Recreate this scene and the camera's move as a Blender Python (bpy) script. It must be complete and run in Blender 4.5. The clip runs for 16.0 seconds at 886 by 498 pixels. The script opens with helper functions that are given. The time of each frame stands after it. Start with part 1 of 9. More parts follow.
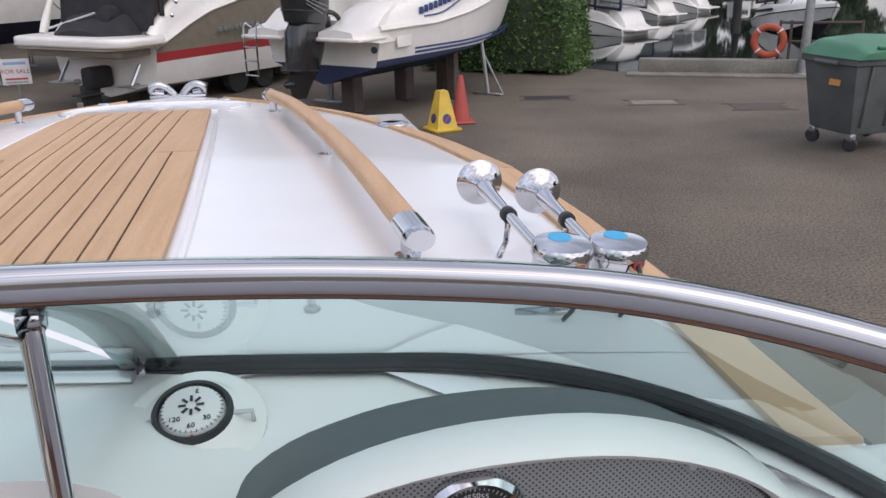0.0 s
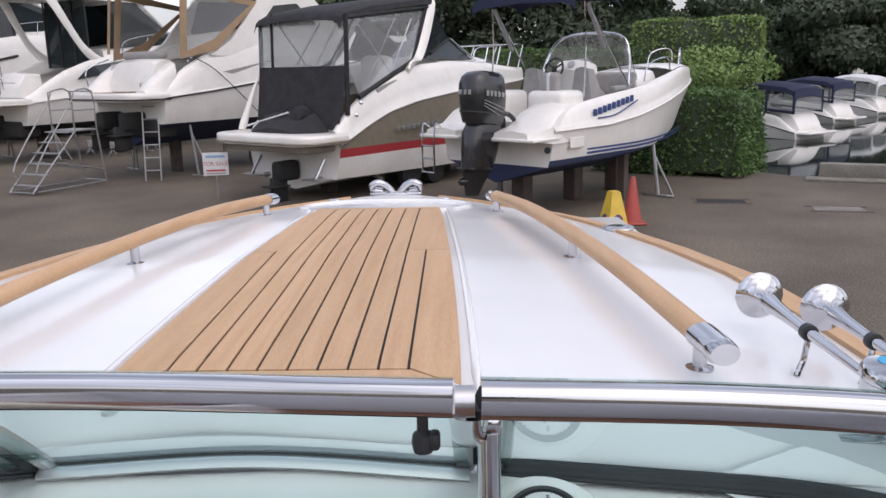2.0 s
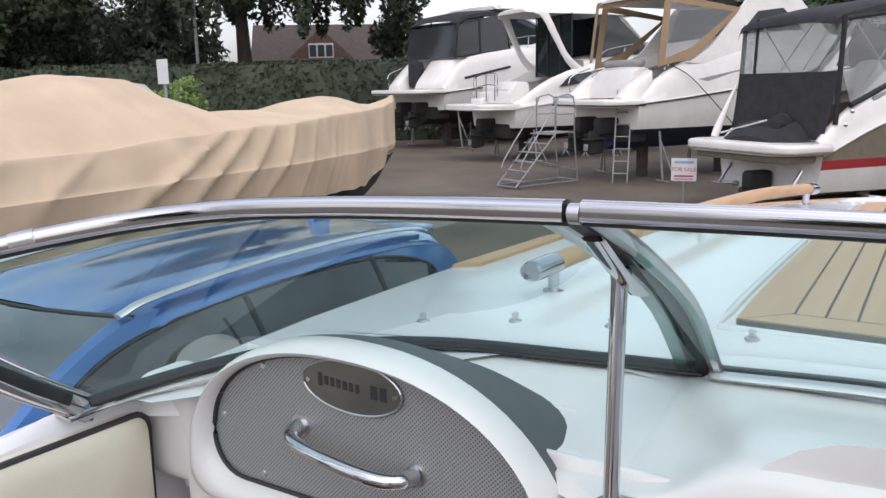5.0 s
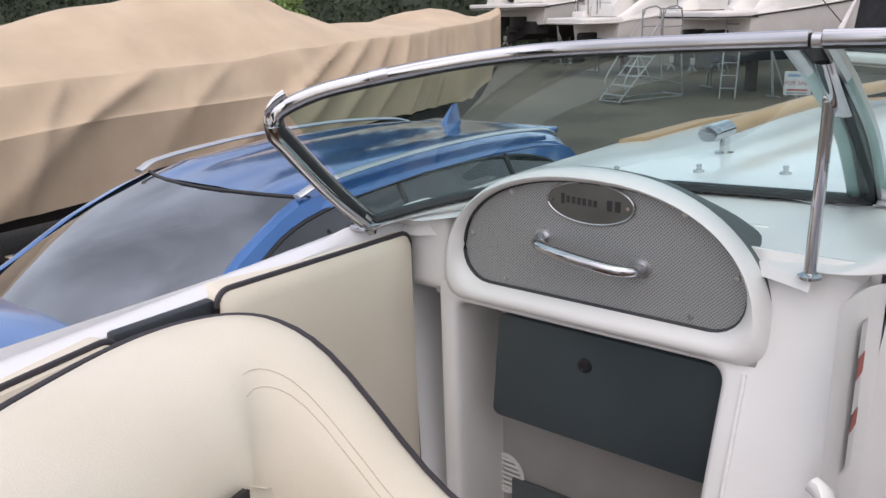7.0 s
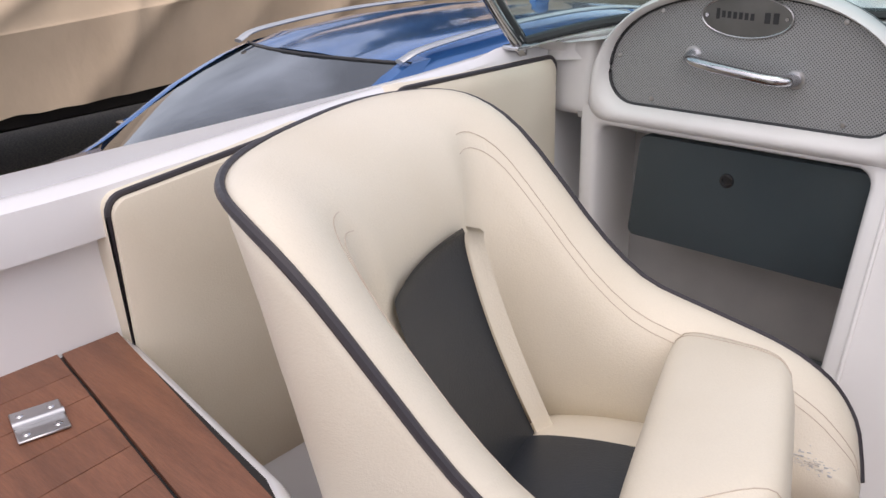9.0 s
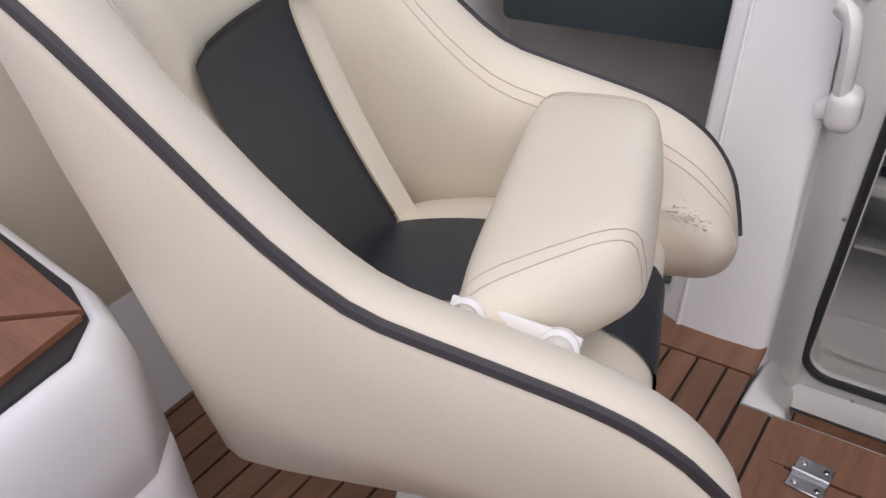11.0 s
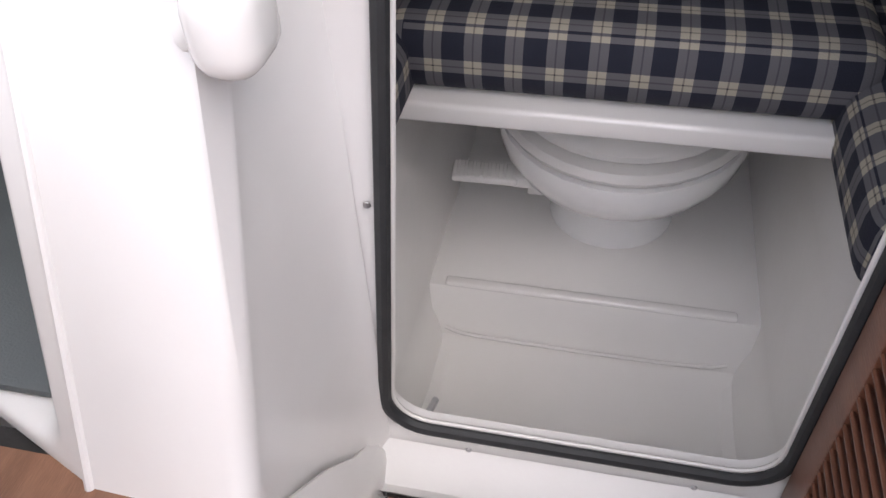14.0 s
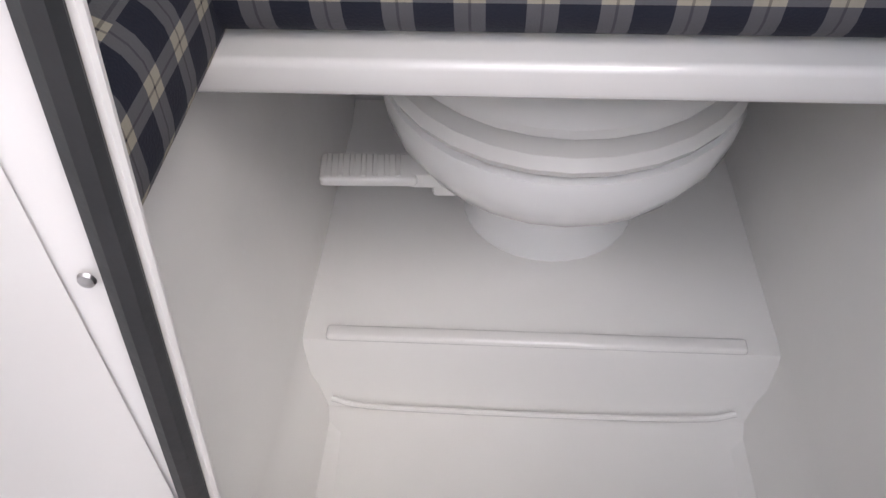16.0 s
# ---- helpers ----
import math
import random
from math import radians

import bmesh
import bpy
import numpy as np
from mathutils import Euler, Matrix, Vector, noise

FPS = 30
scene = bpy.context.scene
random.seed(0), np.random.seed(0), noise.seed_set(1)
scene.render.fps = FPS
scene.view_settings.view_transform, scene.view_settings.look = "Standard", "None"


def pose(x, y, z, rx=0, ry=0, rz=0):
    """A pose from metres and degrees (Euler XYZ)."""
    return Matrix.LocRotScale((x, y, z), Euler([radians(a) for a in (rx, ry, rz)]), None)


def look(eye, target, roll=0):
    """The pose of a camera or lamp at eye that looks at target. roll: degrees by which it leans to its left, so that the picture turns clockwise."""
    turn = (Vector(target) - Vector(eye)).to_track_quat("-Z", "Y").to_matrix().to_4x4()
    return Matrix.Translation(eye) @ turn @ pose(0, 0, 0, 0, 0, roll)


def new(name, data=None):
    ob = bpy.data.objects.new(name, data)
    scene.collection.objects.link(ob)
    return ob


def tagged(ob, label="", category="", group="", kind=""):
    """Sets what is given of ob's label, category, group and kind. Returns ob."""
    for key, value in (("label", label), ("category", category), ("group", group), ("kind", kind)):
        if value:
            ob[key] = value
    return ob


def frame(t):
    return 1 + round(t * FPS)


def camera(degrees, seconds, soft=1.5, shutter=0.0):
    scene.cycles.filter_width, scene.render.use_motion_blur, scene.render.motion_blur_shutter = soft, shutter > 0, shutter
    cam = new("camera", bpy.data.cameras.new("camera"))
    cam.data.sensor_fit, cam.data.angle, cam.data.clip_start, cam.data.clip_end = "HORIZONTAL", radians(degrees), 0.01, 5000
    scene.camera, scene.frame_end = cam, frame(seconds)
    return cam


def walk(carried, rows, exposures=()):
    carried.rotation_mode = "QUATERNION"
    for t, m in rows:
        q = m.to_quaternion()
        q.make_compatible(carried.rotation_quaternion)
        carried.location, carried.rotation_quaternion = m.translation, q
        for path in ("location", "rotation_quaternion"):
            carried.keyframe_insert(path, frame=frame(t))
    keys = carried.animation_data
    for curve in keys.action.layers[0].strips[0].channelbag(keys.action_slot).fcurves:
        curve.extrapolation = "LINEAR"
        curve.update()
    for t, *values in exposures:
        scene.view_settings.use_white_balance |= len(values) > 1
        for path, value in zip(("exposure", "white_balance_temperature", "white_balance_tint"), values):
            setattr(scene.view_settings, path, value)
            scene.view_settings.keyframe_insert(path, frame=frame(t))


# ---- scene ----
cam = camera(57.2, 16.0)
PATH = [
    (0, (0.621, 0.15, 1.543), (0.917, 2.011, 0.874), -1.1),
    (0.5, (0.568, 0.168, 1.568), (0.798, 2.065, 0.979), -1.2),
    (1, (0.493, 0.169, 1.578), (0.657, 2.093, 1.058), -1.1),
    (1.5, (0.42, 0.167, 1.576), (0.49, 2.109, 1.105), -1.1),
    (2, (0.352, 0.157, 1.572), (0.294, 2.108, 1.135), -1.2),
    (2.5, (0.302, 0.148, 1.565), (0.1, 2.094, 1.153), -1.2),
    (3, (0.256, 0.133, 1.548), (-0.11, 2.059, 1.154), -1.5),
    (3.5, (0.211, 0.109, 1.546), (-0.336, 1.994, 1.163), -1.3),
    (4, (0.178, 0.036, 1.532), (-0.572, 1.851, 1.153), -1.3),
    (4.5, (0.116, -0.02, 1.517), (-0.818, 1.707, 1.137), -1.2),
    (5, (0.053, -0.103, 1.487), (-1.005, 1.549, 1.098), -1.2),
    (5.2, (0.025, -0.132, 1.476), (-1.068, 1.494, 1.076), -1.3),
    (7.3, (0.058, -0.687, 1.42), (-1.172, 0.772, 0.823), -1.7),
    (7.5, (0.057, -0.741, 1.42), (-1.191, 0.698, 0.808), -1.6),
    (8, (0.042, -0.81, 1.399), (-1.242, 0.577, 0.747), -1.7),
    (8.5, (0.006, -0.862, 1.343), (-1.285, 0.491, 0.636), -1.8),
    (8.7, (0.004, -0.881, 1.31), (-1.281, 0.464, 0.576), -1.8),
    (10.8, (0.034, -0.809, 1.131), (-1.022, 0.488, 0.035), -4.8),
    (11, (0.039, -0.767, 1.113), (-0.981, 0.539, -0.006), -5.1),
    (11.5, (0.054, -0.624, 1.052), (-0.863, 0.702, -0.132), -5.3),
    (12, (0.047, -0.481, 0.98), (-0.77, 0.855, -0.263), -5.4),
    (12.5, (0.036, -0.294, 0.914), (-0.65, 1.063, -0.385), -5.2),
    (13, (0.049, -0.119, 0.873), (-0.469, 1.27, -0.469), -4.4),
    (13.5, (0.074, 0.068, 0.828), (-0.344, 1.462, -0.544), -3.7),
    (14, (0.094, 0.208, 0.746), (-0.266, 1.599, -0.645), -3.2),
    (14.5, (0.104, 0.32, 0.616), (-0.2, 1.696, -0.804), -3.5),
    (15, (0.093, 0.431, 0.468), (-0.126, 1.793, -0.98), -3.2),
    (15.5, (0.061, 0.535, 0.418), (-0.085, 1.892, -1.044), -2.1),
    (16, (0.035, 0.605, 0.435), (-0.082, 2.01, -0.984), -1.7),
]
EXPOSURES = [(0, -0.28, 6430, 17), (2, -0.25, 6430, 17), (3.5, -0.2, 6420, 17), (5, -0.04, 6380, 16), (7.4, -0.18, 6600, 18), (8.5, -0.15, 6700, 19), (11, -0.34, 6450, 19), (12, -0.2, 6400, 19), (12.5, -0.12, 6350, 19), (13, 0.1, 6400, 19), (13.5, 0.43, 6420, 19), (14, 0.75, 6450, 19), (14.5, 1.0, 6450, 18), (15, 1.18, 6430, 17), (16, 1.2, 6400, 17)]
walk(cam, [(t, look(eye, target, roll)) for t, eye, target, roll in PATH], EXPOSURES)

# ---- world ----
world = bpy.data.worlds.new("overcast_sky")
scene.world = world
world.use_nodes = True
wn = world.node_tree.nodes
wl = world.node_tree.links
sky = wn.new("ShaderNodeTexSky")
sky.sky_type = "NISHITA"
sky.sun_disc = False
sky.sun_elevation = radians(60.3)
sky.sun_rotation = radians(142.1)
sky.dust_density = 4.0
soft = wn.new("ShaderNodeHueSaturation")
soft.inputs["Saturation"].default_value = 0.75
soft.inputs["Value"].default_value = 4.2
even = wn.new("ShaderNodeGamma")
even.inputs["Gamma"].default_value = 0.5
sky_dir = wn.new("ShaderNodeTexCoord")
cloud = wn.new("ShaderNodeTexNoise")
cloud.inputs["Scale"].default_value = 2.6
cloud.inputs["Detail"].default_value = 7
cloud.inputs["Distortion"].default_value = 0.4
wl.new(sky_dir.outputs["Generated"], cloud.inputs["Vector"])
depth = wn.new("ShaderNodeMapRange")
depth.inputs["From Min"].default_value = 0.36
depth.inputs["From Max"].default_value = 0.66
depth.inputs["To Min"].default_value = 0.62
depth.inputs["To Max"].default_value = 1.42
wl.new(cloud.outputs["Fac"], depth.inputs["Value"])
shade = wn.new("ShaderNodeVectorMath")
shade.operation = "SCALE"
wl.new(depth.outputs[0], shade.inputs["Scale"])
wl.new(soft.outputs[0], shade.inputs[0])
wl.new(sky.outputs[0], even.inputs["Color"])
wl.new(even.outputs[0], soft.inputs["Color"])
wl.new(shade.outputs[0], wn["Background"].inputs["Color"])
wn["Background"].inputs["Strength"].default_value = 0.15

sun = new("sun", bpy.data.lights.new("sun", "SUN"))
sun.data.energy = 0.5
sun.data.angle = radians(110)
sun.data.color = (1.0, 0.98, 0.95)
sun.matrix_world = look((7, -9, 20), (0, 0, 0))


# ---- materials ----
def node_mat(name):
    m = bpy.data.materials.new(name)
    m.use_nodes = True
    return m, m.node_tree.nodes, m.node_tree.links, m.node_tree.nodes["Principled BSDF"]


def mat(name, a, b=None, rough=0.5, metal=0.0, scale=8.0, fine=0.0, bump=0.0, bump_scale=60.0, dist=0.01, coat=0.0, stretch=(1, 1, 1), spread=0.0, rough_var=0.0):
    """A surface whose colour wanders from a to b, with grain (fine), relief (bump) and a shift from piece to piece (spread)."""
    m, n, l, p = node_mat(name)
    p.inputs["Metallic"].default_value = metal
    p.inputs["Roughness"].default_value = rough
    p.inputs["Coat Weight"].default_value = coat
    p.inputs["Coat Roughness"].default_value = 0.08
    tc = n.new("ShaderNodeTexCoord")
    mp = n.new("ShaderNodeMapping")
    mp.inputs["Scale"].default_value = stretch
    l.new(tc.outputs["Object"], mp.inputs["Vector"])
    b = b or a
    big = n.new("ShaderNodeTexNoise")
    big.inputs["Scale"].default_value = scale
    big.inputs["Detail"].default_value = 5
    l.new(mp.outputs[0], big.inputs["Vector"])
    ramp = n.new("ShaderNodeMapRange")
    ramp.inputs["From Min"].default_value = 0.32
    ramp.inputs["From Max"].default_value = 0.68
    l.new(big.outputs["Fac"], ramp.inputs["Value"])
    mix = n.new("ShaderNodeMix")
    mix.data_type = "RGBA"
    mix.inputs["A"].default_value = (*a, 1)
    mix.inputs["B"].default_value = (*b, 1)
    l.new(ramp.outputs[0], mix.inputs["Factor"])
    out = mix.outputs["Result"]
    small = n.new("ShaderNodeTexNoise")
    small.inputs["Scale"].default_value = bump_scale
    small.inputs["Detail"].default_value = 4
    l.new(mp.outputs[0], small.inputs["Vector"])
    if fine or spread:
        hs = n.new("ShaderNodeHueSaturation")
        l.new(out, hs.inputs["Color"])
        gain = n.new("ShaderNodeMapRange")
        gain.inputs["To Min"].default_value = 1 - fine
        gain.inputs["To Max"].default_value = 1 + fine
        gain.inputs["From Min"].default_value = 0.25
        gain.inputs["From Max"].default_value = 0.75
        l.new(small.outputs["Fac"], gain.inputs["Value"])
        val = gain.outputs[0]
        if spread:
            info = n.new("ShaderNodeObjectInfo")
            per = n.new("ShaderNodeMapRange")
            per.inputs["To Min"].default_value = 1 - spread
            per.inputs["To Max"].default_value = 1 + spread
            l.new(info.outputs["Random"], per.inputs["Value"])
            mul = n.new("ShaderNodeMath")
            mul.operation = "MULTIPLY"
            l.new(val, mul.inputs[0])
            l.new(per.outputs[0], mul.inputs[1])
            val = mul.outputs[0]
        l.new(val, hs.inputs["Value"])
        out = hs.outputs["Color"]
    l.new(out, p.inputs["Base Color"])
    if rough_var:
        rr = n.new("ShaderNodeMapRange")
        rr.inputs["To Min"].default_value = max(0.02, rough - rough_var)
        rr.inputs["To Max"].default_value = rough + rough_var
        l.new(big.outputs["Fac"], rr.inputs["Value"])
        l.new(rr.outputs[0], p.inputs["Roughness"])
    if bump:
        bp = n.new("ShaderNodeBump")
        bp.inputs["Strength"].default_value = bump
        bp.inputs["Distance"].default_value = dist
        l.new(small.outputs["Fac"], bp.inputs["Height"])
        l.new(bp.outputs[0], p.inputs["Normal"])
    return m


def glass_mat(name, tint, rough=0.0, clear=0.85, gloss=0.06):
    """A thin pane: mostly clear with the tint, and its mirror gloss by Fresnel."""
    m, n, l, p = node_mat(name)
    n.remove(p)
    tr = n.new("ShaderNodeBsdfTransparent")
    tr.inputs["Color"].default_value = (*tint, 1)
    gl = n.new("ShaderNodeBsdfGlossy")
    gl.inputs["Roughness"].default_value = rough
    lw = n.new("ShaderNodeLayerWeight")
    lw.inputs["Blend"].default_value = 0.5
    pw = n.new("ShaderNodeMath")
    pw.operation = "POWER"
    pw.inputs[1].default_value = 4.6
    l.new(lw.outputs["Facing"], pw.inputs[0])
    fr = n.new("ShaderNodeMapRange")
    fr.inputs["To Min"].default_value = gloss
    fr.inputs["To Max"].default_value = 0.9
    l.new(pw.outputs[0], fr.inputs["Value"])
    df = n.new("ShaderNodeBsdfDiffuse")
    df.inputs["Color"].default_value = (*tint, 1)
    body = n.new("ShaderNodeMixShader")
    body.inputs[0].default_value = 1 - clear
    l.new(tr.outputs[0], body.inputs[1])
    l.new(df.outputs[0], body.inputs[2])
    mx = n.new("ShaderNodeMixShader")
    l.new(fr.outputs[0], mx.inputs[0])
    l.new(body.outputs[0], mx.inputs[1])
    l.new(gl.outputs[0], mx.inputs[2])
    l.new(mx.outputs[0], n["Material Output"].inputs["Surface"])
    return m


GEL = mat("white_gelcoat", (0.80, 0.80, 0.81), (0.76, 0.76, 0.77), rough=0.22, scale=3, coat=0.4, bump=0.03, bump_scale=14)
GEL_DASH = mat("dash_gelcoat", (0.78, 0.775, 0.755), (0.73, 0.72, 0.70), rough=0.35, scale=4, coat=0.2, bump=0.02, bump_scale=120)
# The next grey puts the shade inside the console lockers into the colour.
LOCKER_SHADE = mat("locker_shade_grey", (0.42, 0.41, 0.39), (0.35, 0.34, 0.33), rough=0.6, scale=6, bump=0.1, bump_scale=40)
GEL_CABIN = mat("cabin_gelcoat", (0.84, 0.83, 0.80), (0.80, 0.79, 0.76), rough=0.14, scale=3, coat=0.6, bump=0.04, bump_scale=20)
TEAK = mat("light_teak_decking", (0.56, 0.36, 0.205), (0.49, 0.305, 0.165), rough=0.6, scale=5, fine=0.10, bump=0.12, bump_scale=70, stretch=(9, 0.6, 9), spread=0.05)
TEAK_RAIL = mat("varnished_teak", (0.57, 0.36, 0.20), (0.48, 0.29, 0.15), rough=0.45, scale=4, fine=0.10, bump=0.08, bump_scale=60, stretch=(8, 0.8, 8))
TEAK_SOLE = mat("oiled_teak_sole", (0.235, 0.115, 0.066), (0.17, 0.08, 0.045), rough=0.5, scale=4, fine=0.16, bump=0.15, bump_scale=70, stretch=(10, 0.7, 10), spread=0.16)
TEAK_TABLE = mat("dark_teak_top", (0.24, 0.10, 0.055), (0.16, 0.065, 0.035), rough=0.42, scale=4, fine=0.18, bump=0.15, bump_scale=60, stretch=(0.8, 9, 9), spread=0.08)
MAHOGANY = mat("mahogany_louvre", (0.20, 0.085, 0.05), (0.14, 0.055, 0.032), rough=0.4, scale=4, fine=0.15, bump=0.1, bump_scale=60, stretch=(6, 0.8, 6), spread=0.1)
CAULK = mat("black_caulking", (0.02, 0.018, 0.017), rough=0.7, bump=0.1)
CHROME = mat("polished_steel", (0.58, 0.58, 0.60), (0.52, 0.52, 0.54), rough=0.06, metal=1.0, scale=3, rough_var=0.03)
STEEL = mat("brushed_steel", (0.62, 0.62, 0.63), (0.52, 0.52, 0.53), rough=0.28, metal=1.0, scale=12)
RUBBER = mat("black_rubber", (0.022, 0.024, 0.026), (0.03, 0.032, 0.034), rough=0.55, scale=20, bump=0.1)
PIPING = mat("dark_vinyl_piping", (0.035, 0.03, 0.035), rough=0.42, bump=0.1)
CREAM = mat("cream_vinyl", (0.74, 0.68, 0.56), (0.70, 0.635, 0.51), rough=0.42, scale=5, fine=0.02, bump=0.12, bump_scale=330)
NAVY = mat("black_vinyl", (0.022, 0.026, 0.032), (0.03, 0.034, 0.04), rough=0.42, scale=6, bump=0.15, bump_scale=330)
THREAD = mat("cream_thread", (0.55, 0.46, 0.37), rough=0.7)
GREY_PAD = mat("grey_dash_vinyl", (0.10, 0.115, 0.118), (0.085, 0.098, 0.10), rough=0.55, scale=6, bump=0.2, bump_scale=300)
DRAWER = mat("dark_smoked_drawer", (0.035, 0.048, 0.054), (0.045, 0.06, 0.066), rough=0.28, scale=4, coat=0.2)
GLASS = glass_mat("green_tinted_glass", (0.66, 0.835, 0.80), clear=0.97)
DARK_GLASS = glass_mat("smoked_glass", (0.06, 0.075, 0.08), clear=0.55)
CLEAR_PVC = glass_mat("clear_canopy_sheet", (0.86, 0.87, 0.87), rough=0.06, clear=0.88)
SMOKE_PVC = glass_mat("smoked_canopy_sheet", (0.16, 0.17, 0.18), rough=0.08, clear=0.8)
SIDE_GLASS = glass_mat("car_side_glass", (0.05, 0.065, 0.07), clear=0.85, gloss=0.12)
SCREEN_GLASS = glass_mat("car_screen_glass", (0.09, 0.11, 0.12), clear=0.8, gloss=0.34)
CONCRETE = mat("worn_concrete_yard", (0.152, 0.124, 0.092), (0.078, 0.064, 0.049), rough=0.85, scale=0.45, fine=0.75, bump=0.35, bump_scale=42)
WALLCON = mat("quay_concrete", (0.24, 0.225, 0.19), (0.15, 0.14, 0.12), rough=0.9, scale=2, fine=0.2, bump=0.4, bump_scale=30)
WATER = mat("dark_river_water", (0.018, 0.024, 0.02), rough=0.04, bump=0.04, bump_scale=1.6)
HULL = mat("boat_white_hull", (0.84, 0.815, 0.77), (0.76, 0.735, 0.69), rough=0.3, scale=1.5, coat=0.3, fine=0.03, bump_scale=9)
HULL_GREY = mat("boat_grey_white_hull", (0.60, 0.60, 0.61), (0.5, 0.5, 0.51), rough=0.32, scale=1.5, coat=0.3)
KHAKI = mat("khaki_hull_band", (0.27, 0.235, 0.18), (0.22, 0.19, 0.145), rough=0.35, coat=0.2)
ANTIFOUL = mat("blue_antifouling", (0.022, 0.036, 0.10), (0.03, 0.042, 0.085), rough=0.75, scale=3, fine=0.2)
ANTIFOUL_BLACK = mat("black_antifouling", (0.018, 0.019, 0.021), (0.035, 0.033, 0.03), rough=0.8, scale=3, fine=0.2)
RED = mat("red_boot_stripe", (0.42, 0.045, 0.05), rough=0.4)
BLUE_STRIPE = mat("blue_hull_stripe", (0.03, 0.06, 0.20), rough=0.35)
CANVAS = mat("black_canvas", (0.018, 0.018, 0.021), (0.03, 0.03, 0.033), rough=0.9, scale=6, bump=0.3, bump_scale=40)
NAVY_CANVAS = mat("navy_canvas", (0.015, 0.02, 0.05), (0.02, 0.026, 0.06), rough=0.9, scale=6, bump=0.3)
TAN_CANVAS = mat("tan_canvas", (0.36, 0.25, 0.15), (0.30, 0.205, 0.125), rough=0.85, scale=4, bump=0.2)
TARP = mat("beige_cover", (0.62, 0.49, 0.345), (0.53, 0.41, 0.285), rough=0.85, scale=1.3, fine=0.05, bump=0.35, bump_scale=2.2, dist=0.05, stretch=(1.2, 1.2, 0.9))
CAR_BLUE = mat("metallic_blue_paint", (0.04, 0.16, 0.42), (0.032, 0.14, 0.38), rough=0.2, metal=0.4, scale=2, coat=1.0)
CAR_TRIM = mat("black_car_trim", (0.02, 0.02, 0.022), rough=0.4)
SILVER = mat("silver_roof_rail", (0.62, 0.63, 0.63), rough=0.3, metal=0.8)
MOTOR = mat("black_outboard_cowl", (0.013, 0.014, 0.016), (0.02, 0.021, 0.023), rough=0.25, coat=0.4)
GREY_SEAT = mat("grey_boat_vinyl", (0.33, 0.32, 0.31), (0.28, 0.27, 0.26), rough=0.6)
WHITE_PLASTIC = mat("white_plastic", (0.78, 0.77, 0.74), (0.74, 0.73, 0.7), rough=0.17)
CERAMIC = mat("white_ceramic", (0.87, 0.87, 0.855), (0.84, 0.84, 0.825), rough=0.14, coat=0.5)
GALV = mat("galvanised_tube", (0.42, 0.42, 0.42), (0.32, 0.32, 0.32), rough=0.45, metal=0.8, scale=9)
BIN_GREY = mat("grey_bin_plastic", (0.115, 0.125, 0.125), (0.08, 0.09, 0.088), rough=0.6, scale=3, fine=0.15)
BIN_GREEN = mat("green_bin_lid", (0.07, 0.22, 0.13), (0.05, 0.17, 0.10), rough=0.5, scale=3)
YELLOW = mat("yellow_cone_plastic", (0.62, 0.42, 0.04), (0.5, 0.33, 0.035), rough=0.5, scale=6)
ORANGE = mat("faded_orange_plastic", (0.40, 0.06, 0.045), (0.32, 0.055, 0.04), rough=0.55, scale=6)
BUOY = mat("orange_lifebuoy", (0.46, 0.085, 0.04), (0.38, 0.07, 0.035), rough=0.55, scale=6)
SIGN_WHITE = mat("white_sign_board", (0.66, 0.66, 0.66), (0.6, 0.6, 0.6), rough=0.5)
SIGN_RED = mat("red_sign_paint", (0.45, 0.05, 0.05), rough=0.5)
LEAF_HEDGE = mat("hedge_leaf", (0.09, 0.17, 0.04), (0.055, 0.115, 0.028), rough=0.6, scale=1.2, spread=0.0, fine=0.3, bump_scale=9)
LEAF_LIGHT = mat("privet_leaf", (0.20, 0.29, 0.08), (0.14, 0.22, 0.058), rough=0.6, scale=0.6, fine=0.3, bump_scale=5)
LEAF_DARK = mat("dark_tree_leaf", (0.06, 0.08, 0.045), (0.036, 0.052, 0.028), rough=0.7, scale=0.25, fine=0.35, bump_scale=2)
LEAF_MID = mat("river_tree_leaf", (0.05, 0.078, 0.032), (0.028, 0.047, 0.02), rough=0.7, scale=0.2, fine=0.35, bump_scale=2)
BARK = mat("dark_bark", (0.05, 0.04, 0.032), (0.03, 0.025, 0.02), rough=0.9, scale=3, bump=0.5)
BRICK_DARK = mat("house_brick", (0.16, 0.10, 0.08), (0.11, 0.075, 0.06), rough=0.9, scale=4)
ROOF_TILE = mat("house_roof_tile", (0.10, 0.075, 0.065), (0.07, 0.055, 0.05), rough=0.9, scale=4)
SCUFF = mat("grey_scuff", (0.46, 0.48, 0.52), (0.68, 0.64, 0.56), rough=0.8, scale=60)


# ---- mesh tools ----
def part(name, geo, material, parent=None, label="", smooth=40, m=None):
    """Links verts and faces (or a bmesh) as one mesh object; world coordinates unless m is given."""
    me = bpy.data.meshes.new(name)
    if isinstance(geo, bmesh.types.BMesh):
        geo.to_mesh(me)
        geo.free()
    else:
        me.from_pydata([tuple(v) for v in geo[0]], [], geo[1])
    me.materials.append(material)
    if smooth:
        me.polygons.foreach_set("use_smooth", [True] * len(me.polygons))
        me.update()
        me.set_sharp_from_angle(angle=radians(smooth))
    ob = new(name, me)
    if parent is not None:
        ob.parent = parent
    if m is not None:
        ob.matrix_basis = m
    if label:
        tagged(ob, label)
    return ob


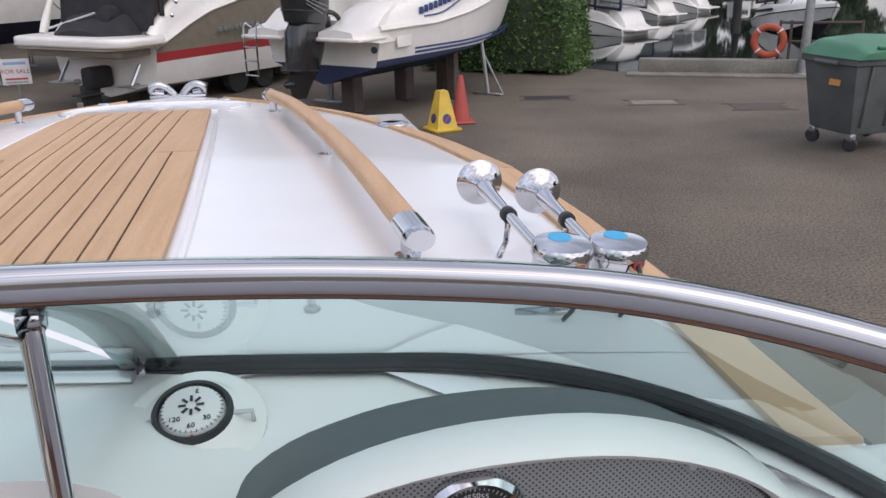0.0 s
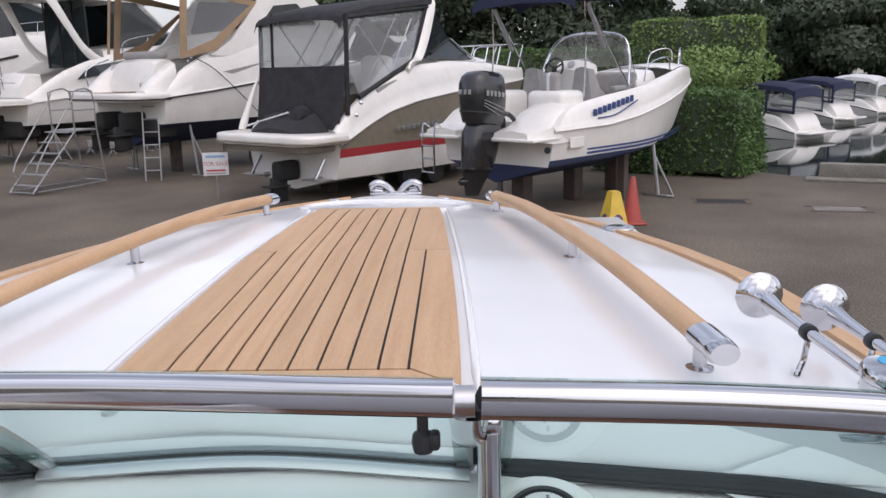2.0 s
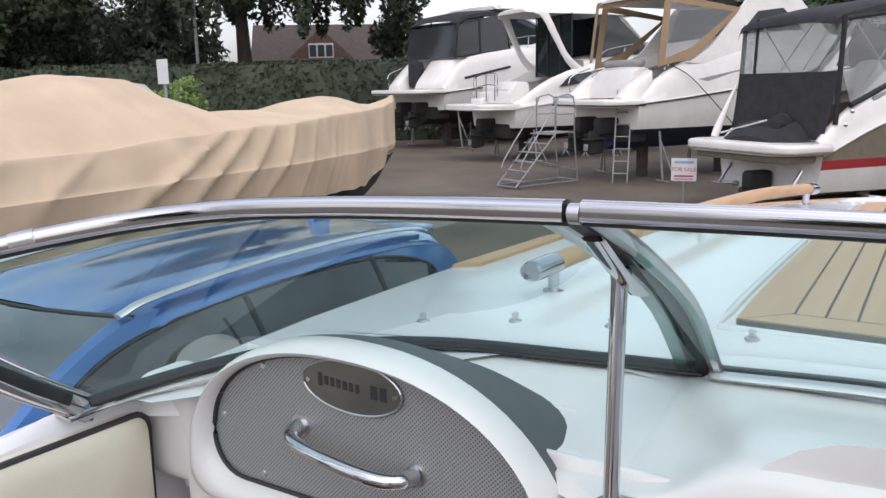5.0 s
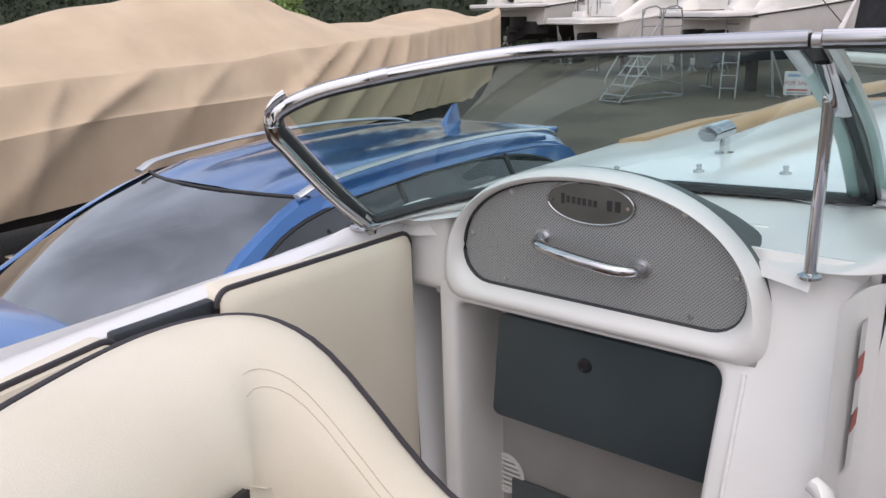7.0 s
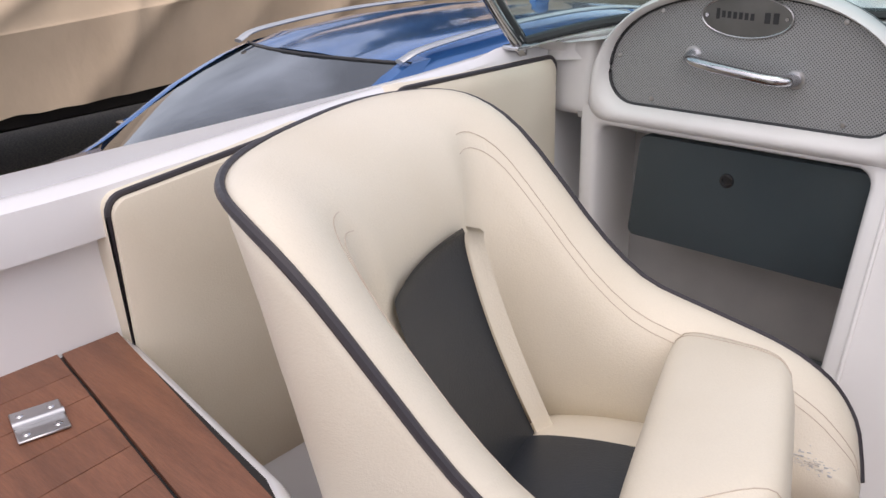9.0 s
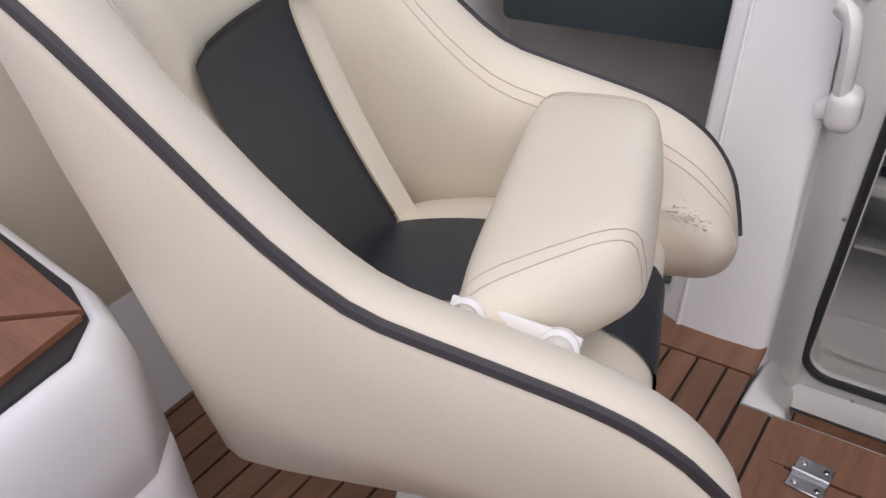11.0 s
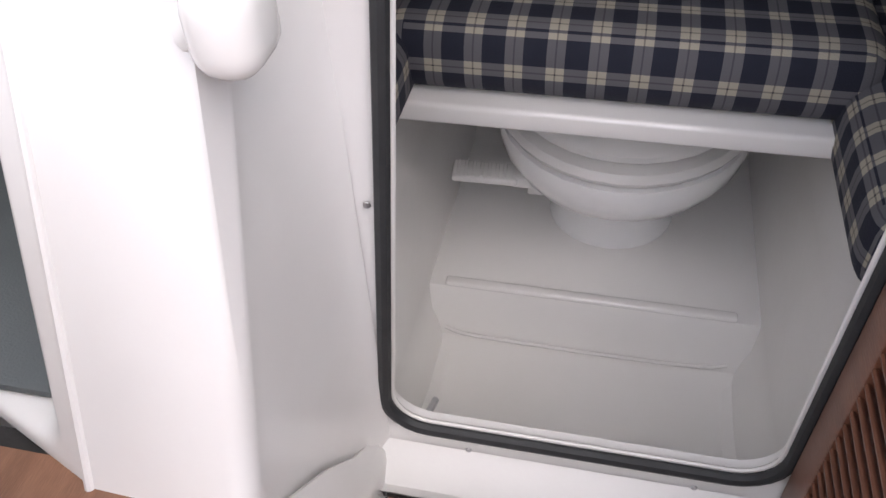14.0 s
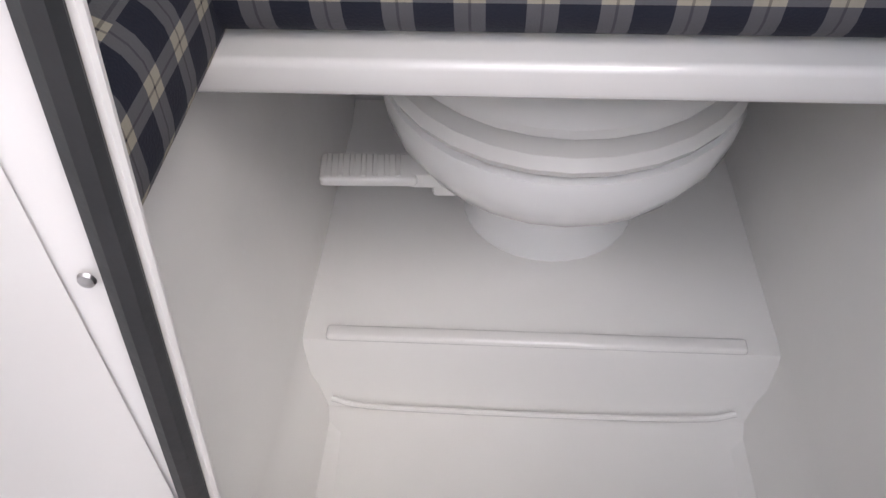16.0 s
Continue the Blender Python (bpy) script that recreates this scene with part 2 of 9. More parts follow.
def share(name, ob, m, parent, label=""):
    """Another object on ob's mesh."""
    o = new(name, ob.data)
    o.parent = parent
    o.matrix_basis = m
    if label:
        tagged(o, label)
    return o


def thing(name, label, category, at=(0, 0, 0), rz=0, group="", kind=""):
    e = new(name)
    e.empty_display_size = 0.1
    e.matrix_basis = pose(*at, 0, 0, rz)
    return tagged(e, label, category, group, kind)


def add(*geos):
    vs, fs = [], []
    for v, f in geos:
        k = len(vs)
        vs += list(v)
        fs += [[i + k for i in face] for face in f]
    return vs, fs


def moved(geo, m):
    return [m @ Vector(v) for v in geo[0]], geo[1]


def grid(rows, close_u=False, close_v=False, cap=False, flip=False):
    """Quads over rows of points; close_v joins each row's ends, close_u the last row to the first."""
    n, k = len(rows), len(rows[0])
    vs = [Vector(p) for r in rows for p in r]
    fs = []
    for i in range(n if close_u else n - 1):
        for j in range(k if close_v else k - 1):
            a, b = i * k + j, i * k + (j + 1) % k
            c, d = ((i + 1) % n) * k + (j + 1) % k, ((i + 1) % n) * k + j
            fs.append([a, d, c, b] if flip else [a, b, c, d])
    if cap:
        fs.append(list(range(k))[::-1] if not flip else list(range(k)))
        e = [(n - 1) * k + j for j in range(k)]
        fs.append(e if not flip else e[::-1])
    return vs, fs


def rbox(c, s, r=0.01, seg=2, m=None):
    """A box about c of size s with rounded edges."""
    bm = bmesh.new()
    bmesh.ops.create_cube(bm, size=1.0)
    for v in bm.verts:
        v.co = Vector((v.co.x * s[0], v.co.y * s[1], v.co.z * s[2]))
    if r > 0:
        bmesh.ops.bevel(bm, geom=list(bm.edges), offset=min(r, min(s) * 0.49), segments=seg, profile=0.5, affect="EDGES")
    vs = [v.co + Vector(c) for v in bm.verts]
    bm.verts.index_update()
    fs = [[v.index for v in f.verts] for f in bm.faces]
    bm.free()
    return moved((vs, fs), m) if m is not None else (vs, fs)


def smooth_path(pts, n=8, closed=False):
    """Catmull-Rom through the points."""
    p = [Vector(q) for q in pts]
    out = []
    k = len(p)
    for i in range(k if closed else k - 1):
        a = p[i - 1] if (closed or i > 0) else p[0] * 2 - p[1]
        b, c = p[i], p[(i + 1) % k]
        d = p[(i + 2) % k] if (closed or i + 2 < k) else p[k - 1] * 2 - p[k - 2]
        for j in range(n):
            t = j / n
            out.append(0.5 * ((2 * b) + (c - a) * t + (2 * a - 5 * b + 4 * c - d) * t * t + (3 * b - a - 3 * c + d) * t ** 3))
    if not closed:
        out.append(p[-1])
    return out


def tube(pts, r, k=10, closed=False, flat=None, up=(0, 0, 1), caps=True):
    """A tube of radius r (a number or one for each point) along pts; flat=(a, b) scales it across and up."""
    p = [Vector(q) for q in pts]
    rows = []
    n = len(p)
    for i in range(n):
        a = p[i - 1] if (closed or i > 0) else p[i]
        b = p[(i + 1) % n] if (closed or i + 1 < n) else p[i]
        t = (b - a).normalized()
        s = t.cross(Vector(up))
        if s.length < 1e-4:
            s = t.cross(Vector((0, 1, 0)))
        s.normalize()
        u = s.cross(t).normalized()
        rad = r[i] if isinstance(r, (list, tuple)) else r
        fa, fb = flat or (1, 1)
        rows.append([p[i] + s * math.cos(w) * rad * fa + u * math.sin(w) * rad * fb for w in (2 * math.pi * j / k for j in range(k))])
    return grid(rows, close_u=closed, close_v=True, cap=caps and not closed)


def lathe(profile, k=24, m=None):
    """Turns (radius, z) about the z axis."""
    rows = [[Vector((rr * math.cos(w), rr * math.sin(w), z)) for w in (2 * math.pi * j / k for j in range(k))] for rr, z in profile]
    g = grid(rows, close_v=True, cap=True)
    return moved(g, m) if m is not None else g


def slab(outline, z0, z1):
    """A prism between two heights over an outline of (x, y)."""
    n = len(outline)
    vs = [Vector((x, y, z1)) for x, y in outline] + [Vector((x, y, z0)) for x, y in outline]
    fs = [list(range(n)), list(range(n, 2 * n))[::-1]]
    fs += [[i, i + n, (i + 1) % n + n, (i + 1) % n] for i in range(n)]
    return vs, fs


def axes(o, x, y, z):
    """A pose with the given axes."""
    m = Matrix((Vector(x), Vector(y), Vector(z))).transposed().to_4x4()
    m.translation = Vector(o)
    return m


def aim(o, d, up=(0, 0, 1)):
    """A pose at o whose z axis runs along d."""
    z = Vector(d).normalized()
    x = Vector(up).cross(z)
    if x.length < 1e-4:
        x = Vector((1, 0, 0))
    x.normalize()
    return axes(o, x, z.cross(x), z)


def lerp(table, t):
    """Reads a table of (t, value) with straight steps between."""
    if t <= table[0][0]:
        return table[0][1]
    for (a, va), (b, vb) in zip(table, table[1:]):
        if t <= b:
            f = (t - a) / (b - a)
            return va + (vb - va) * f
    return table[-1][1]


def ease(table, t):
    if t <= table[0][0]:
        return table[0][1]
    for (a, va), (b, vb) in zip(table, table[1:]):
        if t <= b:
            f = (t - a) / (b - a)
            f = f * f * (3 - 2 * f)
            return va + (vb - va) * f
    return table[-1][1]


def words(name, text, size, m, material, parent, thick=0.001):
    cu = bpy.data.curves.new(name, "FONT")
    cu.body, cu.size, cu.extrude, cu.align_x, cu.align_y = text, size, thick, "CENTER", "CENTER"
    tmp = new("lettering", cu)
    me = bpy.data.meshes.new_from_object(tmp.evaluated_get(bpy.context.evaluated_depsgraph_get()))
    bpy.data.objects.remove(tmp)
    me.materials.clear()
    me.materials.append(material)
    o = new(name, me)
    o.parent = parent
    o.matrix_basis = m
    return o


# ---- the boat we stand in: foredeck ----
GROUND = -0.95


def cx(y):
    """The boat's centre line."""
    return 0.042 - 0.0097 * y


HALF = [(0.2, 1.27), (1.35, 1.255), (1.9, 1.225), (2.4, 1.17), (2.8, 1.08), (3.1, 0.98), (3.4, 0.86), (3.7, 0.70), (3.95, 0.52), (4.15, 0.33), (4.27, 0.16), (4.33, 0.0)]
CROWN = [(0.9, 1.0), (1.25, 1.022), (1.6, 1.036), (2.4, 1.046), (3.1, 1.032), (3.6, 1.0), (4.0, 0.968), (4.4, 0.935)]
SHEER = [(0.2, 0.93), (1.3, 0.955), (2.4, 0.965), (3.4, 0.945), (4.35, 0.905)]


def half_width(y):
    return lerp(HALF, y)


def deck_z(x, y):
    w = max(half_width(y), 0.05)
    u = min(1.0, abs(x - cx(y)) / w)
    top, edge = lerp(CROWN, y), lerp(SHEER, y)
    lowered = 0.027 * min(1.0, max(0.0, (1.38 - y) / 0.12)) * min(1.0, max(0.0, (0.56 - abs(x - 0.04)) / 0.16))
    return edge + (max(top, edge + 0.01) - edge) * (1 - u ** 2.6) - lowered


deck = thing("deck", "white gelcoat foredeck with a crowned top and teak toe strip", "deck", kind="structure")
us = [math.sin(math.pi / 2 * k / 16) for k in range(-16, 17)]
ys = [1.20 + 3.13 * (k / 70) for k in range(70)] + [4.325]
part("deck_shell", grid([[(cx(y) + u * half_width(y), y, deck_z(cx(y) + u * half_width(y), y)) for u in us] for y in ys], flip=True), GEL, deck)

# side decks beside the screen
for sgn in (-1, 1):
    rows = []
    for k in range(9):
        y = 1.21 - 0.46 * k / 8
        inn = 1.24 - (1.24 - 0.62) * max(0.0, (y - 0.66) / 0.55) ** 1.0
        w = half_width(y)
        rows.append([(cx(y) + sgn * (inn + (w - inn) * t), y, deck_z(cx(y) + sgn * (inn + (w - inn) * t), max(y, 1.0)) - 0.004 * (1 - t)) for t in (0, 0.25, 0.5, 0.75, 1.0)])
    part("side_deck", grid(rows, flip=(sgn < 0)), GEL, deck)

# hull side below the sheer, from the bow back past the cockpit
hull_rows = []
for k in range(60):
    y = 4.33 - 6.2 * (k / 59)
    w = half_width(max(y, 0.2))
    e = lerp(SHEER, max(y, 0.2))
    hull_rows.append([(w + 0.015, y, e - 0.005), (w + 0.03, y, e - 0.05), (w * 0.98, y - 0.02, e - 0.4), (w * 0.93, y - 0.1, e - 0.9), (w * 0.84, y - 0.2, e - 1.3), (w * 0.05, y - 0.3, e - 1.72)])
for sgn in (-1, 1):
    rows = [[(cx(y) + sgn * x, y, z) for x, y, z in r] for r in hull_rows]
    part("hull_side", grid(rows, flip=(sgn > 0)), GEL, deck, "white gelcoat hull side")
last = [(x, min(y, -1.87), z) for x, y, z in hull_rows[-1]]
ring_ = [(cx(0.2) + x, -1.90 - 0.14 * (0.9 - z), z) for x, _, z in last] + [(cx(0.2) - x, -1.90 - 0.14 * (0.9 - z), z) for x, _, z in reversed(last)]
part("transom", (ring_, [list(range(len(ring_)))]), GEL, deck, "white gelcoat transom", smooth=0)


def edge_strip(sgn, y0, y1, wide, n, name, ob):
    """One plank of the teak strip along the sheer."""
    outs, ins = [], []
    for k in range(n + 1):
        y = y0 + (y1 - y0) * k / n
        w = half_width(y)
        d = 0.02
        slope = (half_width(y + d) - half_width(y - d)) / (2 * d)
        nx, ny = 1.0, -slope
        ln = math.hypot(nx, ny)
        nx, ny = nx / ln, ny / ln
        outs.append((cx(y) + sgn * (w - 0.004 * nx), y - 0.004 * ny))
        ins.append((cx(y) + sgn * max(0.0, w - wide * nx), y - wide * ny))
    rows = []
    for (ox, oy), (ix, iy) in zip(outs, ins):
        zo, zi = deck_z(ox, oy), deck_z(ix, iy)
        rows.append([(ox, oy, zo - 0.004), (ox, oy, zo + 0.010), ((ox * 5 + ix) / 6, (oy * 5 + iy) / 6, (zo * 5 + zi) / 6 + 0.014), ((ox + ix) / 2, (oy + iy) / 2, (zo + zi) / 2 + 0.014),
                     ((ox + ix * 5) / 6, (oy + iy * 5) / 6, (zo + zi * 5) / 6 + 0.014), (ix, iy, zi + 0.011), (ix, iy, zi - 0.004)])
    part(name, grid(rows, close_v=True, cap=True, flip=(sgn > 0)), TEAK, ob)


toe = thing("toe_strip", "light teak strip laid along the edge of the white deck", "deck trim", kind="structure")
for sgn in (-1, 1):
    edge_strip(sgn, 0.95 if sgn > 0 else 1.9, 2.35, 0.105, 22, "plank", toe)
    edge_strip(sgn, 2.354, 3.45, 0.105, 26, "plank", toe)
    edge_strip(sgn, 3.454, 4.19, 0.10, 30, "plank", toe)

# teak pad in the middle of the deck
pad = thing("teak_deck_pad", "light teak sunpad panel of caulked planks on the white foredeck", "deck panel")
P0, P1, PN = 1.455, 3.34, 2.44
PITCH = 0.0545


def pad_half(y):
    return 0.312 - 0.075 * max(0.0, (y - P0) / (P1 - P0)) ** 1.6


def on_deck(outline, name, parent, material, thick=0.012, lift=0.0, step=0.12):
    """A thin plank that follows the deck: outline as two edges of points (left, right)."""
    left, right = outline
    rows = []
    for (lx, ly), (rx, ry) in zip(left, right):
        zl, zr = deck_z(lx, ly) + lift, deck_z(rx, ry) + lift
        rows.append([(lx, ly, zl), (lx, ly, zl + thick), (rx, ry, zr + thick), (rx, ry, zr)])
    return part(name, grid(rows, close_v=True, cap=True, flip=True), material, parent, smooth=30)


def span(y0, y1, n=14):
    return [y0 + (y1 - y0) * k / n for k in range(n + 1)]


sp = span(P0 - 0.004, P1 + 0.004, 24)
on_deck(([(cx(y) - pad_half(y) + 0.003, y) for y in sp], [(cx(y) + pad_half(y) - 0.003, y) for y in sp]), "caulking_bed", pad, CAULK, 0.012, 0.002)
G2 = 0.0028
for k in range(-4, 4):
    x0, x1 = k * PITCH + G2, (k + 1) * PITCH - G2
    end = PN + (0.02 if k == -4 else 0.0) if k in (-4, 3) else P1 - 0.062
    sp = span(P0 + 0.068, end)
    on_deck(([(cx(y) + x0, y) for y in sp], [(cx(y) + x1, y) for y in sp]), "plank", pad, TEAK, 0.012, 0.0045)
for sgn in (-1, 1):
    sp = span(P0 + 0.002, PN, 14)
    inner = [(cx(y) + sgn * (4 * PITCH + G2 + max(0, (P0 + 0.068 - y)) * 1.25), y) for y in sp]
    outer = [(cx(y) + sgn * pad_half(y), y) for y in sp]
    on_deck((outer, inner) if sgn < 0 else (inner, outer), "border_plank", pad, TEAK, 0.012, 0.0045)
    sp = span(PN + 0.005, P1 - 0.002, 14)
    inner = [(cx(y) + sgn * (3 * PITCH + G2 + max(0, y - (P1 - 0.062)) * 1.0), y) for y in sp]
    outer = [(cx(y) + sgn * pad_half(y), y) for y in sp]
    on_deck((outer, inner) if sgn < 0 else (inner, outer), "border_plank", pad, TEAK, 0.012, 0.0045)
for y0, y1, a, b in ((P0 + 0.002, P0 + 0.063, 0.30, 0.222), (P1 - 0.057, P1 - 0.002, 0.166, 0.222)):
    sp = span(y0, y1, 3)
    f = [(y - y0) / (y1 - y0) for y in sp]
    on_deck(([(cx(y) - (a + (b - a) * t), y) for y, t in zip(sp, f)], [(cx(y) + (a + (b - a) * t), y) for y, t in zip(sp, f)]), "border_plank", pad, TEAK, 0.012, 0.0045)
# moulded ridge round the pad
ridge = []
for y in span(P0 - 0.02, P1 + 0.02, 20):
    ridge.append((cx(y) + pad_half(min(max(y, P0), P1)) + 0.028, y))
ridge += [(2 * cx(y) - x, y) for x, y in reversed(ridge)]
part("moulded_ridge", tube([(a, b, deck_z(a, b) + 0.001) for a, b in ridge], 0.009, 8, closed=True), GEL, deck)
# moulded hatch flange towards the bow
for sgn in (-1, 1):
    pts = [(cx(y) + sgn * w, y) for y, w in ((3.42, 0.30), (3.55, 0.36), (3.72, 0.33), (3.78, 0.2), (3.78, 0.0))]
    part("moulded_lip", tube([(p[0], p[1], deck_z(p[0], p[1]) + 0.002) for p in smooth_path([(a, b, 0) for a, b in pts], 6)], 0.008, 8), GEL, deck)

# grab rails
for sgn in (-1, 1):
    rail = thing("grab_rail", "teak grab rail on polished steel posts along the deck", "rail", group="deck grab rails")
    base = [(0.757, 1.60), (0.640, 2.46), (0.468, 3.395)]
    posts = []
    for bx, by in base:
        x = cx(by) + sgn * bx
        z = deck_z(x, by)
        posts.append((x, by, z))
    tip = (cx(1.50) + sgn * 0.768, 1.495, deck_z(posts[0][0], 1.5) + 0.066)
    far = (cx(3.47) + sgn * 0.452, 3.475, deck_z(posts[2][0], 3.475) + 0.06)
    line = smooth_path([tip, (posts[0][0], 1.60, posts[0][2] + 0.066), (cx(2.0) + sgn * 0.705, 2.0, posts[1][2] + 0.066), (posts[1][0], 2.46, posts[1][2] + 0.068), (cx(2.95) + sgn * 0.553, 2.95, posts[1][2] + 0.062), (posts[2][0], 3.395, posts[2][2] + 0.062), far], 8)
    part("handrail", tube(line[7:-7], 0.025, 14, flat=(1.12, 0.85)), TEAK_RAIL, rail)
    part("end_cap", tube(line[:9], [0.024, 0.027] + [0.0278] * 7, 14, flat=(1.12, 0.85)), CHROME, rail, "polished steel end cap")
    part("end_cap", tube(line[-9:], [0.0278] * 7 + [0.027, 0.024], 14, flat=(1.12, 0.85)), CHROME, rail, "polished steel end cap")
    for x, y, z in posts:
        part("post", lathe([(0.026, 0), (0.026, 0.004), (0.0135, 0.008), (0.0135, 0.06)], 16, pose(x, y, z - 0.002)), CHROME, rail)

# bow cleat: two polished loops on a base, and its strip
cleat = thing("bow_fairlead", "polished steel double fairlead on the bow", "deck fitting")
cz = deck_z(0, 4.22)
part("base_plate", rbox((cx(4.22), 4.22, cz + 0.006), (0.26, 0.06, 0.012), 0.005), CHROME, cleat)
for sgn in (-1, 1):
    pts = [(cx(4.2) + sgn * 0.02, 4.22, cz + 0.01), (cx(4.2) + sgn * 0.05, 4.21, cz + 0.045), (cx(4.2) + sgn * 0.085, 4.2, cz + 0.062), (cx(4.2) + sgn * 0.118, 4.2, cz + 0.05), (cx(4.2) + sgn * 0.115, 4.22, cz + 0.025), (cx(4.2) + sgn * 0.07, 4.23, cz + 0.015)]
    part("horn_loop", tube(smooth_path(pts, 5), 0.017, 10), CHROME, cleat)
for sgn in (-1, 1):
    lock = thing("deck_latch", "small polished steel latch on the deck by the hatch", "deck fitting", group="hatch latches")
    x, y = cx(3.8) + sgn * 0.25, 3.8
    part("latch_body", rbox((x, y, deck_z(x, y) + 0.008), (0.05, 0.022, 0.02), 0.006), CHROME, lock)
nav = thing("deck_filler", "round chrome deck filler cap let into the teak edge", "deck fitting")
fx, fy = cx(3.1) + 0.90, 3.12
part("cap", lathe([(0.045, 0), (0.045, 0.006), (0.036, 0.012), (0.02, 0.012), (0.0, 0.012)], 22, pose(fx, fy, deck_z(fx, fy) + 0.01)), CHROME, nav)
part("ring", tube([(fx + 0.055 * math.cos(a), fy + 0.055 * math.sin(a), deck_z(fx, fy) + 0.014) for a in (2 * math.pi * k / 20 for k in range(20))], 0.006, 6, closed=True), STEEL, nav)


# twin air horns
def air_horn(dx, dy, bx, by):
    h = thing("air_horn", "polished chrome trumpet horn with a drum on a steel bracket", "horn", group="deck horns")
    zd = deck_z(dx, dy)
    zb = deck_z(bx, by)
    part("drum", lathe([(0.0, -0.026), (0.042, -0.026), (0.047, -0.02), (0.047, 0.0), (0.051, 0.004), (0.051, 0.018), (0.047, 0.024), (0.02, 0.028), (0.0, 0.028)], 28, pose(dx, dy, zd + 0.095, 4, 3)), CHROME, h)
    part("drum_neck", lathe([(0.022, -0.045), (0.03, -0.03), (0.03, -0.018)], 18, pose(dx, dy, zd + 0.095)), CHROME, h)
    part("bracket", add(rbox((dx, dy, zd + 0.028), (0.03, 0.03, 0.05), 0.008), rbox((dx - 0.035, dy - 0.01, zd + 0.004), (0.11, 0.028, 0.006), 0.002)), CHROME, h)
    part("label", lathe([(0.0, 0), (0.02, 0), (0.02, 0.0012), (0, 0.0012)], 16, pose(dx, dy + 0.012, zd + 0.1232, 4, 3)), mat("blue_label", (0.03, 0.35, 0.62), rough=0.4), h, "blue sticker")
    part("side_label", lathe([(0.0, 0), (0.009, 0), (0.009, 0.0014), (0.0, 0.0014)], 14, aim((dx + 0.018, dy - 0.0448, zd + 0.088), (0.38, -0.92, 0))), SIGN_RED, h, "small round red and black sticker")
    a, b = Vector((dx - 0.02, dy + 0.03, zd + 0.088)), Vector((bx, by - 0.035, zb + 0.085))
    part("trumpet", tube([a + (b - a) * t for t in (0, 0.3, 0.6, 0.85, 1.0)], [0.008, 0.009, 0.011, 0.014, 0.02], 14), CHROME, h)
    mid = a + (b - a) * 0.55
    part("clamp", tube([mid - (b - a) * 0.02, mid + (b - a) * 0.02], 0.016, 14), RUBBER, h)
    d = (b - a).normalized()
    prof = [(0.012, -0.03), (0.016, -0.008), (0.025, 0.006), (0.038, 0.015), (0.048, 0.020), (0.051, 0.025), (0.049, 0.029), (0.036, 0.021), (0.02, 0.008), (0.0, 0.0)]
    part("bell", lathe(prof, 28, aim(b + d * 0.03, d)), CHROME, h)
    part("leg", tube([mid + Vector((0, 0, -0.01)), Vector((mid.x - 0.005, mid.y, deck_z(mid.x, mid.y) + 0.03)), Vector((mid.x - 0.02, mid.y - 0.01, deck_z(mid.x, mid.y) + 0.003))], 0.006, 8), CHROME, h)
    wire = smooth_path([(dx + 0.02, dy - 0.04, zd + 0.09), (dx + 0.015, dy - 0.065, zd + 0.075), (dx + 0.005, dy - 0.06, zd + 0.03), (dx - 0.01, dy - 0.05, zd + 0.003)], 5)
    part("lead", tube(wire, 0.004, 6), RUBBER, h)


air_horn(1.008, 1.352, 0.975, 1.82)
air_horn(1.112, 1.372, 1.093, 1.775)


# ---- windscreen ----
screen = thing("windscreen", "raked boat windscreen of green glass in a polished steel frame", "windscreen")
TOPL = [(-0.28, 0.650, 1.380), (-0.45, 0.650, 1.374), (-0.60, 0.634, 1.368), (-0.73, 0.603, 1.36), (-0.845, 0.545, 1.345), (-0.955, 0.46, 1.322), (-1.02, 0.385, 1.302), (-1.065, 0.335, 1.272), (-1.085, 0.335, 1.235), (-1.105, 0.385, 1.19), (-1.15, 0.53, 1.07), (-1.20, 0.69, 0.955)]
BASEL = [(-0.285, 1.25, 1.0), (-0.52, 1.21, 1.0), (-0.74, 1.165, 1.0), (-0.90, 1.08, 1.0), (-1.02, 0.97, 0.995), (-1.09, 0.88, 0.985), (-1.15, 0.79, 0.97), (-1.20, 0.70, 0.953)]
MID = 0.040


def side(p, sgn):
    return p if sgn < 0 else (2 * MID - p[0], p[1], p[2])


def rail_section(line, w, h, up=(0, -0.45, 1), k=12):
    """A rail with a flat face that leans in over the cockpit and a narrow rounded top."""
    line = [Vector(q) for q in line]
    prof = [(0.3, 1.0), (0.66, 0.9), (0.85, 0.62), (0.89, 0.3), (1.0, -0.5), (0.95, -0.85), (0.6, -1.0), (-0.5, -1.0), (-0.85, -0.75), (-0.95, 0.0), (-0.85, 0.65), (-0.5, 0.92), (0.0, 1.02)]
    rows = []
    for i, q in enumerate(line):
        d = (line[min(i + 1, len(line) - 1)] - line[max(i - 1, 0)]).normalized()
        side_ = d.cross(Vector((0, 0, 1)))
        side_ = side_.normalized() if side_.length > 0.05 else Vector((1, 0, 0))
        if side_.dot(Vector((MID, 0.1, 0)) - Vector((q.x, q.y, 0))) < 0:
            side_ = -side_
        lift = d.cross(side_).normalized()
        lift = lift if lift.z >= 0 or abs(lift.z) < 0.2 else -lift
        rows.append([q + side_ * (a * w) + lift * (b * h) for a, b in prof])
    return grid(rows, close_v=True, cap=True)


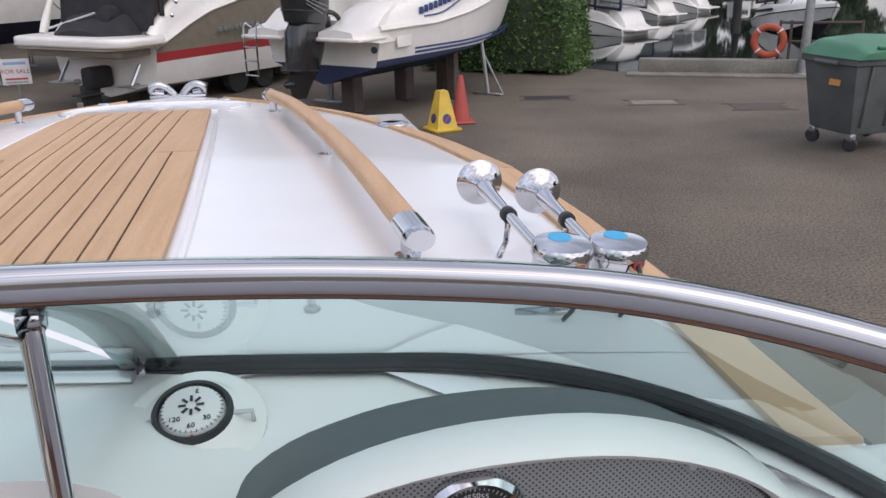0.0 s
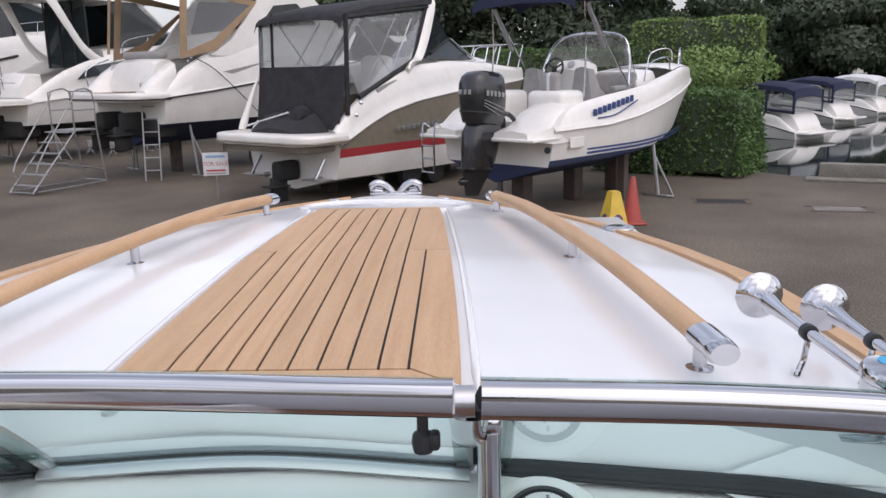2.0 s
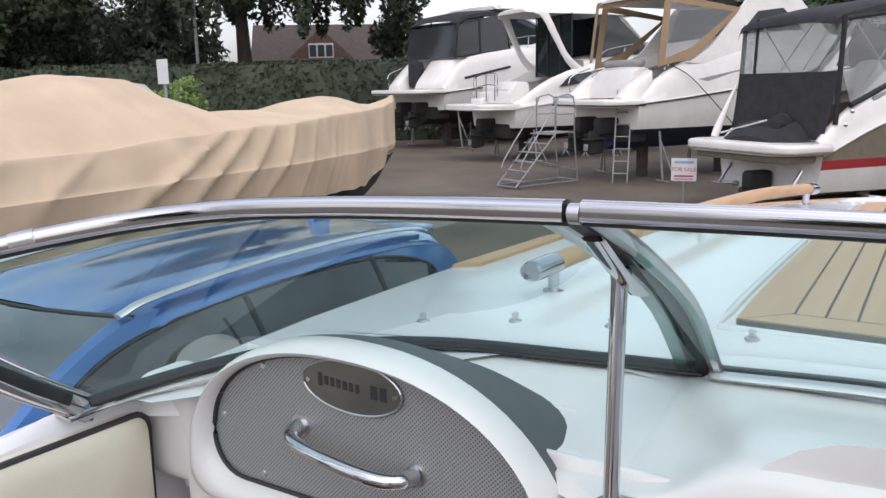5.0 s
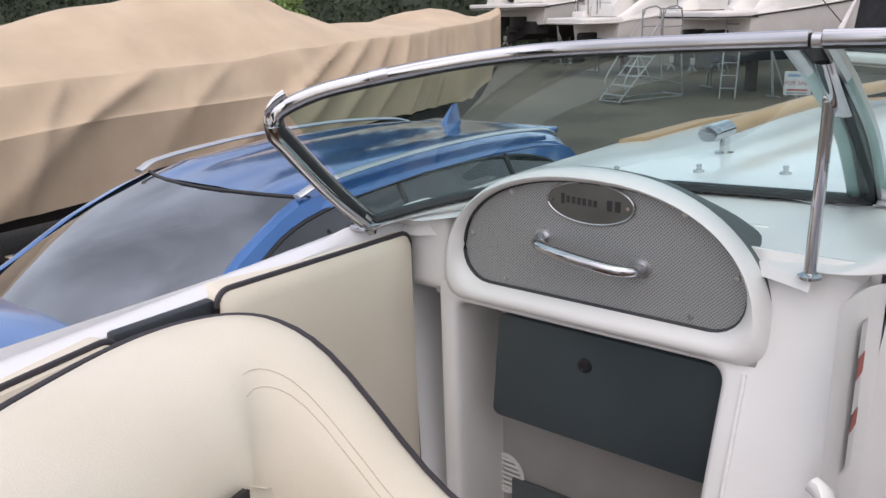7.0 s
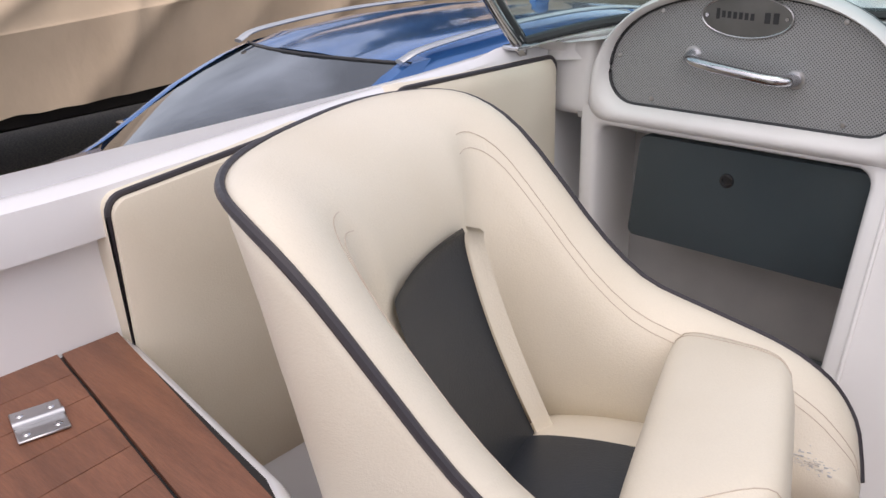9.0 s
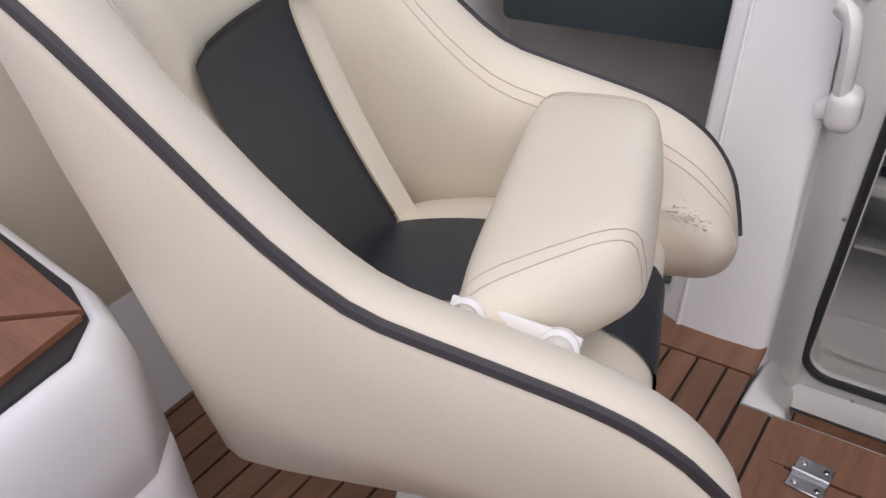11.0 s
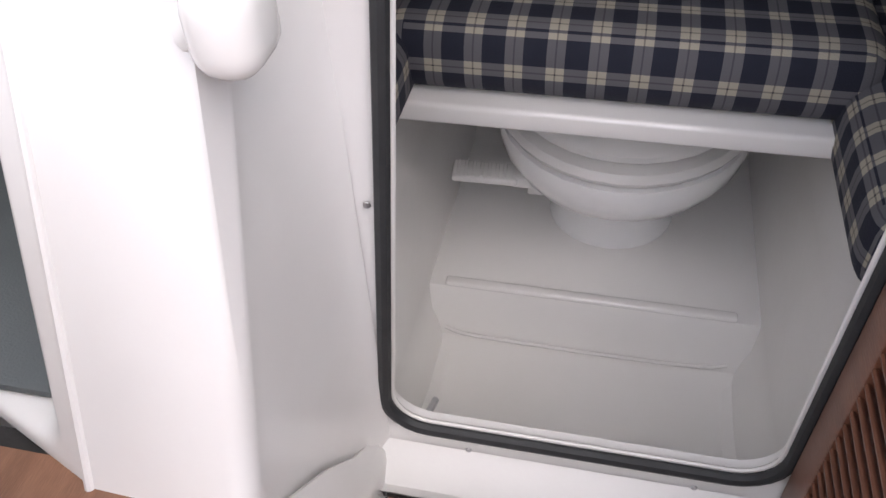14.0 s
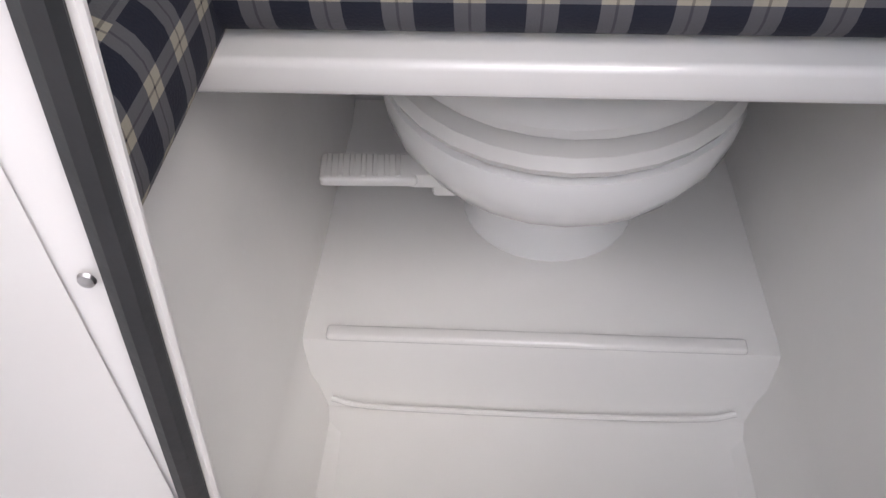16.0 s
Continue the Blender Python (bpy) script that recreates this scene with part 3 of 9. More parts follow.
for sgn in (-1, 1):
    top = smooth_path([side(p, sgn) for p in TOPL], 6)
    base = smooth_path([side(p, sgn) for p in BASEL], 6)
    part("top_rail", rail_section([q + Vector((0, 0, -0.0175)) for q in top], 0.0125, 0.0116), CHROME, screen, "polished steel rail")
    crest = top[:43]
    rows = []
    for i, a in enumerate(crest):
        q = i * (len(base) - 1) / (len(crest) - 1)
        b = base[int(q)].lerp(base[min(int(q) + 1, len(base) - 1)], q - int(q))
        rows.append([a.lerp(b, t) for t in (0.02, 0.25, 0.5, 0.75, 0.99)])
    pane = part("pane", grid(rows), GLASS, screen, "green tinted curved glass")
    part("frame_leg", tube([p + Vector((0, 0.006, -0.010)) for p in top[40:]], 1.0, 12, flat=(0.024, 0.009), up=(1, 0, 0)), CHROME, screen, "broad polished frame leg")
    part("frame_leg_seal", tube([p + Vector((-0.006 * sgn, 0.006, -0.010)) for p in top[41:-2]], 1.0, 10, flat=(0.015, 0.006), up=(1, 0, 0)), RUBBER, screen, "black seal on the frame leg")
    part("inner_trim", tube([p + Vector((0, 0.003, -0.029)) for p in top[:44]], 1.0, 8, flat=(0.006, 0.005)), RUBBER, screen, "dark trim under the rail")
    part("base_gasket", tube([p + Vector((0, -0.004, 0.006)) for p in base], 1.0, 8, flat=(0.016, 0.012)), RUBBER, screen, "black rubber gasket")
    part("base_trim", tube([p + Vector((0.0, -0.020, 0.002)) for p in base], 1.0, 8, flat=(0.005, 0.004)), RUBBER, screen)
    foot = Vector(side((-1.20, 0.69, 0.955), sgn))
    part("foot_plate", rbox(foot + Vector((0, 0.05, -0.004)), (0.05, 0.2, 0.012), 0.005), CHROME, screen)
    j = Vector(side((-0.945, 0.467, 1.324), sgn))
    part("rail_sleeve", tube([j + Vector((0.012 * -sgn, 0.01, -0.013)), j - Vector((0.012 * -sgn, 0.01, 0.019))], 1.0, 12, flat=(0.0125, 0.0125), up=(0, -0.45, 1)), STEEL, screen)
    # curved post beside the middle pane
    a, b = Vector(side((-0.285, 0.655, 1.36), sgn)), Vector(side((-0.292, 1.245, 1.005), sgn))
    bow = smooth_path([a, a.lerp(b, 0.3) + Vector((0.0, 0.02, 0.022)), a.lerp(b, 0.65) + Vector((0.0, 0.03, 0.03)), b], 8)
    for off, wd, mt in ((-0.026, 0.016, STEEL), (0.004, 0.014, RUBBER), (0.028, 0.012, STEEL)):
        part("mullion", tube([p + Vector((off, 0, 0)) for p in bow], 1.0, 8, flat=(wd, 0.011)), mt, screen)
    # support pole
    pt, pf = Vector(side((-0.290, 0.835, 1.252), sgn)), Vector(side((-0.290, 0.82, 0.955), sgn))
    part("support_pole", tube([pf, pt], 0.0105, 16), CHROME, screen, "polished steel support pole")
    part("pole_foot", lathe([(0.02, 0), (0.02, 0.005), (0.012, 0.01)], 16, Matrix.Translation(pf)), CHROME, screen)
    part("pole_clamp", rbox(pt + Vector((0, 0.004, 0.004)), (0.024, 0.022, 0.022), 0.006), CHROME, screen)
    knob = a + Vector((0.045 * -sgn, 0.02, -0.040))
    if sgn > 0:
        part("hinge_catch", add(lathe([(0.0, -0.008), (0.007, -0.007), (0.008, 0.0), (0.007, 0.006), (0.004, 0.008), (0.004, 0.022)], 10, Matrix.Translation(knob)), rbox(knob + Vector((0.008, 0, 0.001)), (0.008, 0.012, 0.013), 0.003)), RUBBER, screen, "black plastic knob")
    part("latch_plate", tube(smooth_path([a + Vector((0.012 * -sgn, 0.05, -0.035)), a + Vector((0.014 * -sgn, 0.12, -0.085)), a + Vector((0.012 * -sgn, 0.20, -0.13))], 4), 1.0, 8, flat=(0.004, 0.014), up=(1, 0, 0)), CHROME, screen)
    part("rail_end", tube([Vector(side((-0.263, 0.65, 1.360), sgn)), Vector(side((-0.276, 0.65, 1.360), sgn))], 1.0, 12, flat=(0.0104, 0.0110), up=(0, -0.45, 1)), STEEL, screen)
# the middle pane that opens
tl, tr = Vector((-0.262, 0.650, 1.381)), Vector((0.342, 0.650, 1.381))
mid_top = smooth_path([tl, tl.lerp(tr, 0.5) + Vector((0, 0.012, 0.003)), tr], 10)
part("top_rail", rail_section([q + Vector((0, 0, -0.0175)) for q in mid_top], 0.0110, 0.0112), CHROME, screen, "polished steel rail")
part("inner_trim", tube([p + Vector((0, 0.004, -0.029)) for p in mid_top], 1.0, 8, flat=(0.006, 0.005)), RUBBER, screen)
bl, br = Vector((-0.272, 1.248, 1.006)), Vector((0.352, 1.238, 1.006))
mid_base = smooth_path([bl, bl.lerp(br, 0.5) + Vector((0, 0.015, 0.012)), br], 10)
pane = part("pane", grid([[a.lerp(b, t) for t in (0.03, 0.3, 0.6, 0.98)] for a, b in zip(mid_top, mid_base)]), GLASS, screen, "green tinted glass of the opening pane")
part("base_gasket", tube(mid_base, 1.0, 8, flat=(0.016, 0.012)), RUBBER, screen)
part("base_trim", tube([p + Vector((0, -0.026, 0.001)) for p in mid_base], 1.0, 8, flat=(0.016, 0.008)), SILVER, screen, "satin metal strip")

# canopy snap studs on the deck before the screen
for k, (x, y) in enumerate([(-0.70, 1.345), (-0.90, 1.30), (-0.24, 1.39), (0.06, 1.41), (0.35, 1.385), (0.60, 1.37), (-0.50, 1.37)]):
    st = thing("snap_stud", "small dark canopy snap stud on the white deck", "snap stud", group="canopy snap studs")
    part("stud", lathe([(0.014, 0), (0.013, 0.004), (0.006, 0.006), (0.006, 0.012), (0.008, 0.016), (0.004, 0.019)], 12, pose(x, y, deck_z(x, y))), STEEL, st)


# ---- cockpit: dash, consoles, coaming, sole ----
cockpit = thing("cockpit_moulding", "off-white moulded dash and consoles of the cockpit", "cockpit moulding", kind="structure")


def pod_loop(x0, x1, z0, zt, r, n=30, power=2.2):
    """A D-shaped loop: rounded lower corners of radius r and a half superellipse above them."""
    c, h = (x0 + x1) / 2, (x1 - x0) / 2
    zs = z0 + r
    out = []
    for k in range(n + 1):
        a = math.pi * (1 - k / n)
        ca, sa = math.cos(a), math.sin(a)
        out.append((c + h * math.copysign(abs(ca) ** (2 / power), ca), zs + (zt - zs) * abs(sa) ** (2 / power)))
    for k in range(1, 7):
        a = math.pi / 2 * k / 6
        out.append((x1 - r + r * math.cos(a), zs - r * math.sin(a)))
    for k in range(7):
        t = k / 6
        out.append((x1 - r + (x0 + r - x1 + r) * t, z0)) if 0 < k else None
    for k in range(1, 6):
        a = math.pi / 2 * k / 6
        out.append((x0 + r - r * math.sin(a), zs - r * math.cos(a)))
    return out


def face_y(z):
    """The raked aft face of the consoles."""
    return 0.545 + 0.31 * min(max(z / 0.86, -0.2), 1.35)


# dash top between the pod and the screen base, out to the coaming on each side
for sgn in (-1, 1):
    base = smooth_path([side(p, sgn) for p in BASEL], 4)
    rows = []
    for p in base:
        u = (abs(p.x - MID) - 0.32) / 0.92
        swell = min(1.0, max(0.0, (u + 0.05) / 0.22)) * min(1.0, max(0.0, (0.98 - u) / 0.2))
        swell = swell * swell * (3 - 2 * swell)
        back = Vector((p.x, 0.80 + 0.085 * swell, 0.955 - 0.03 * max(0, u)))
        rows.append([p + Vector((0, 0.05, -0.01)), p + Vector((0, 0, -0.006)), p + Vector((0, -0.06, -0.012)), p.lerp(back, 0.5) + Vector((0, 0, 0.0)), back, back + Vector((0, -0.012, -0.02))])
    part("dash_top", grid(rows, flip=(sgn < 0)), GEL_DASH, cockpit)


def console(sgn):
    """Console of one side: raked face with an arched pod on top, an opening below."""
    def X(x):
        return x if sgn < 0 else 2 * MID - x

    xl = -1.108
    # pod: rounded rim standing proud of the dash
    outer = pod_loop(-1.098, -0.350, 0.758, 1.101, 0.045, 34, 2.2)
    inner = pod_loop(-1.045, -0.392, 0.812, 1.074, 0.07, 34, 2.25)
    rim = []
    for (ox, oz), (ix, iz) in zip(outer, inner):
        rim.append([(X(ox), 0.96, oz - 0.05), (X(ox), 0.86, oz - 0.002), (X(ox * 0.92 + ix * 0.08), 0.82, oz * 0.92 + iz * 0.08), (X(ox * 0.7 + ix * 0.3), 0.803, oz * 0.7 + iz * 0.3), (X((ox + ix) / 2), 0.798, (oz + iz) / 2), (X(ox * 0.25 + ix * 0.75), 0.803, oz * 0.25 + iz * 0.75), (X(ix), 0.822, iz), (X(ix), 0.86, iz)])
    part("pod_rim", grid(rim, close_u=True, flip=(sgn > 0)), GEL_DASH, cockpit, "rounded white pod rim", smooth=60)
    top = outer[:35]
    pad_rows = []
    for (ox, oz), k in zip(top, range(len(top))):
        ff = math.sin(math.pi * k / (len(top) - 1)) ** 0.7
        zb = 0.955 - 0.02
        pad_rows.append([(X(ox), 0.862, oz - 0.003), (X(ox), 0.885, oz - 0.006), (X(ox * 0.985 - 0.011), 0.90 + 0.03 * ff, max(oz - 0.018, zb)), (X(ox * 0.97 - 0.02), 0.90 + 0.14 * ff, max(zb, oz * 0.6 + zb * 0.4 - 0.004)), (X(ox * 0.95 - 0.035), 0.90 + 0.232 * ff, max(zb, oz * 0.2 + zb * 0.8))])
    part("dash_pad", grid(pad_rows, flip=(sgn > 0)), GREY_PAD, cockpit, "dark grey padded vinyl behind the pod")
    lip = [r[-1] for r in pad_rows]
    part("pad_lip", tube([(a, b + 0.008, c + 0.002) for a, b, c in lip], 0.010, 8), GEL_DASH, cockpit)
    # perforated panel in the pod
    loop = [(x, z) for x, z in inner]
    n = len(loop)
    vs = [Vector((X(x), 0.836, z)) for x, z in loop] + [Vector((X(x), 0.86, z)) for x, z in loop]
    fs = [list(range(n)) if sgn < 0 else list(range(n))[::-1]]
    vs = vs[:n]
    part("perforated_panel", (vs, fs), PERF, cockpit, "grey perforated panel")
    gasket = [(X(x), 0.833, z) for x, z in loop]
    part("panel_gasket", tube(gasket, 0.005, 6, closed=True), RUBBER, cockpit)
    for k in (2, 10, 24, 32):
        x, z = loop[k]
        c = ((-0.72) * 0.06 + x * 0.94, z * 0.94 + 0.93 * 0.06)
        part("screw", lathe([(0.0065, 0), (0.005, 0.003), (0.0, 0.0035)], 10, pose(X(c[0]), 0.836, c[1], 90)), STEEL, cockpit)
    for x in (-0.93, -0.50):
        part("screw", lathe([(0.0065, 0), (0.005, 0.003), (0.0, 0.0035)], 10, pose(X(x), 0.836, 0.832, 90)), STEEL, cockpit)
    # lower face: frame round the opening
    ol, orr, ob, ot = -1.065, -0.425, 0.026, 0.752

    part("shoulder", rbox((X(-1.165), 0.88, 0.865), (0.17, 0.13, 0.20), 0.03, 4), GEL_DASH, cockpit)

    zs = [0.0, 0.05, 0.1, 0.3, 0.5, 0.7, 0.76, 0.79]
    rr_ = 0.035
    hole = []
    for px, pz, a0 in ((ol + rr_, ob + rr_, 180), (orr - rr_, ob + rr_, 270), (orr - rr_, ot - rr_, 0), (ol + rr_, ot - rr_, 90)):
        for k in range(7):
            a = radians(a0 + 15 * k)
            hole.append((px + rr_ * math.cos(a), pz + rr_ * math.sin(a)))
    hc_ = ((ol + orr) / 2, (ob + ot) / 2)
    frame_rows_ = []
    for hx, hz in hole:
        dx_, dz_ = hx - hc_[0], hz - hc_[1]
        k_ = min((0.0 - hc_[1]) / dz_ if dz_ < -1e-6 else 9.0, (0.80 - hc_[1]) / dz_ if dz_ > 1e-6 else 9.0, (xl - hc_[0]) / dx_ if dx_ < -1e-6 else 9.0, (-0.38 - hc_[0]) / dx_ if dx_ > 1e-6 else 9.0)
        ox_, oz_ = hc_[0] + dx_ * k_, hc_[1] + dz_ * k_
        def at_(x, z, dy):
            t_ = min(1.0, max(0.0, (-0.385 - x) / 0.66))
            return (X(x), face_y(z) * (1 - t_) + 0.815 * t_ + dy, z)
        frame_rows_.append([at_(ox_, oz_, 0.002), at_(ox_ * 0.3 + hx * 0.7, oz_ * 0.3 + hz * 0.7, -0.002), at_(ox_ * 0.1 + hx * 0.9, oz_ * 0.1 + hz * 0.9, 0.003), at_(hx, hz, 0.014), at_(hx, hz, 0.04), at_(hx, hz, 0.36)])
    part("console_face", grid(frame_rows_, close_u=True, flip=(sgn > 0)), GEL_DASH, cockpit, "white moulded frame round the locker", smooth=50)
    part("console_return", grid([[(X(xl), 0.817, z), (X(xl - 0.006), 0.823, z), (X(xl - 0.008), 0.86, z), (X(xl - 0.008), 1.0, z)] for z in zs], flip=(sgn < 0)), GEL_DASH, cockpit)
    # Locker inside: its grey carries the shade.
    part("locker_back", rbox((X(-0.76), 1.02, 0.42), (0.80, 0.02, 0.80), 0.004), LOCKER_SHADE, cockpit, "locker lining greyed to stand for the shade inside")
    part("locker_floor", rbox((X(-0.74), 0.84, 0.018), (0.70, 0.40, 0.02), 0.004), LOCKER_SHADE, cockpit)
    # Unseen board over the locker, widened to stop light leaking in.
    part("locker_light_stop", rbox((X(-0.745), 0.93, 0.772), (0.76, 0.22, 0.02), 0.004), LOCKER_SHADE, cockpit)


def perforated():
    m, n, l, p = node_mat("perforated_grey_panel")
    p.inputs["Roughness"].default_value = 0.42
    p.inputs["Metallic"].default_value = 0.35
    tc = n.new("ShaderNodeTexCoord")
    mp = n.new("ShaderNodeMapping")
    mp.inputs["Rotation"].default_value = (0, radians(45), 0)
    l.new(tc.outputs["Object"], mp.inputs["Vector"])
    sc = n.new("ShaderNodeVectorMath")
    sc.operation = "SCALE"
    sc.inputs["Scale"].default_value = 195
    l.new(mp.outputs[0], sc.inputs[0])
    fr = n.new("ShaderNodeVectorMath")
    fr.operation = "FRACTION"
    l.new(sc.outputs[0], fr.inputs[0])
    fl = n.new("ShaderNodeVectorMath")
    fl.operation = "MULTIPLY"
    fl.inputs[1].default_value = (1, 0, 1)
    l.new(fr.outputs[0], fl.inputs[0])
    ds = n.new("ShaderNodeVectorMath")
    ds.operation = "DISTANCE"
    ds.inputs[1].default_value = (0.5, 0, 0.5)
    l.new(fl.outputs[0], ds.inputs[0])
    lt = n.new("ShaderNodeMath")
    lt.operation = "LESS_THAN"
    lt.inputs[1].default_value = 0.27
    l.new(ds.outputs["Value"], lt.inputs[0])
    mix = n.new("ShaderNodeMix")
    mix.data_type = "RGBA"
    mix.inputs["A"].default_value = (0.36, 0.37, 0.37, 1)
    mix.inputs["B"].default_value = (0.10, 0.105, 0.105, 1)
    l.new(lt.outputs[0], mix.inputs["Factor"])
    l.new(mix.outputs["Result"], p.inputs["Base Color"])
    return m


PERF = perforated()
console(-1)
console(1)

# pillar face between console and companionway, its return, and the bulkhead with the cabin opening
part("pillar_face", grid([[(-0.385, face_y(z), z), (-0.30, face_y(z) - 0.003, z), (-0.226, face_y(z) + 0.0, z), (-0.213, face_y(z) + 0.006, z), (-0.206, face_y(z) + 0.02, z), (-0.2055, face_y(z) + 0.03, z)] for z in (-0.02, 0.1, 0.3, 0.5, 0.7, 0.85, 0.955)]), GEL_DASH, cockpit, "white moulded pillar")
part("pillar_foot", grid([[(-0.385, 0.546, z), (-0.226, 0.546, z), (-0.213, 0.552, z), (-0.206, 0.566, z), (-0.2055, 0.58, z)] for z in (0.004, -0.1, -0.37)]), GEL_DASH, cockpit)
part("pillar_bead", tube([(-0.383, face_y(z) - 0.001, z) for z in (0.0, 0.2, 0.4, 0.6, 0.75)], 0.005, 8), GEL_DASH, cockpit)
part("pillar_face", grid([[(0.465, face_y(z), z), (0.44, face_y(z) + 0.02, z), (0.435, 0.84, z)] for z in (-0.02, 0.3, 0.6, 0.955)], flip=True), GEL_DASH, cockpit)
# opening with rounded corners in the bulkhead at y 0.87
OX0, OX1, OZ0, OZ1, OR = -0.168, 0.378, -0.285, 0.985, 0.06


def opening(grow, y, seg=6, x0=OX0, x1=OX1, z0=OZ0, z1=OZ1, r=OR):
    out = []
    for (px, pz, a0) in ((x0 + r, z0 + r, 180), (x1 - r, z0 + r, 270), (x1 - r, z1 - r, 0), (x0 + r, z1 - r, 90)):
        for k in range(seg + 1):
            a = radians(a0 + 90 * k / seg)
            z = pz + (r + grow) * math.sin(a)
            out.append((px + (r + grow) * math.cos(a) + (0.085 * (z + 0.25) if px < 0.1 else 0.0), y, z))
    return out


frame_rows = [opening(0.10, 0.862), opening(0.055, 0.862), opening(0.048, 0.866), opening(0.02, 0.868), opening(0.012, 0.872), opening(0.006, 0.895)]
part("bulkhead_frame", grid([[r[j] for r in frame_rows] for j in range(len(frame_rows[0]))], close_u=True, flip=True), GEL_DASH, cockpit, "white moulded frame of the cabin opening")
part("opening_seal", tube(opening(0.010, 0.866), 0.0100, 8, closed=True, up=(0, 1, 0)), RUBBER, cockpit, "black rubber seal")
part("seal_trim", tube(opening(0.0, 0.874), 0.0035, 6, closed=True, up=(0, 1, 0)), WHITE_PLASTIC, cockpit)
hood = []
for y, zt in ((0.846, 0.985), (0.848, 1.015), (0.856, 1.03), (0.88, 1.037), (0.96, 1.035), (1.05, 1.022), (1.12, 1.010), (1.16, 1.0), (1.19, 0.993), (1.225, 0.991)):
    low_ = 0.956 + 0.024 * min(1.0, max(0.0, (y - 0.82) / 0.2)) + 0.020 * min(1.0, max(0.0, (y - 1.02) / 0.22))
    h_ = max(zt, low_ + 0.004)
    d_ = h_ - low_
    hood.append([(-0.312, y, low_ - 0.007), (-0.292, y, low_ - 0.0005)] + [(x, y, low_ + d_ * f * f * (3 - 2 * f)) for x, f in ((-0.268, 0.06), (-0.24, 0.2), (-0.21, 0.38), (-0.18, 0.58), (-0.14, 0.82), (-0.09, 1.0))] + [(0.10, y, h_ + 0.006), (0.34, y, h_), (0.38, y, low_ + d_ * 0.85), (0.42, y, low_ + d_ * 0.5), (0.46, y, low_ + d_ * 0.15), (0.50, y, low_ - 0.004), (0.55, y, low_ - 0.02)])
part("hatch_hood", grid(hood, flip=True), GEL_DASH, cockpit, "raised white hood over the cabin opening", smooth=60)
for x, z in ((-0.053, -0.327), (0.277, -0.327), (-0.161, 0.147)):
    part("screw", lathe([(0.005, 0), (0.0042, 0.002), (0, 0.003)], 12, pose(x, 0.862, z, 90)), STEEL, cockpit)
for x, s in ((-0.06, 0.05), (0.27, 0.04), (-0.02, 0.025)):
    part("scuff", rbox((x, 0.8615, -0.338), (s, 0.001, 0.012), 0.0004, 1), SCUFF, cockpit, "worn scuff mark")
# moulded recess and step side left of the opening
part("pillar_return", grid([[(-0.2055, face_y(max(z, 0.0)) + 0.022, z), (-0.210, face_y(max(z, 0.0)) * 0.7 + 0.19, z), (-0.212, 0.70, z), (-0.207, 0.78, z), (-0.198, 0.825, z), (-0.186, 0.85, z), (-0.176, 0.8635, z)] for z in (-0.37, -0.2, 0.0, 0.2, 0.4, 0.6, 0.8, 0.955)]), GEL_DASH, cockpit)
block = []
for y, zo, zi, xi in ((0.384, -0.030, -0.034, -0.122), (0.390, -0.010, -0.016, -0.121), (0.41, -0.008, -0.014, -0.122), (0.44, -0.010, -0.028, -0.128), (0.47, -0.014, -0.055, -0.136), (0.50, -0.020, -0.095, -0.146), (0.54, -0.03, -0.14, -0.154), (0.60, -0.06, -0.19, -0.160), (0.70, -0.16, -0.26, -0.166), (0.78, -0.26, -0.31, -0.172), (0.86, -0.33, -0.345, -0.178)):
    xo = -0.204
    block.append([(xo, y, -0.36), (xo, y, zo - 0.004), (xo + 0.006, y, zo), (xo * 0.7 + xi * 0.3, y, zo * 0.78 + zi * 0.22), (xo * 0.4 + xi * 0.6, y, zo * 0.45 + zi * 0.55), (xi - 0.012, y, zi * 0.9 + zo * 0.1), (xi - 0.004, y, zi - 0.004), (xi, y, zi - 0.016), (xi + 0.004, y + 0.004, zi - 0.05), (xi + 0.008, y + 0.006, -0.37)])
part("step_side", grid(block, flip=True, cap=False), GEL_DASH, cockpit, "moulded white side of the step well", smooth=60)
part("sill_face", grid([[(x, 0.862, -0.36), (x, 0.80, -0.372), (x, 0.775, -0.36), (x, 0.765, -0.33)] for x in (-0.2, 0.1, 0.45)], flip=False), GEL_DASH, cockpit)
part("sill_skirt", grid([[(x, 0.862, -0.33), (x, 0.835, -0.352), (x, 0.80, -0.358), (x, 0.78, -0.345), (x, 0.77, -0.325)] for x in (-0.2, 0.1, 0.45)], flip=False), GEL_DASH, cockpit)
part("well_wall", grid([[(0.425, y, 0.0), (0.385, y, -0.36)] for y in (0.39, 0.84)], flip=False), GEL_DASH, cockpit)
part("well_riser", grid([[(x, 0.388, 0.0), (x, 0.388, -0.36)] for x in (-0.2, 0.42)]), GEL_DASH, cockpit)

# white moulded handle on the pillar return
part("grab_handle", add(tube(smooth_path([(-0.222, 0.70, 0.64), (-0.198, 0.69, 0.625), (-0.190, 0.685, 0.58), (-0.19, 0.69, 0.52), (-0.195, 0.70, 0.47), (-0.222, 0.71, 0.45)], 6), 1.0, 12, flat=(0.024, 0.016), up=(1, 0, 0)), rbox((-0.183, 0.702, 0.462), (0.058, 0.078, 0.082), 0.026, 5)), WHITE_PLASTIC, cockpit, "white moulded grab handle")

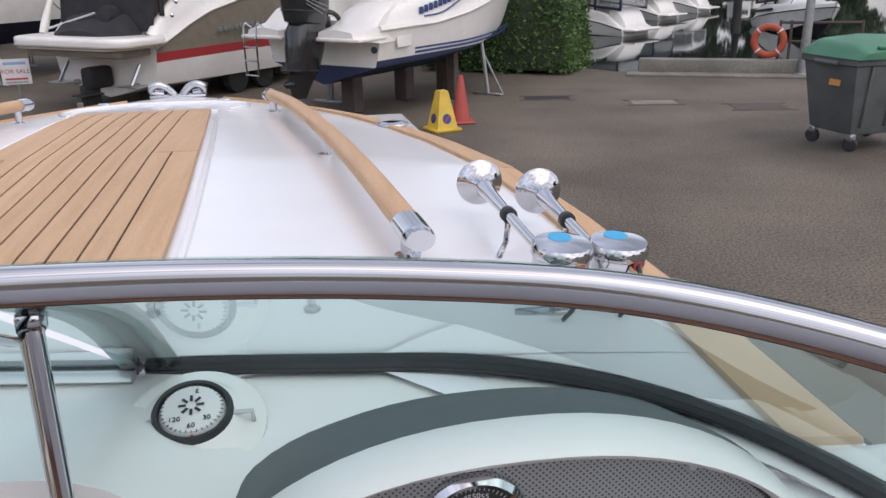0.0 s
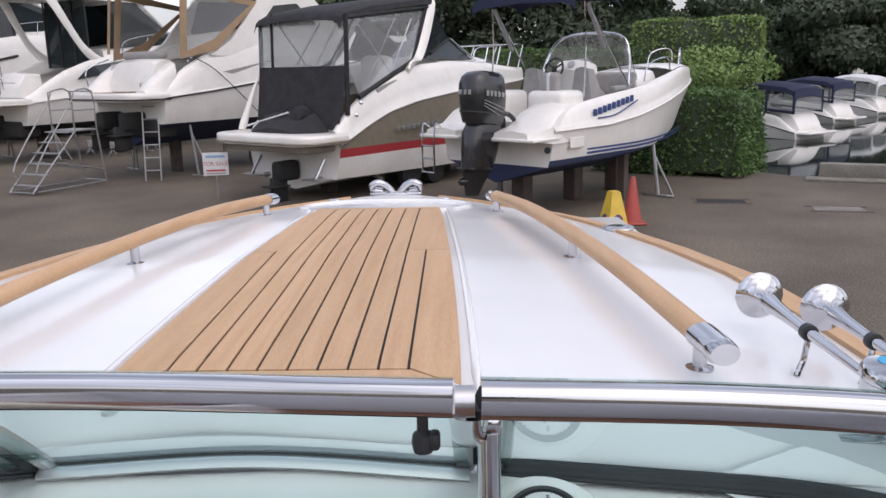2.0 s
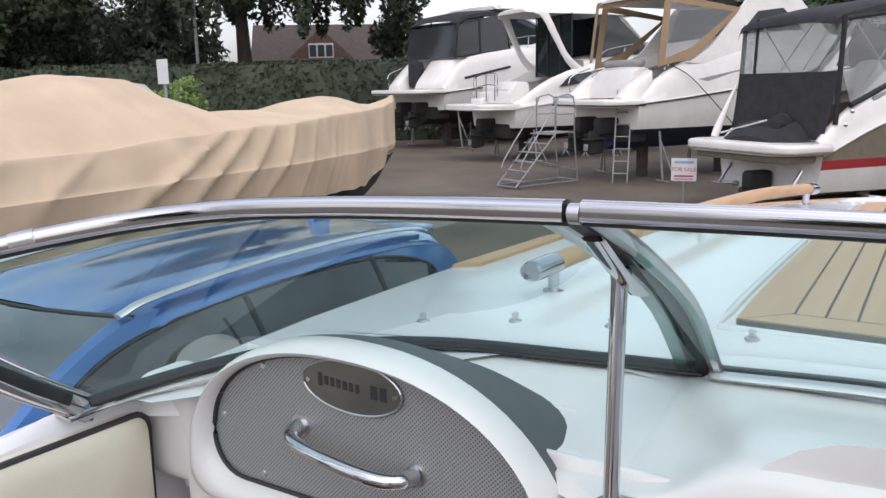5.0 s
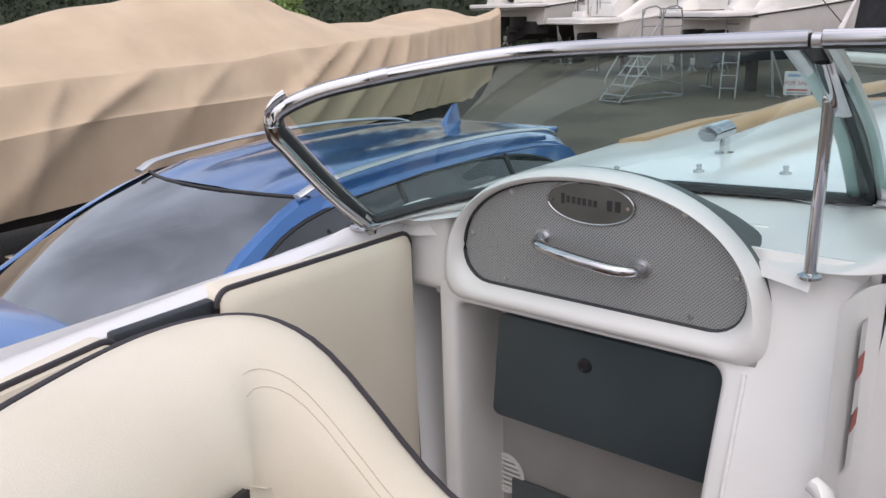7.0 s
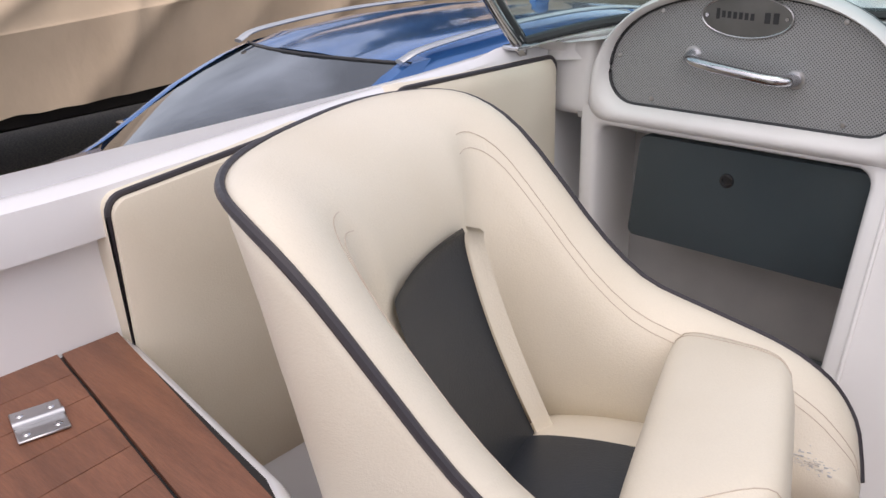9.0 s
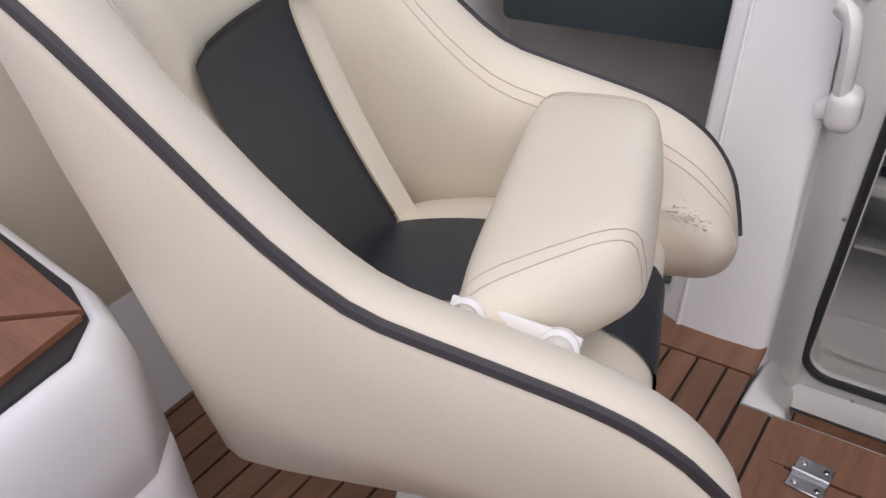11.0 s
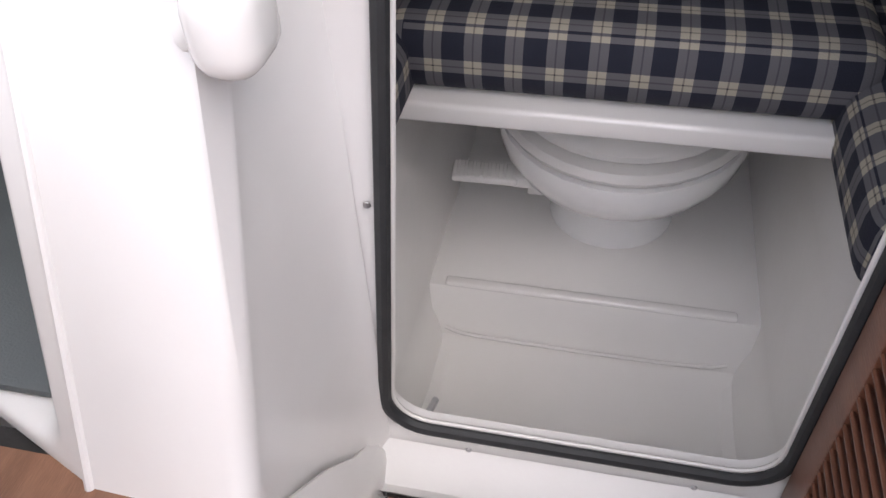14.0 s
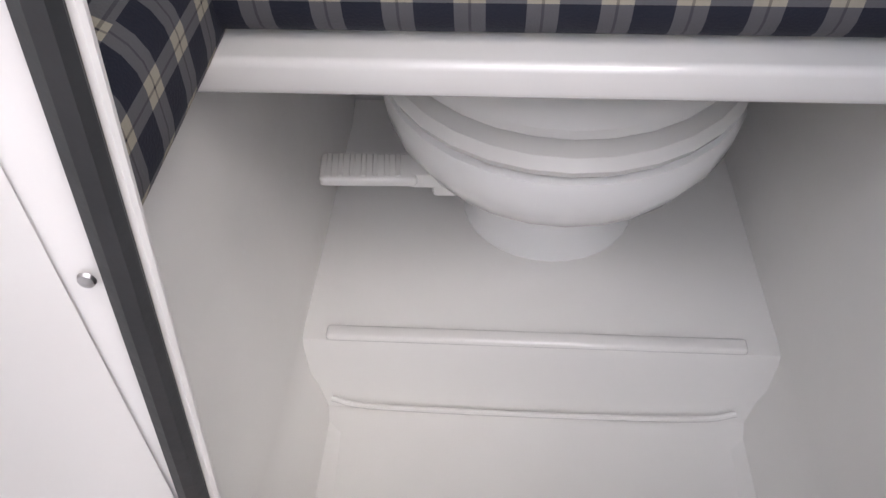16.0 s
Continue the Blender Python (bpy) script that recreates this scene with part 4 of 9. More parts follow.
# coaming and side decks
for sgn in (-1, 1):
    rows = []
    for k in range(30):
        y = 0.80 - 2.6 * k / 29
        z = 0.945 - 0.055 * min(1, max(0, (0.7 - y) / 1.1))
        bump = 0.012 if y > 0.6 else 0.0
        pts = [(-1.255, z - 0.25), (-1.262, z - 0.03), (-1.258, z - 0.006), (-1.245, z), (-1.225, z - 0.002 + bump), (-1.205, z - 0.012), (-1.198, z - 0.055), (-1.20, z - 0.09), (-1.235, z - 0.10), (-1.245, z - 0.5), (-1.24, -0.02)]
        rows.append([side((x, y, zz), sgn) for x, zz in pts])
    part("coaming", grid(rows, flip=(sgn < 0)), GEL, cockpit, "white gelcoat coaming")
part("aft_bulkhead", rbox((0.04, -1.85, 0.4), (2.6, 0.06, 1.1), 0.03), GEL, cockpit)

# ---- teak sole ----
sole = thing("floor", "oiled teak cockpit sole of caulked planks with a darker border", "floor", kind="structure")
part("sole_base", add(slab([(-1.24, -1.82), (1.3, -1.82), (1.3, 0.388), (-1.24, 0.388)], -0.03, -0.009), slab([(-1.24, 0.388), (-0.215, 0.388), (-0.215, 0.60), (-1.24, 0.60)], -0.03, -0.009), slab([(0.385, 0.388), (1.3, 0.388), (1.3, 0.60), (0.385, 0.60)], -0.03, -0.009)), CAULK, sole)


def floor_plank(x0, x1, y0, y1, z=0.0, name="plank"):
    g = 0.003
    part(name, slab([(x0 + g, y0 + g), (x1 - g, y0 + g), (x1 - g, y1 - g), (x0 + g, y1 - g)], z - 0.012, z), TEAK_SOLE, sole, smooth=0)


PW = 0.0575
k = 0
x = -1.23
while x < -0.21:
    x1 = min(x + PW, -0.205)
    floor_plank(x, x1, -0.55, 0.468)
    x += PW
x = -1.23
while x < 1.25:
    floor_plank(x, min(x + PW, 1.29), -1.81, -0.55)
    x += PW
floor_plank(-1.24, -0.203, 0.468, 0.575, name="border_plank")
x = -0.203
while x < 1.25:
    floor_plank(x, x + PW, -0.55, 0.145 if -0.12 < x < 0.36 else (0.386 if x < 0 else 0.32))
    x += PW
floor_plank(0.385, 1.25, 0.32, 0.386, name="border_plank")
floor_plank(-0.118, 0.372, 0.275, 0.386, 0.002, "border_plank")
floor_plank(-0.118, 0.372, 0.148, 0.275, 0.002, "hatch_plank")
# well tread
floor_part = slab([(-0.158, 0.39), (0.385, 0.39), (0.385, 0.775), (-0.158, 0.775)], -0.345, -0.338)
part("tread_base", floor_part, CAULK, sole)
floor_plank(-0.155, 0.383, 0.70, 0.768, -0.33, "border_plank")
floor_plank(-0.155, -0.105, 0.395, 0.70, -0.33, "border_plank")
floor_plank(0.333, 0.383, 0.395, 0.70, -0.33, "border_plank")
x = -0.105
while x < 0.325:
    floor_plank(x, min(x + 0.0545, 0.333), 0.395, 0.70, -0.33)
    x += 0.0545


def butt_hinge(m, name="hinge"):
    h = thing(name, "polished steel butt hinge screwed to the teak", "hinge", group="teak hinges")
    h.matrix_basis = m
    part("leaf", rbox((0, 0.022, 0.002), (0.066, 0.038, 0.004), 0.0015, 1), STEEL, h)
    part("leaf", rbox((0, -0.022, 0.002), (0.066, 0.038, 0.004), 0.0015, 1), STEEL, h)
    part("knuckle", tube([(-0.033, 0, 0.006), (0.033, 0, 0.006)], 0.006, 10), STEEL, h)
    for sx in (-0.02, 0.02):
        for sy in (-0.026, 0.026):
            part("screw", lathe([(0.006, 0), (0.004, 0.002), (0, 0.002)], 10, pose(sx, sy, 0.004)), CHROME, h)


butt_hinge(pose(-0.048, 0.272, 0.003, 0, 0, -4) @ Matrix.Scale(0.9, 4))


# ---- things in the cockpit ----
oval = thing("name_plate", "oval polished steel name plate on the perforated panel", "name plate")
pl = [(0.098 * math.cos(a), 0.043 * math.sin(a)) for a in (2 * math.pi * k / 36 for k in range(36))]
OVM = axes((-0.722, 0.834, 1.030), (1, 0, 0), (0, 0, 1), (0, -1, 0))
part("plate", moved(slab(pl, 0, 0.003), OVM), mat("darkened_steel_plate", (0.22, 0.225, 0.22), (0.17, 0.175, 0.17), rough=0.3, metal=0.85, scale=14), oval)
part("plate_rim", tube([OVM @ Vector((x, y, 0.003)) for x, y in pl], 0.0018, 6, closed=True), STEEL, oval)
bars = []
for k in range(7):
    bars.append(rbox((-0.062 + k * 0.0125, 0.004 - 0.0006 * k, 0.0035), (0.008, 0.022 if k == 0 else 0.014, 0.001), 0.0003, 1))
for k in range(2):
    bars.append(rbox((0.045 + k * 0.018, 0.0, 0.0035), (0.012, 0.022, 0.001), 0.0003, 1))
for b in bars:
    part("lettering_bar", moved(b, OVM), RUBBER, oval)
for sx in (-0.086, 0.086):
    part("screw", lathe([(0.005, 0), (0.004, 0.003), (0, 0.003)], 10, OVM @ Matrix.Translation((sx, 0, 0.003))), CHROME, oval)

gh = thing("dash_handle", "polished chrome grab handle on the perforated panel", "handle")
part("grip", tube(smooth_path([(-0.835, 0.832, 0.942), (-0.825, 0.80, 0.938), (-0.79, 0.782, 0.934), (-0.72, 0.776, 0.926), (-0.65, 0.782, 0.917), (-0.615, 0.80, 0.913), (-0.605, 0.832, 0.911)], 6), [0.014] * 6 + [0.0125] * 25 + [0.014] * 6, 14), CHROME, gh)
for x, z in ((-0.835, 0.942), (-0.605, 0.911)):
    part("rosette", lathe([(0.02, 0), (0.019, 0.003), (0.012, 0.004)], 18, pose(x, 0.836, z, 90)), STEEL, gh)

dr = thing("glovebox", "dark smoked glovebox flap with a round lock in the console", "glovebox")
dpts = opening(0.0, 0.0, 5, -1.038, -0.425, 0.478, 0.742, 0.02)
dgeo = grid([[(x, 0.862, z) for x, _, z in dpts], [(x, 0.842, z) for x, _, z in dpts], [(x * 0.994 - 0.0044, 0.838, z * 0.985 + 0.009) for x, _, z in dpts]], close_v=True, cap=True)
part("flap", dgeo, DRAWER, dr)
part("lock", lathe([(0.017, 0), (0.016, 0.004), (0.011, 0.005), (0.010, 0.002), (0, 0.002)], 20, pose(-0.728, 0.838, 0.668, 90)), MOTOR, dr, "round black push latch")
lk = thing("locker_mat", "dark grey carpet lining the bottom of the console locker", "carpet")
part("floor_carpet", rbox((-0.70, 0.81, 0.036), (0.62, 0.38, 0.014), 0.006), GREY_PAD, lk)
part("back_carpet", rbox((-0.70, 1.002, 0.12), (0.66, 0.016, 0.16), 0.006), GREY_PAD, lk)
vt = thing("locker_vent", "round white louvred vent in the console locker", "vent")
VM = axes((-1.055, 1.008, 0.2), (1, 0, 0), (0, 0, 1), (0, -1, 0))
part("vent_ring", moved(tube([(0.055 * math.cos(a), 0.055 * math.sin(a), 0.003) for a in (2 * math.pi * k / 24 for k in range(24))], 0.006, 6, closed=True), VM), WHITE_PLASTIC, vt)
for k in range(-3, 4):
    w = math.sqrt(max(0.0, 0.052 ** 2 - (k * 0.014) ** 2))
    part("slat", moved(rbox((0, k * 0.014, 0.004), (2 * w, 0.008, 0.006), 0.002, 1), VM), WHITE_PLASTIC, vt)

lb = thing("warning_label", "white printed warning label with orange bands on the pillar", "label")
for k, (mt, z0, z1) in enumerate(((SIGN_WHITE, 0.62, 0.90), (ORANGE, 0.80, 0.84), (ORANGE, 0.70, 0.735))):
    part("label_sheet", [[(-0.196 + 0.0012 * (k > 0) + 0.002, y, z) for y, z in ((0.79, z0), (0.835, z0), (0.835, z1), (0.79, z1))], [[0, 1, 2, 3]]], mt, lb, smooth=0)

# side cushions on the coaming
for y0, y1, za, zb, lab in ((-0.38, 0.04, 0.872, 0.905, "cream vinyl side cushion edged with dark piping"), (0.24, 0.79, 0.925, 0.915, "cream vinyl side cushion by the console")):
    sc = thing("side_cushion", lab, "cushion", group="side cushions")
    loop = []
    r = 0.03
    for cy, cz, a0 in ((y1 - r, zb - r, 0), (y0 + r, za - r, 90), (y0 + r, 0.25 + r, 180), (y1 - r, 0.25 + r, 270)):
        for k in range(6):
            a = radians(a0 + 90 * k / 5)
            loop.append((cy + r * math.cos(a), cz + r * math.sin(a)))
    lc = ((y0 + y1) / 2, 0.58)
    rows = [[(xx, lc[0] + (y - lc[0]) * f, lc[1] + (z - lc[1]) * f) for y, z in loop] for xx, f in ((-1.236, 1.0), (-1.178, 1.0), (-1.166, 0.975), (-1.158, 0.88), (-1.155, 0.5), (-1.155, 0.05))]
    part("pad", grid(rows, close_v=True, cap=True, flip=True), CREAM, sc)
    part("piping", tube([(-1.176, y, z) for y, z in loop], 0.006, 8, closed=True), PIPING, sc)
wedge = thing("side_strap", "black vinyl strap between the side cushions", "strap")
part("strap", rbox((-1.196, 0.14, 0.845), (0.03, 0.21, 0.13), 0.01), NAVY, wedge)

# ---- swivel seat ----
seat = thing("helm_seat", "cream vinyl bucket seat with black insert and dark piping, turned inboard", "seat", (-0.463, -0.040, 0), 19.4)
# rim heights along the seat
HT = [(-0.48, 0.985), (-0.38, 0.978), (-0.33, 0.962), (-0.269, 0.922), (-0.20, 0.842), (-0.169, 0.802), (-0.115, 0.735), (-0.07, 0.692), (-0.03, 0.66), (0.05, 0.633), (0.124, 0.608), (0.19, 0.585), (0.25, 0.552), (0.29, 0.513), (0.32, 0.465), (0.335, 0.40), (0.338, 0.38)]


def seat_path(n_arm=26, n_back=40):
    """Stations round the bucket: x, y, outward normal, and the distance left to the arm's end."""
    pts = []
    for k in range(n_arm):
        t = (k / n_arm) ** 1.9
        pts.append((0.338 - 0.518 * t, -0.335))
    for k in range(n_back + 1):
        a = math.pi * (1.5 - k / n_back)
        ca, sa = math.cos(a), math.sin(a)
        pts.append((-0.18 + 0.30 * math.copysign(abs(ca) ** 0.72, ca), 0.335 * math.copysign(abs(sa) ** 0.72, sa)))
    pts += [(x, -y) for x, y in reversed(pts[:n_arm])]
    out = []
    for i, (x, y) in enumerate(pts):
        a, b = pts[max(0, i - 1)], pts[min(len(pts) - 1, i + 1)]
        tx, ty = b[0] - a[0], b[1] - a[1]
        left = 0.338 - x if i < n_arm or i > n_arm + n_back else 1.0
        out.append((x, y, -ty, tx, left))
    return out


def seat_station(x, y, nx, ny, left):
    ln = math.hypot(nx, ny) or 1.0
    nx, ny = nx / ln, ny / ln
    wide = min(1.0, left / 0.09)
    h = sum(float(np.interp(x + d * wide, [q[0] for q in HT], [q[1] for q in HT])) for d in (-0.03, -0.02, -0.01, 0, 0.01, 0.02, 0.03)) / 7
    u = min(1.0, left / 0.06)
    tip = math.sqrt(max(0.0, 1 - (1 - u) ** 2))
    back = max(0.0, -nx) ** 1.2
    base = 0.365 - 0.05 * min(1.0, max(0.0, (0.34 - left) / 0.22)) if left < 0.9 else 0.365
    low = base + 0.05 * (1 - tip)
    top = max(h, low + 0.008)
    tk = 0.1 + 0.9 * tip
    in_shift = 0.045 * (1 - tip)

    def P(off, z):
        o = off - in_shift
        return Vector((x + nx * o, y + ny * o, z))

    g = top - low

    def Q(off, z):
        """A point of the outer skin, which leans in towards the foot of the backrest."""
        return P(off - 0.46 * back * (top - z), z)

    ins = [(-0.040, top + 0.009 * tip), (-0.060, top + 0.000 * tip), (-0.080, top - 0.016 * tip), (-0.097, top - 0.040 * tip), (-0.110, top - 0.072 * tip), (-0.122, low + g * 0.62), (-0.126, low + g * min(0.6, max(0.25, (0.49 - low) / g))), (-0.13, low + g * min(0.42, max(0.12, (0.43 - low) / g)))]
    deep = [(-0.055, h + 0.014), (-0.105, h - 0.004), (-0.150, h - 0.042), (-0.182, h - 0.10), (-0.196, h - 0.165), (-0.188, h - 0.205), (-0.235, 0.63), (-0.315, 0.455)]
    rows = [P(-0.122 * tk - 0.19 * back, low + 0.06 * tip), P(-0.105 * tk - 0.19 * back, low + 0.018 * tip), Q(-0.068 * tk + 0.03 * back, low), Q(-0.03 * tk, low + 0.022 * tip), Q(-0.006, low + g * 0.35), Q(0.010 * tip, low + g * 0.7), Q(0.006 * tip, top - g * 0.06), P(0.0, top), P(-0.018 * tk, top + 0.010 * tip)]
    for (a, za), (b, zb) in zip(ins, deep):
        rows.append(P((a * (1 - back) + b * back) * tk, za * (1 - back) + zb * back))
    return rows


stations = [seat_station(*q) for q in seat_path()]
part("shell", grid(stations, close_v=True, cap=True, flip=True), CREAM, seat, "cream vinyl bucket shell", smooth=80)
part("piping", tube([s[7] + Vector((0, 0, 0.001)) for s in stations], 0.0068, 8), PIPING, seat, "dark vinyl piping")
for d in (0.0, 0.6):
    for run in (stations[2:36], stations[-36:-2]):
        part("stitching", tube([q[11].lerp(q[12], 0.2 + d) + Vector((0, 0, 0.0012)) for q in run], 0.0006, 5), THREAD, seat)



def cushion_rows(y0, y1, lift, m=12):
    rows = []
    for k in range(m + 1):
        y = y0 + (y1 - y0) * k / m
        sag = -0.02 * min(1.0, abs(y) / 0.2) ** 2 - 0.035 * max(0.0, (abs(y) - 0.15) / 0.07) ** 2
        prof = [(-0.20, 0.45), (-0.155, 0.482), (-0.08, 0.497), (0.0, 0.502), (0.08, 0.50), (0.15, 0.488), (0.20, 0.462), (0.229, 0.42), (0.226, 0.36), (0.205, 0.30), (0.17, 0.25)]
        pts = smooth_path([(px, 0, pz) for px, pz in prof], 4)
        row = []
        for i, p in enumerate(pts):
            fwd = i / (len(pts) - 1)
            row.append((p.x + lift * fwd * 1.6, y, p.z + sag * (1 - fwd * 0.6) + lift))
        rows.append(row)
    return rows


part("cushion", grid(cushion_rows(-0.225, 0.225, 0.0)), CREAM, seat, smooth=80)
part("seat_insert", grid(cushion_rows(-0.10, 0.088, 0.004)), NAVY, seat, "black vinyl insert", smooth=80)
# black insert up the backrest
centre = stations[len(stations) // 2]
spine = smooth_path([centre[i] for i in (13, 14, 15, 16)] + [centre[16] + Vector((0.03, 0, -0.02))], 8)
bi = []
for k, p in enumerate(spine):
    v = k / (len(spine) - 1)
    w = (0.122 - 0.016 * v) * (0.80 + 0.20 * min(1.0, v / 0.16))
    bi.append([(p.x + 0.007 + 0.9 * (w * j / 6) ** 2, p.y - 0.008 + w * j / 6, p.z + 0.004) for j in range(-6, 7)])
border = []
for k, r in enumerate(bi):
    wd = 0.006 + 0.018 * min(1.0, 2.2 * k / len(bi))
    border.append([Vector(r[12]) + Vector((0.004 + 0.018 * f * f, wd * f, 0.004 * (1 - f))) for f in (-0.1, 0.1, 0.35, 0.6, 0.85, 1.1)])
part("insert_border", grid(border), CREAM, seat, smooth=80)
part("back_insert", grid(bi), NAVY, seat, "black vinyl back insert", smooth=80)
# flip-up bolster
bol = []
for k in range(29):
    u = -1 + 2 * k / 28
    e = (1 - abs(u) ** 5.5) ** 0.5
    ring = []
    for j in range(24):
        a = 2 * math.pi * j / 24
        ca, sa = math.cos(a), math.sin(a)
        lx = 0.094 * math.copysign(abs(ca) ** 0.55, ca) * (0.62 + 0.38 * e)
        lz = 0.064 * math.copysign(abs(sa) ** 0.5, sa) * (0.30 + 0.70 * e)
        half = 0.240 - (0.075 if u < 0 else 0.052) * lx / 0.098
        p = Matrix.Rotation(radians(-9), 4, "Y") @ Vector((lx, 0, lz))
        ring.append((0.124 + p.x, 0.012 + half * u, 0.588 + p.z))
    bol.append([Vector(q) for q in ring])
part("bolster", grid(bol, close_v=True, cap=True, flip=True), CREAM, seat, "cream vinyl flip-up bolster", smooth=80)
for kk in (2, 3, 25, 26):
    ring = bol[kk]
    mid_p = sum(ring, Vector()) / len(ring)
    part("bolster_seam", tube([p + (p - mid_p) * 0.008 for p in ring], 0.0007, 5, closed=True), THREAD, seat)
arm0, arm1 = Vector((0.048, -0.252, 0.606)), Vector((0.140, -0.252, 0.580))
am = axes((arm0 + arm1) / 2, (arm1 - arm0).normalized(), (0, -0.9, 0.436), (arm1 - arm0).normalized().cross(Vector((0, -0.9, 0.436))))
part("bolster_bracket", add(rbox((0, 0, 0), (0.135, 0.006, 0.036), 0.003, 2, am), *[lathe([(0.021, -0.004), (0.021, 0.008), (0.016, 0.012), (0.015, 0.008), (0.008, 0.008), (0.007, 0.012), (0, 0.012)], 20, aim(q, (0, -0.9, 0.436))) for q in (arm0, arm1)]), WHITE_PLASTIC, seat, "white enamelled hinge bracket")
part("bolster_bracket", rbox((0.10, 0.236, 0.575), (0.12, 0.010, 0.03), 0.003, 2), WHITE_PLASTIC, seat)
wear = []
random.seed(4)
for k in range(110):
    a, b = random.gauss(0, 0.5), random.gauss(0, 0.45)
    wear.append(rbox((0.250 + 0.035 * a, 0.2085, 0.452 + 0.022 * b), (random.uniform(0.0015, 0.007), 0.0014, random.uniform(0.0008, 0.0028)), 0.0005, 1))
part("torn_patch", add(*wear), SCUFF, seat, "torn scuffed vinyl")
part("pedestal", lathe([(0.17, 0.001), (0.17, 0.012), (0.09, 0.03), (0.07, 0.06), (0.07, 0.34)], 24), WHITE_PLASTIC, seat)
part("seat_base", rbox((0.0, 0, 0.345), (0.36, 0.40, 0.05), 0.02), WHITE_PLASTIC, seat)

# ---- white locker with a teak top behind the seat ----
lockr = thing("galley_unit", "white moulded unit with a dark teak hinged top behind the seat", "cabinet")
top_out = [(-1.235, -0.36), (-0.70, -0.425), (-0.63, -0.45), (-0.59, -0.50), (-0.53, -1.0), (-0.53, -1.25), (-1.235, -1.25)]


def inset(poly, d):
    c = Vector((-0.95, -0.75))
    return [((Vector(p) - c) * (1 - d) + c) for p in poly]


rows = []
for z, d in ((0.0, -0.03), (0.40, -0.02), (0.445, -0.018), (0.45, -0.008), (0.455, -0.018), (0.57, -0.005), (0.60, 0.01), (0.615, 0.03), (0.619, 0.055)):
    rows.append([(p[0], p[1], z) for p in inset(top_out, d)])
part("body", grid(rows, close_v=True, cap=True), GEL, lockr, "white moulded body", smooth=50)
ti = [tuple(p) for p in inset(top_out, 0.07)]
part("teak_bed", slab(ti, 0.619, 0.624), CAULK, lockr)


def quad_plank(a, b, c, d, g=0.004):
    m = (Vector(a) + Vector(b) + Vector(c) + Vector(d)) / 4
    pts = [Vector(p) + (m - Vector(p)).normalized() * g * 1.4 for p in (a, b, c, d)]
    part("plank", slab([(p.x, p.y) for p in pts], 0.622, 0.632), TEAK_TABLE, lockr, smooth=0)


A0, A1, A2, A3 = Vector(ti[0]), Vector(ti[2]), Vector(ti[2]), Vector(ti[4])
fw = 0.095
in0, in1, in3 = Vector((A0.x + 0.0, A0.y - fw)), Vector((A1.x - fw * 0.95, A1.y - fw * 0.75)), Vector((A3.x - fw, A3.y))
quad_plank(A0, A1, in1, in0)
quad_plank(A1, A3, in3, in1)
for k in range(6):
    t0, t1 = k / 6, (k + 1) / 6
    quad_plank(in0.lerp(in1, t0), in0.lerp(in1, t1), Vector((in0.x + (in3.x - in0.x) * t1, -1.19)), Vector((in0.x + (in3.x - in0.x) * t0, -1.19)))
butt_hinge(pose(-1.045, -0.585, 0.633, 0, 0, 78), "hinge")
ring = thing("cup_ring", "round chrome finger ring in the teak top", "ring pull")
part("ring", tube([(-1.19 + 0.03 * math.cos(a), -0.62 + 0.03 * math.sin(a), 0.635) for a in (2 * math.pi * k / 20 for k in range(20))], 0.005, 8, closed=True), CHROME, ring)

# ---- compass and helm gauge ----
comp = thing("compass", "flush-mounted white compass with a black ring on the dash", "compass")
CM = pose(0.446, 1.098, 0.986, 20, 0, 3) @ Matrix.Diagonal((0.92, 0.92, 0.85, 1))
part("base", moved(add(lathe([(0.098, -0.004), (0.098, 0.005), (0.094, 0.009), (0.078, 0.012), (0.066, 0.020), (0.060, 0.028), (0.054, 0.030), (0.052, 0.02)], 40), rbox((0, -0.072, 0.004), (0.13, 0.06, 0.012), 0.005)), CM), WHITE_PLASTIC, comp, "cream plastic base")
part("ring", lathe([(0.055, 0.02), (0.055, 0.034), (0.052, 0.040), (0.047, 0.039), (0.045, 0.03)], 36, CM), RUBBER, comp, "black bezel ring")
part("card", lathe([(0.046, 0.026), (0.046, 0.030), (0.040, 0.041), (0.02, 0.046), (0.0, 0.047)], 36, CM), SIGN_WHITE, comp, "white compass card")
for tx, ang, rad in (("E", 75, 0.027), ("120", 222, 0.030), ("60", 270, 0.033), ("30", 312, 0.030)):
    a = radians(ang)
    words("numeral", tx, 0.011, CM @ Matrix.Translation((rad * math.cos(a), rad * math.sin(a), 0.0455)), RUBBER, comp, 0.0004)
ticks = []
for k in range(36):
    a = 2 * math.pi * k / 36
    ticks.append(moved(rbox((0.0405, 0, 0.0425), (0.005, 0.0012, 0.001), 0.0003, 1), Matrix.Rotation(a, 4, "Z") @ Matrix.Translation((0, 0, -0.001))))
for k in range(8):
    a = 2 * math.pi * k / 8
    ticks.append(moved(rbox((0.012, 0, 0.0485), (0.010, 0.004, 0.001), 0.0003, 1), Matrix.Rotation(a, 4, "Z")))
part("dial_print", moved(add(*ticks), CM), RUBBER, comp)
part("lubber", moved(rbox((0, -0.046, 0.035), (0.004, 0.012, 0.004), 0.001, 1), CM), SIGN_RED, comp)
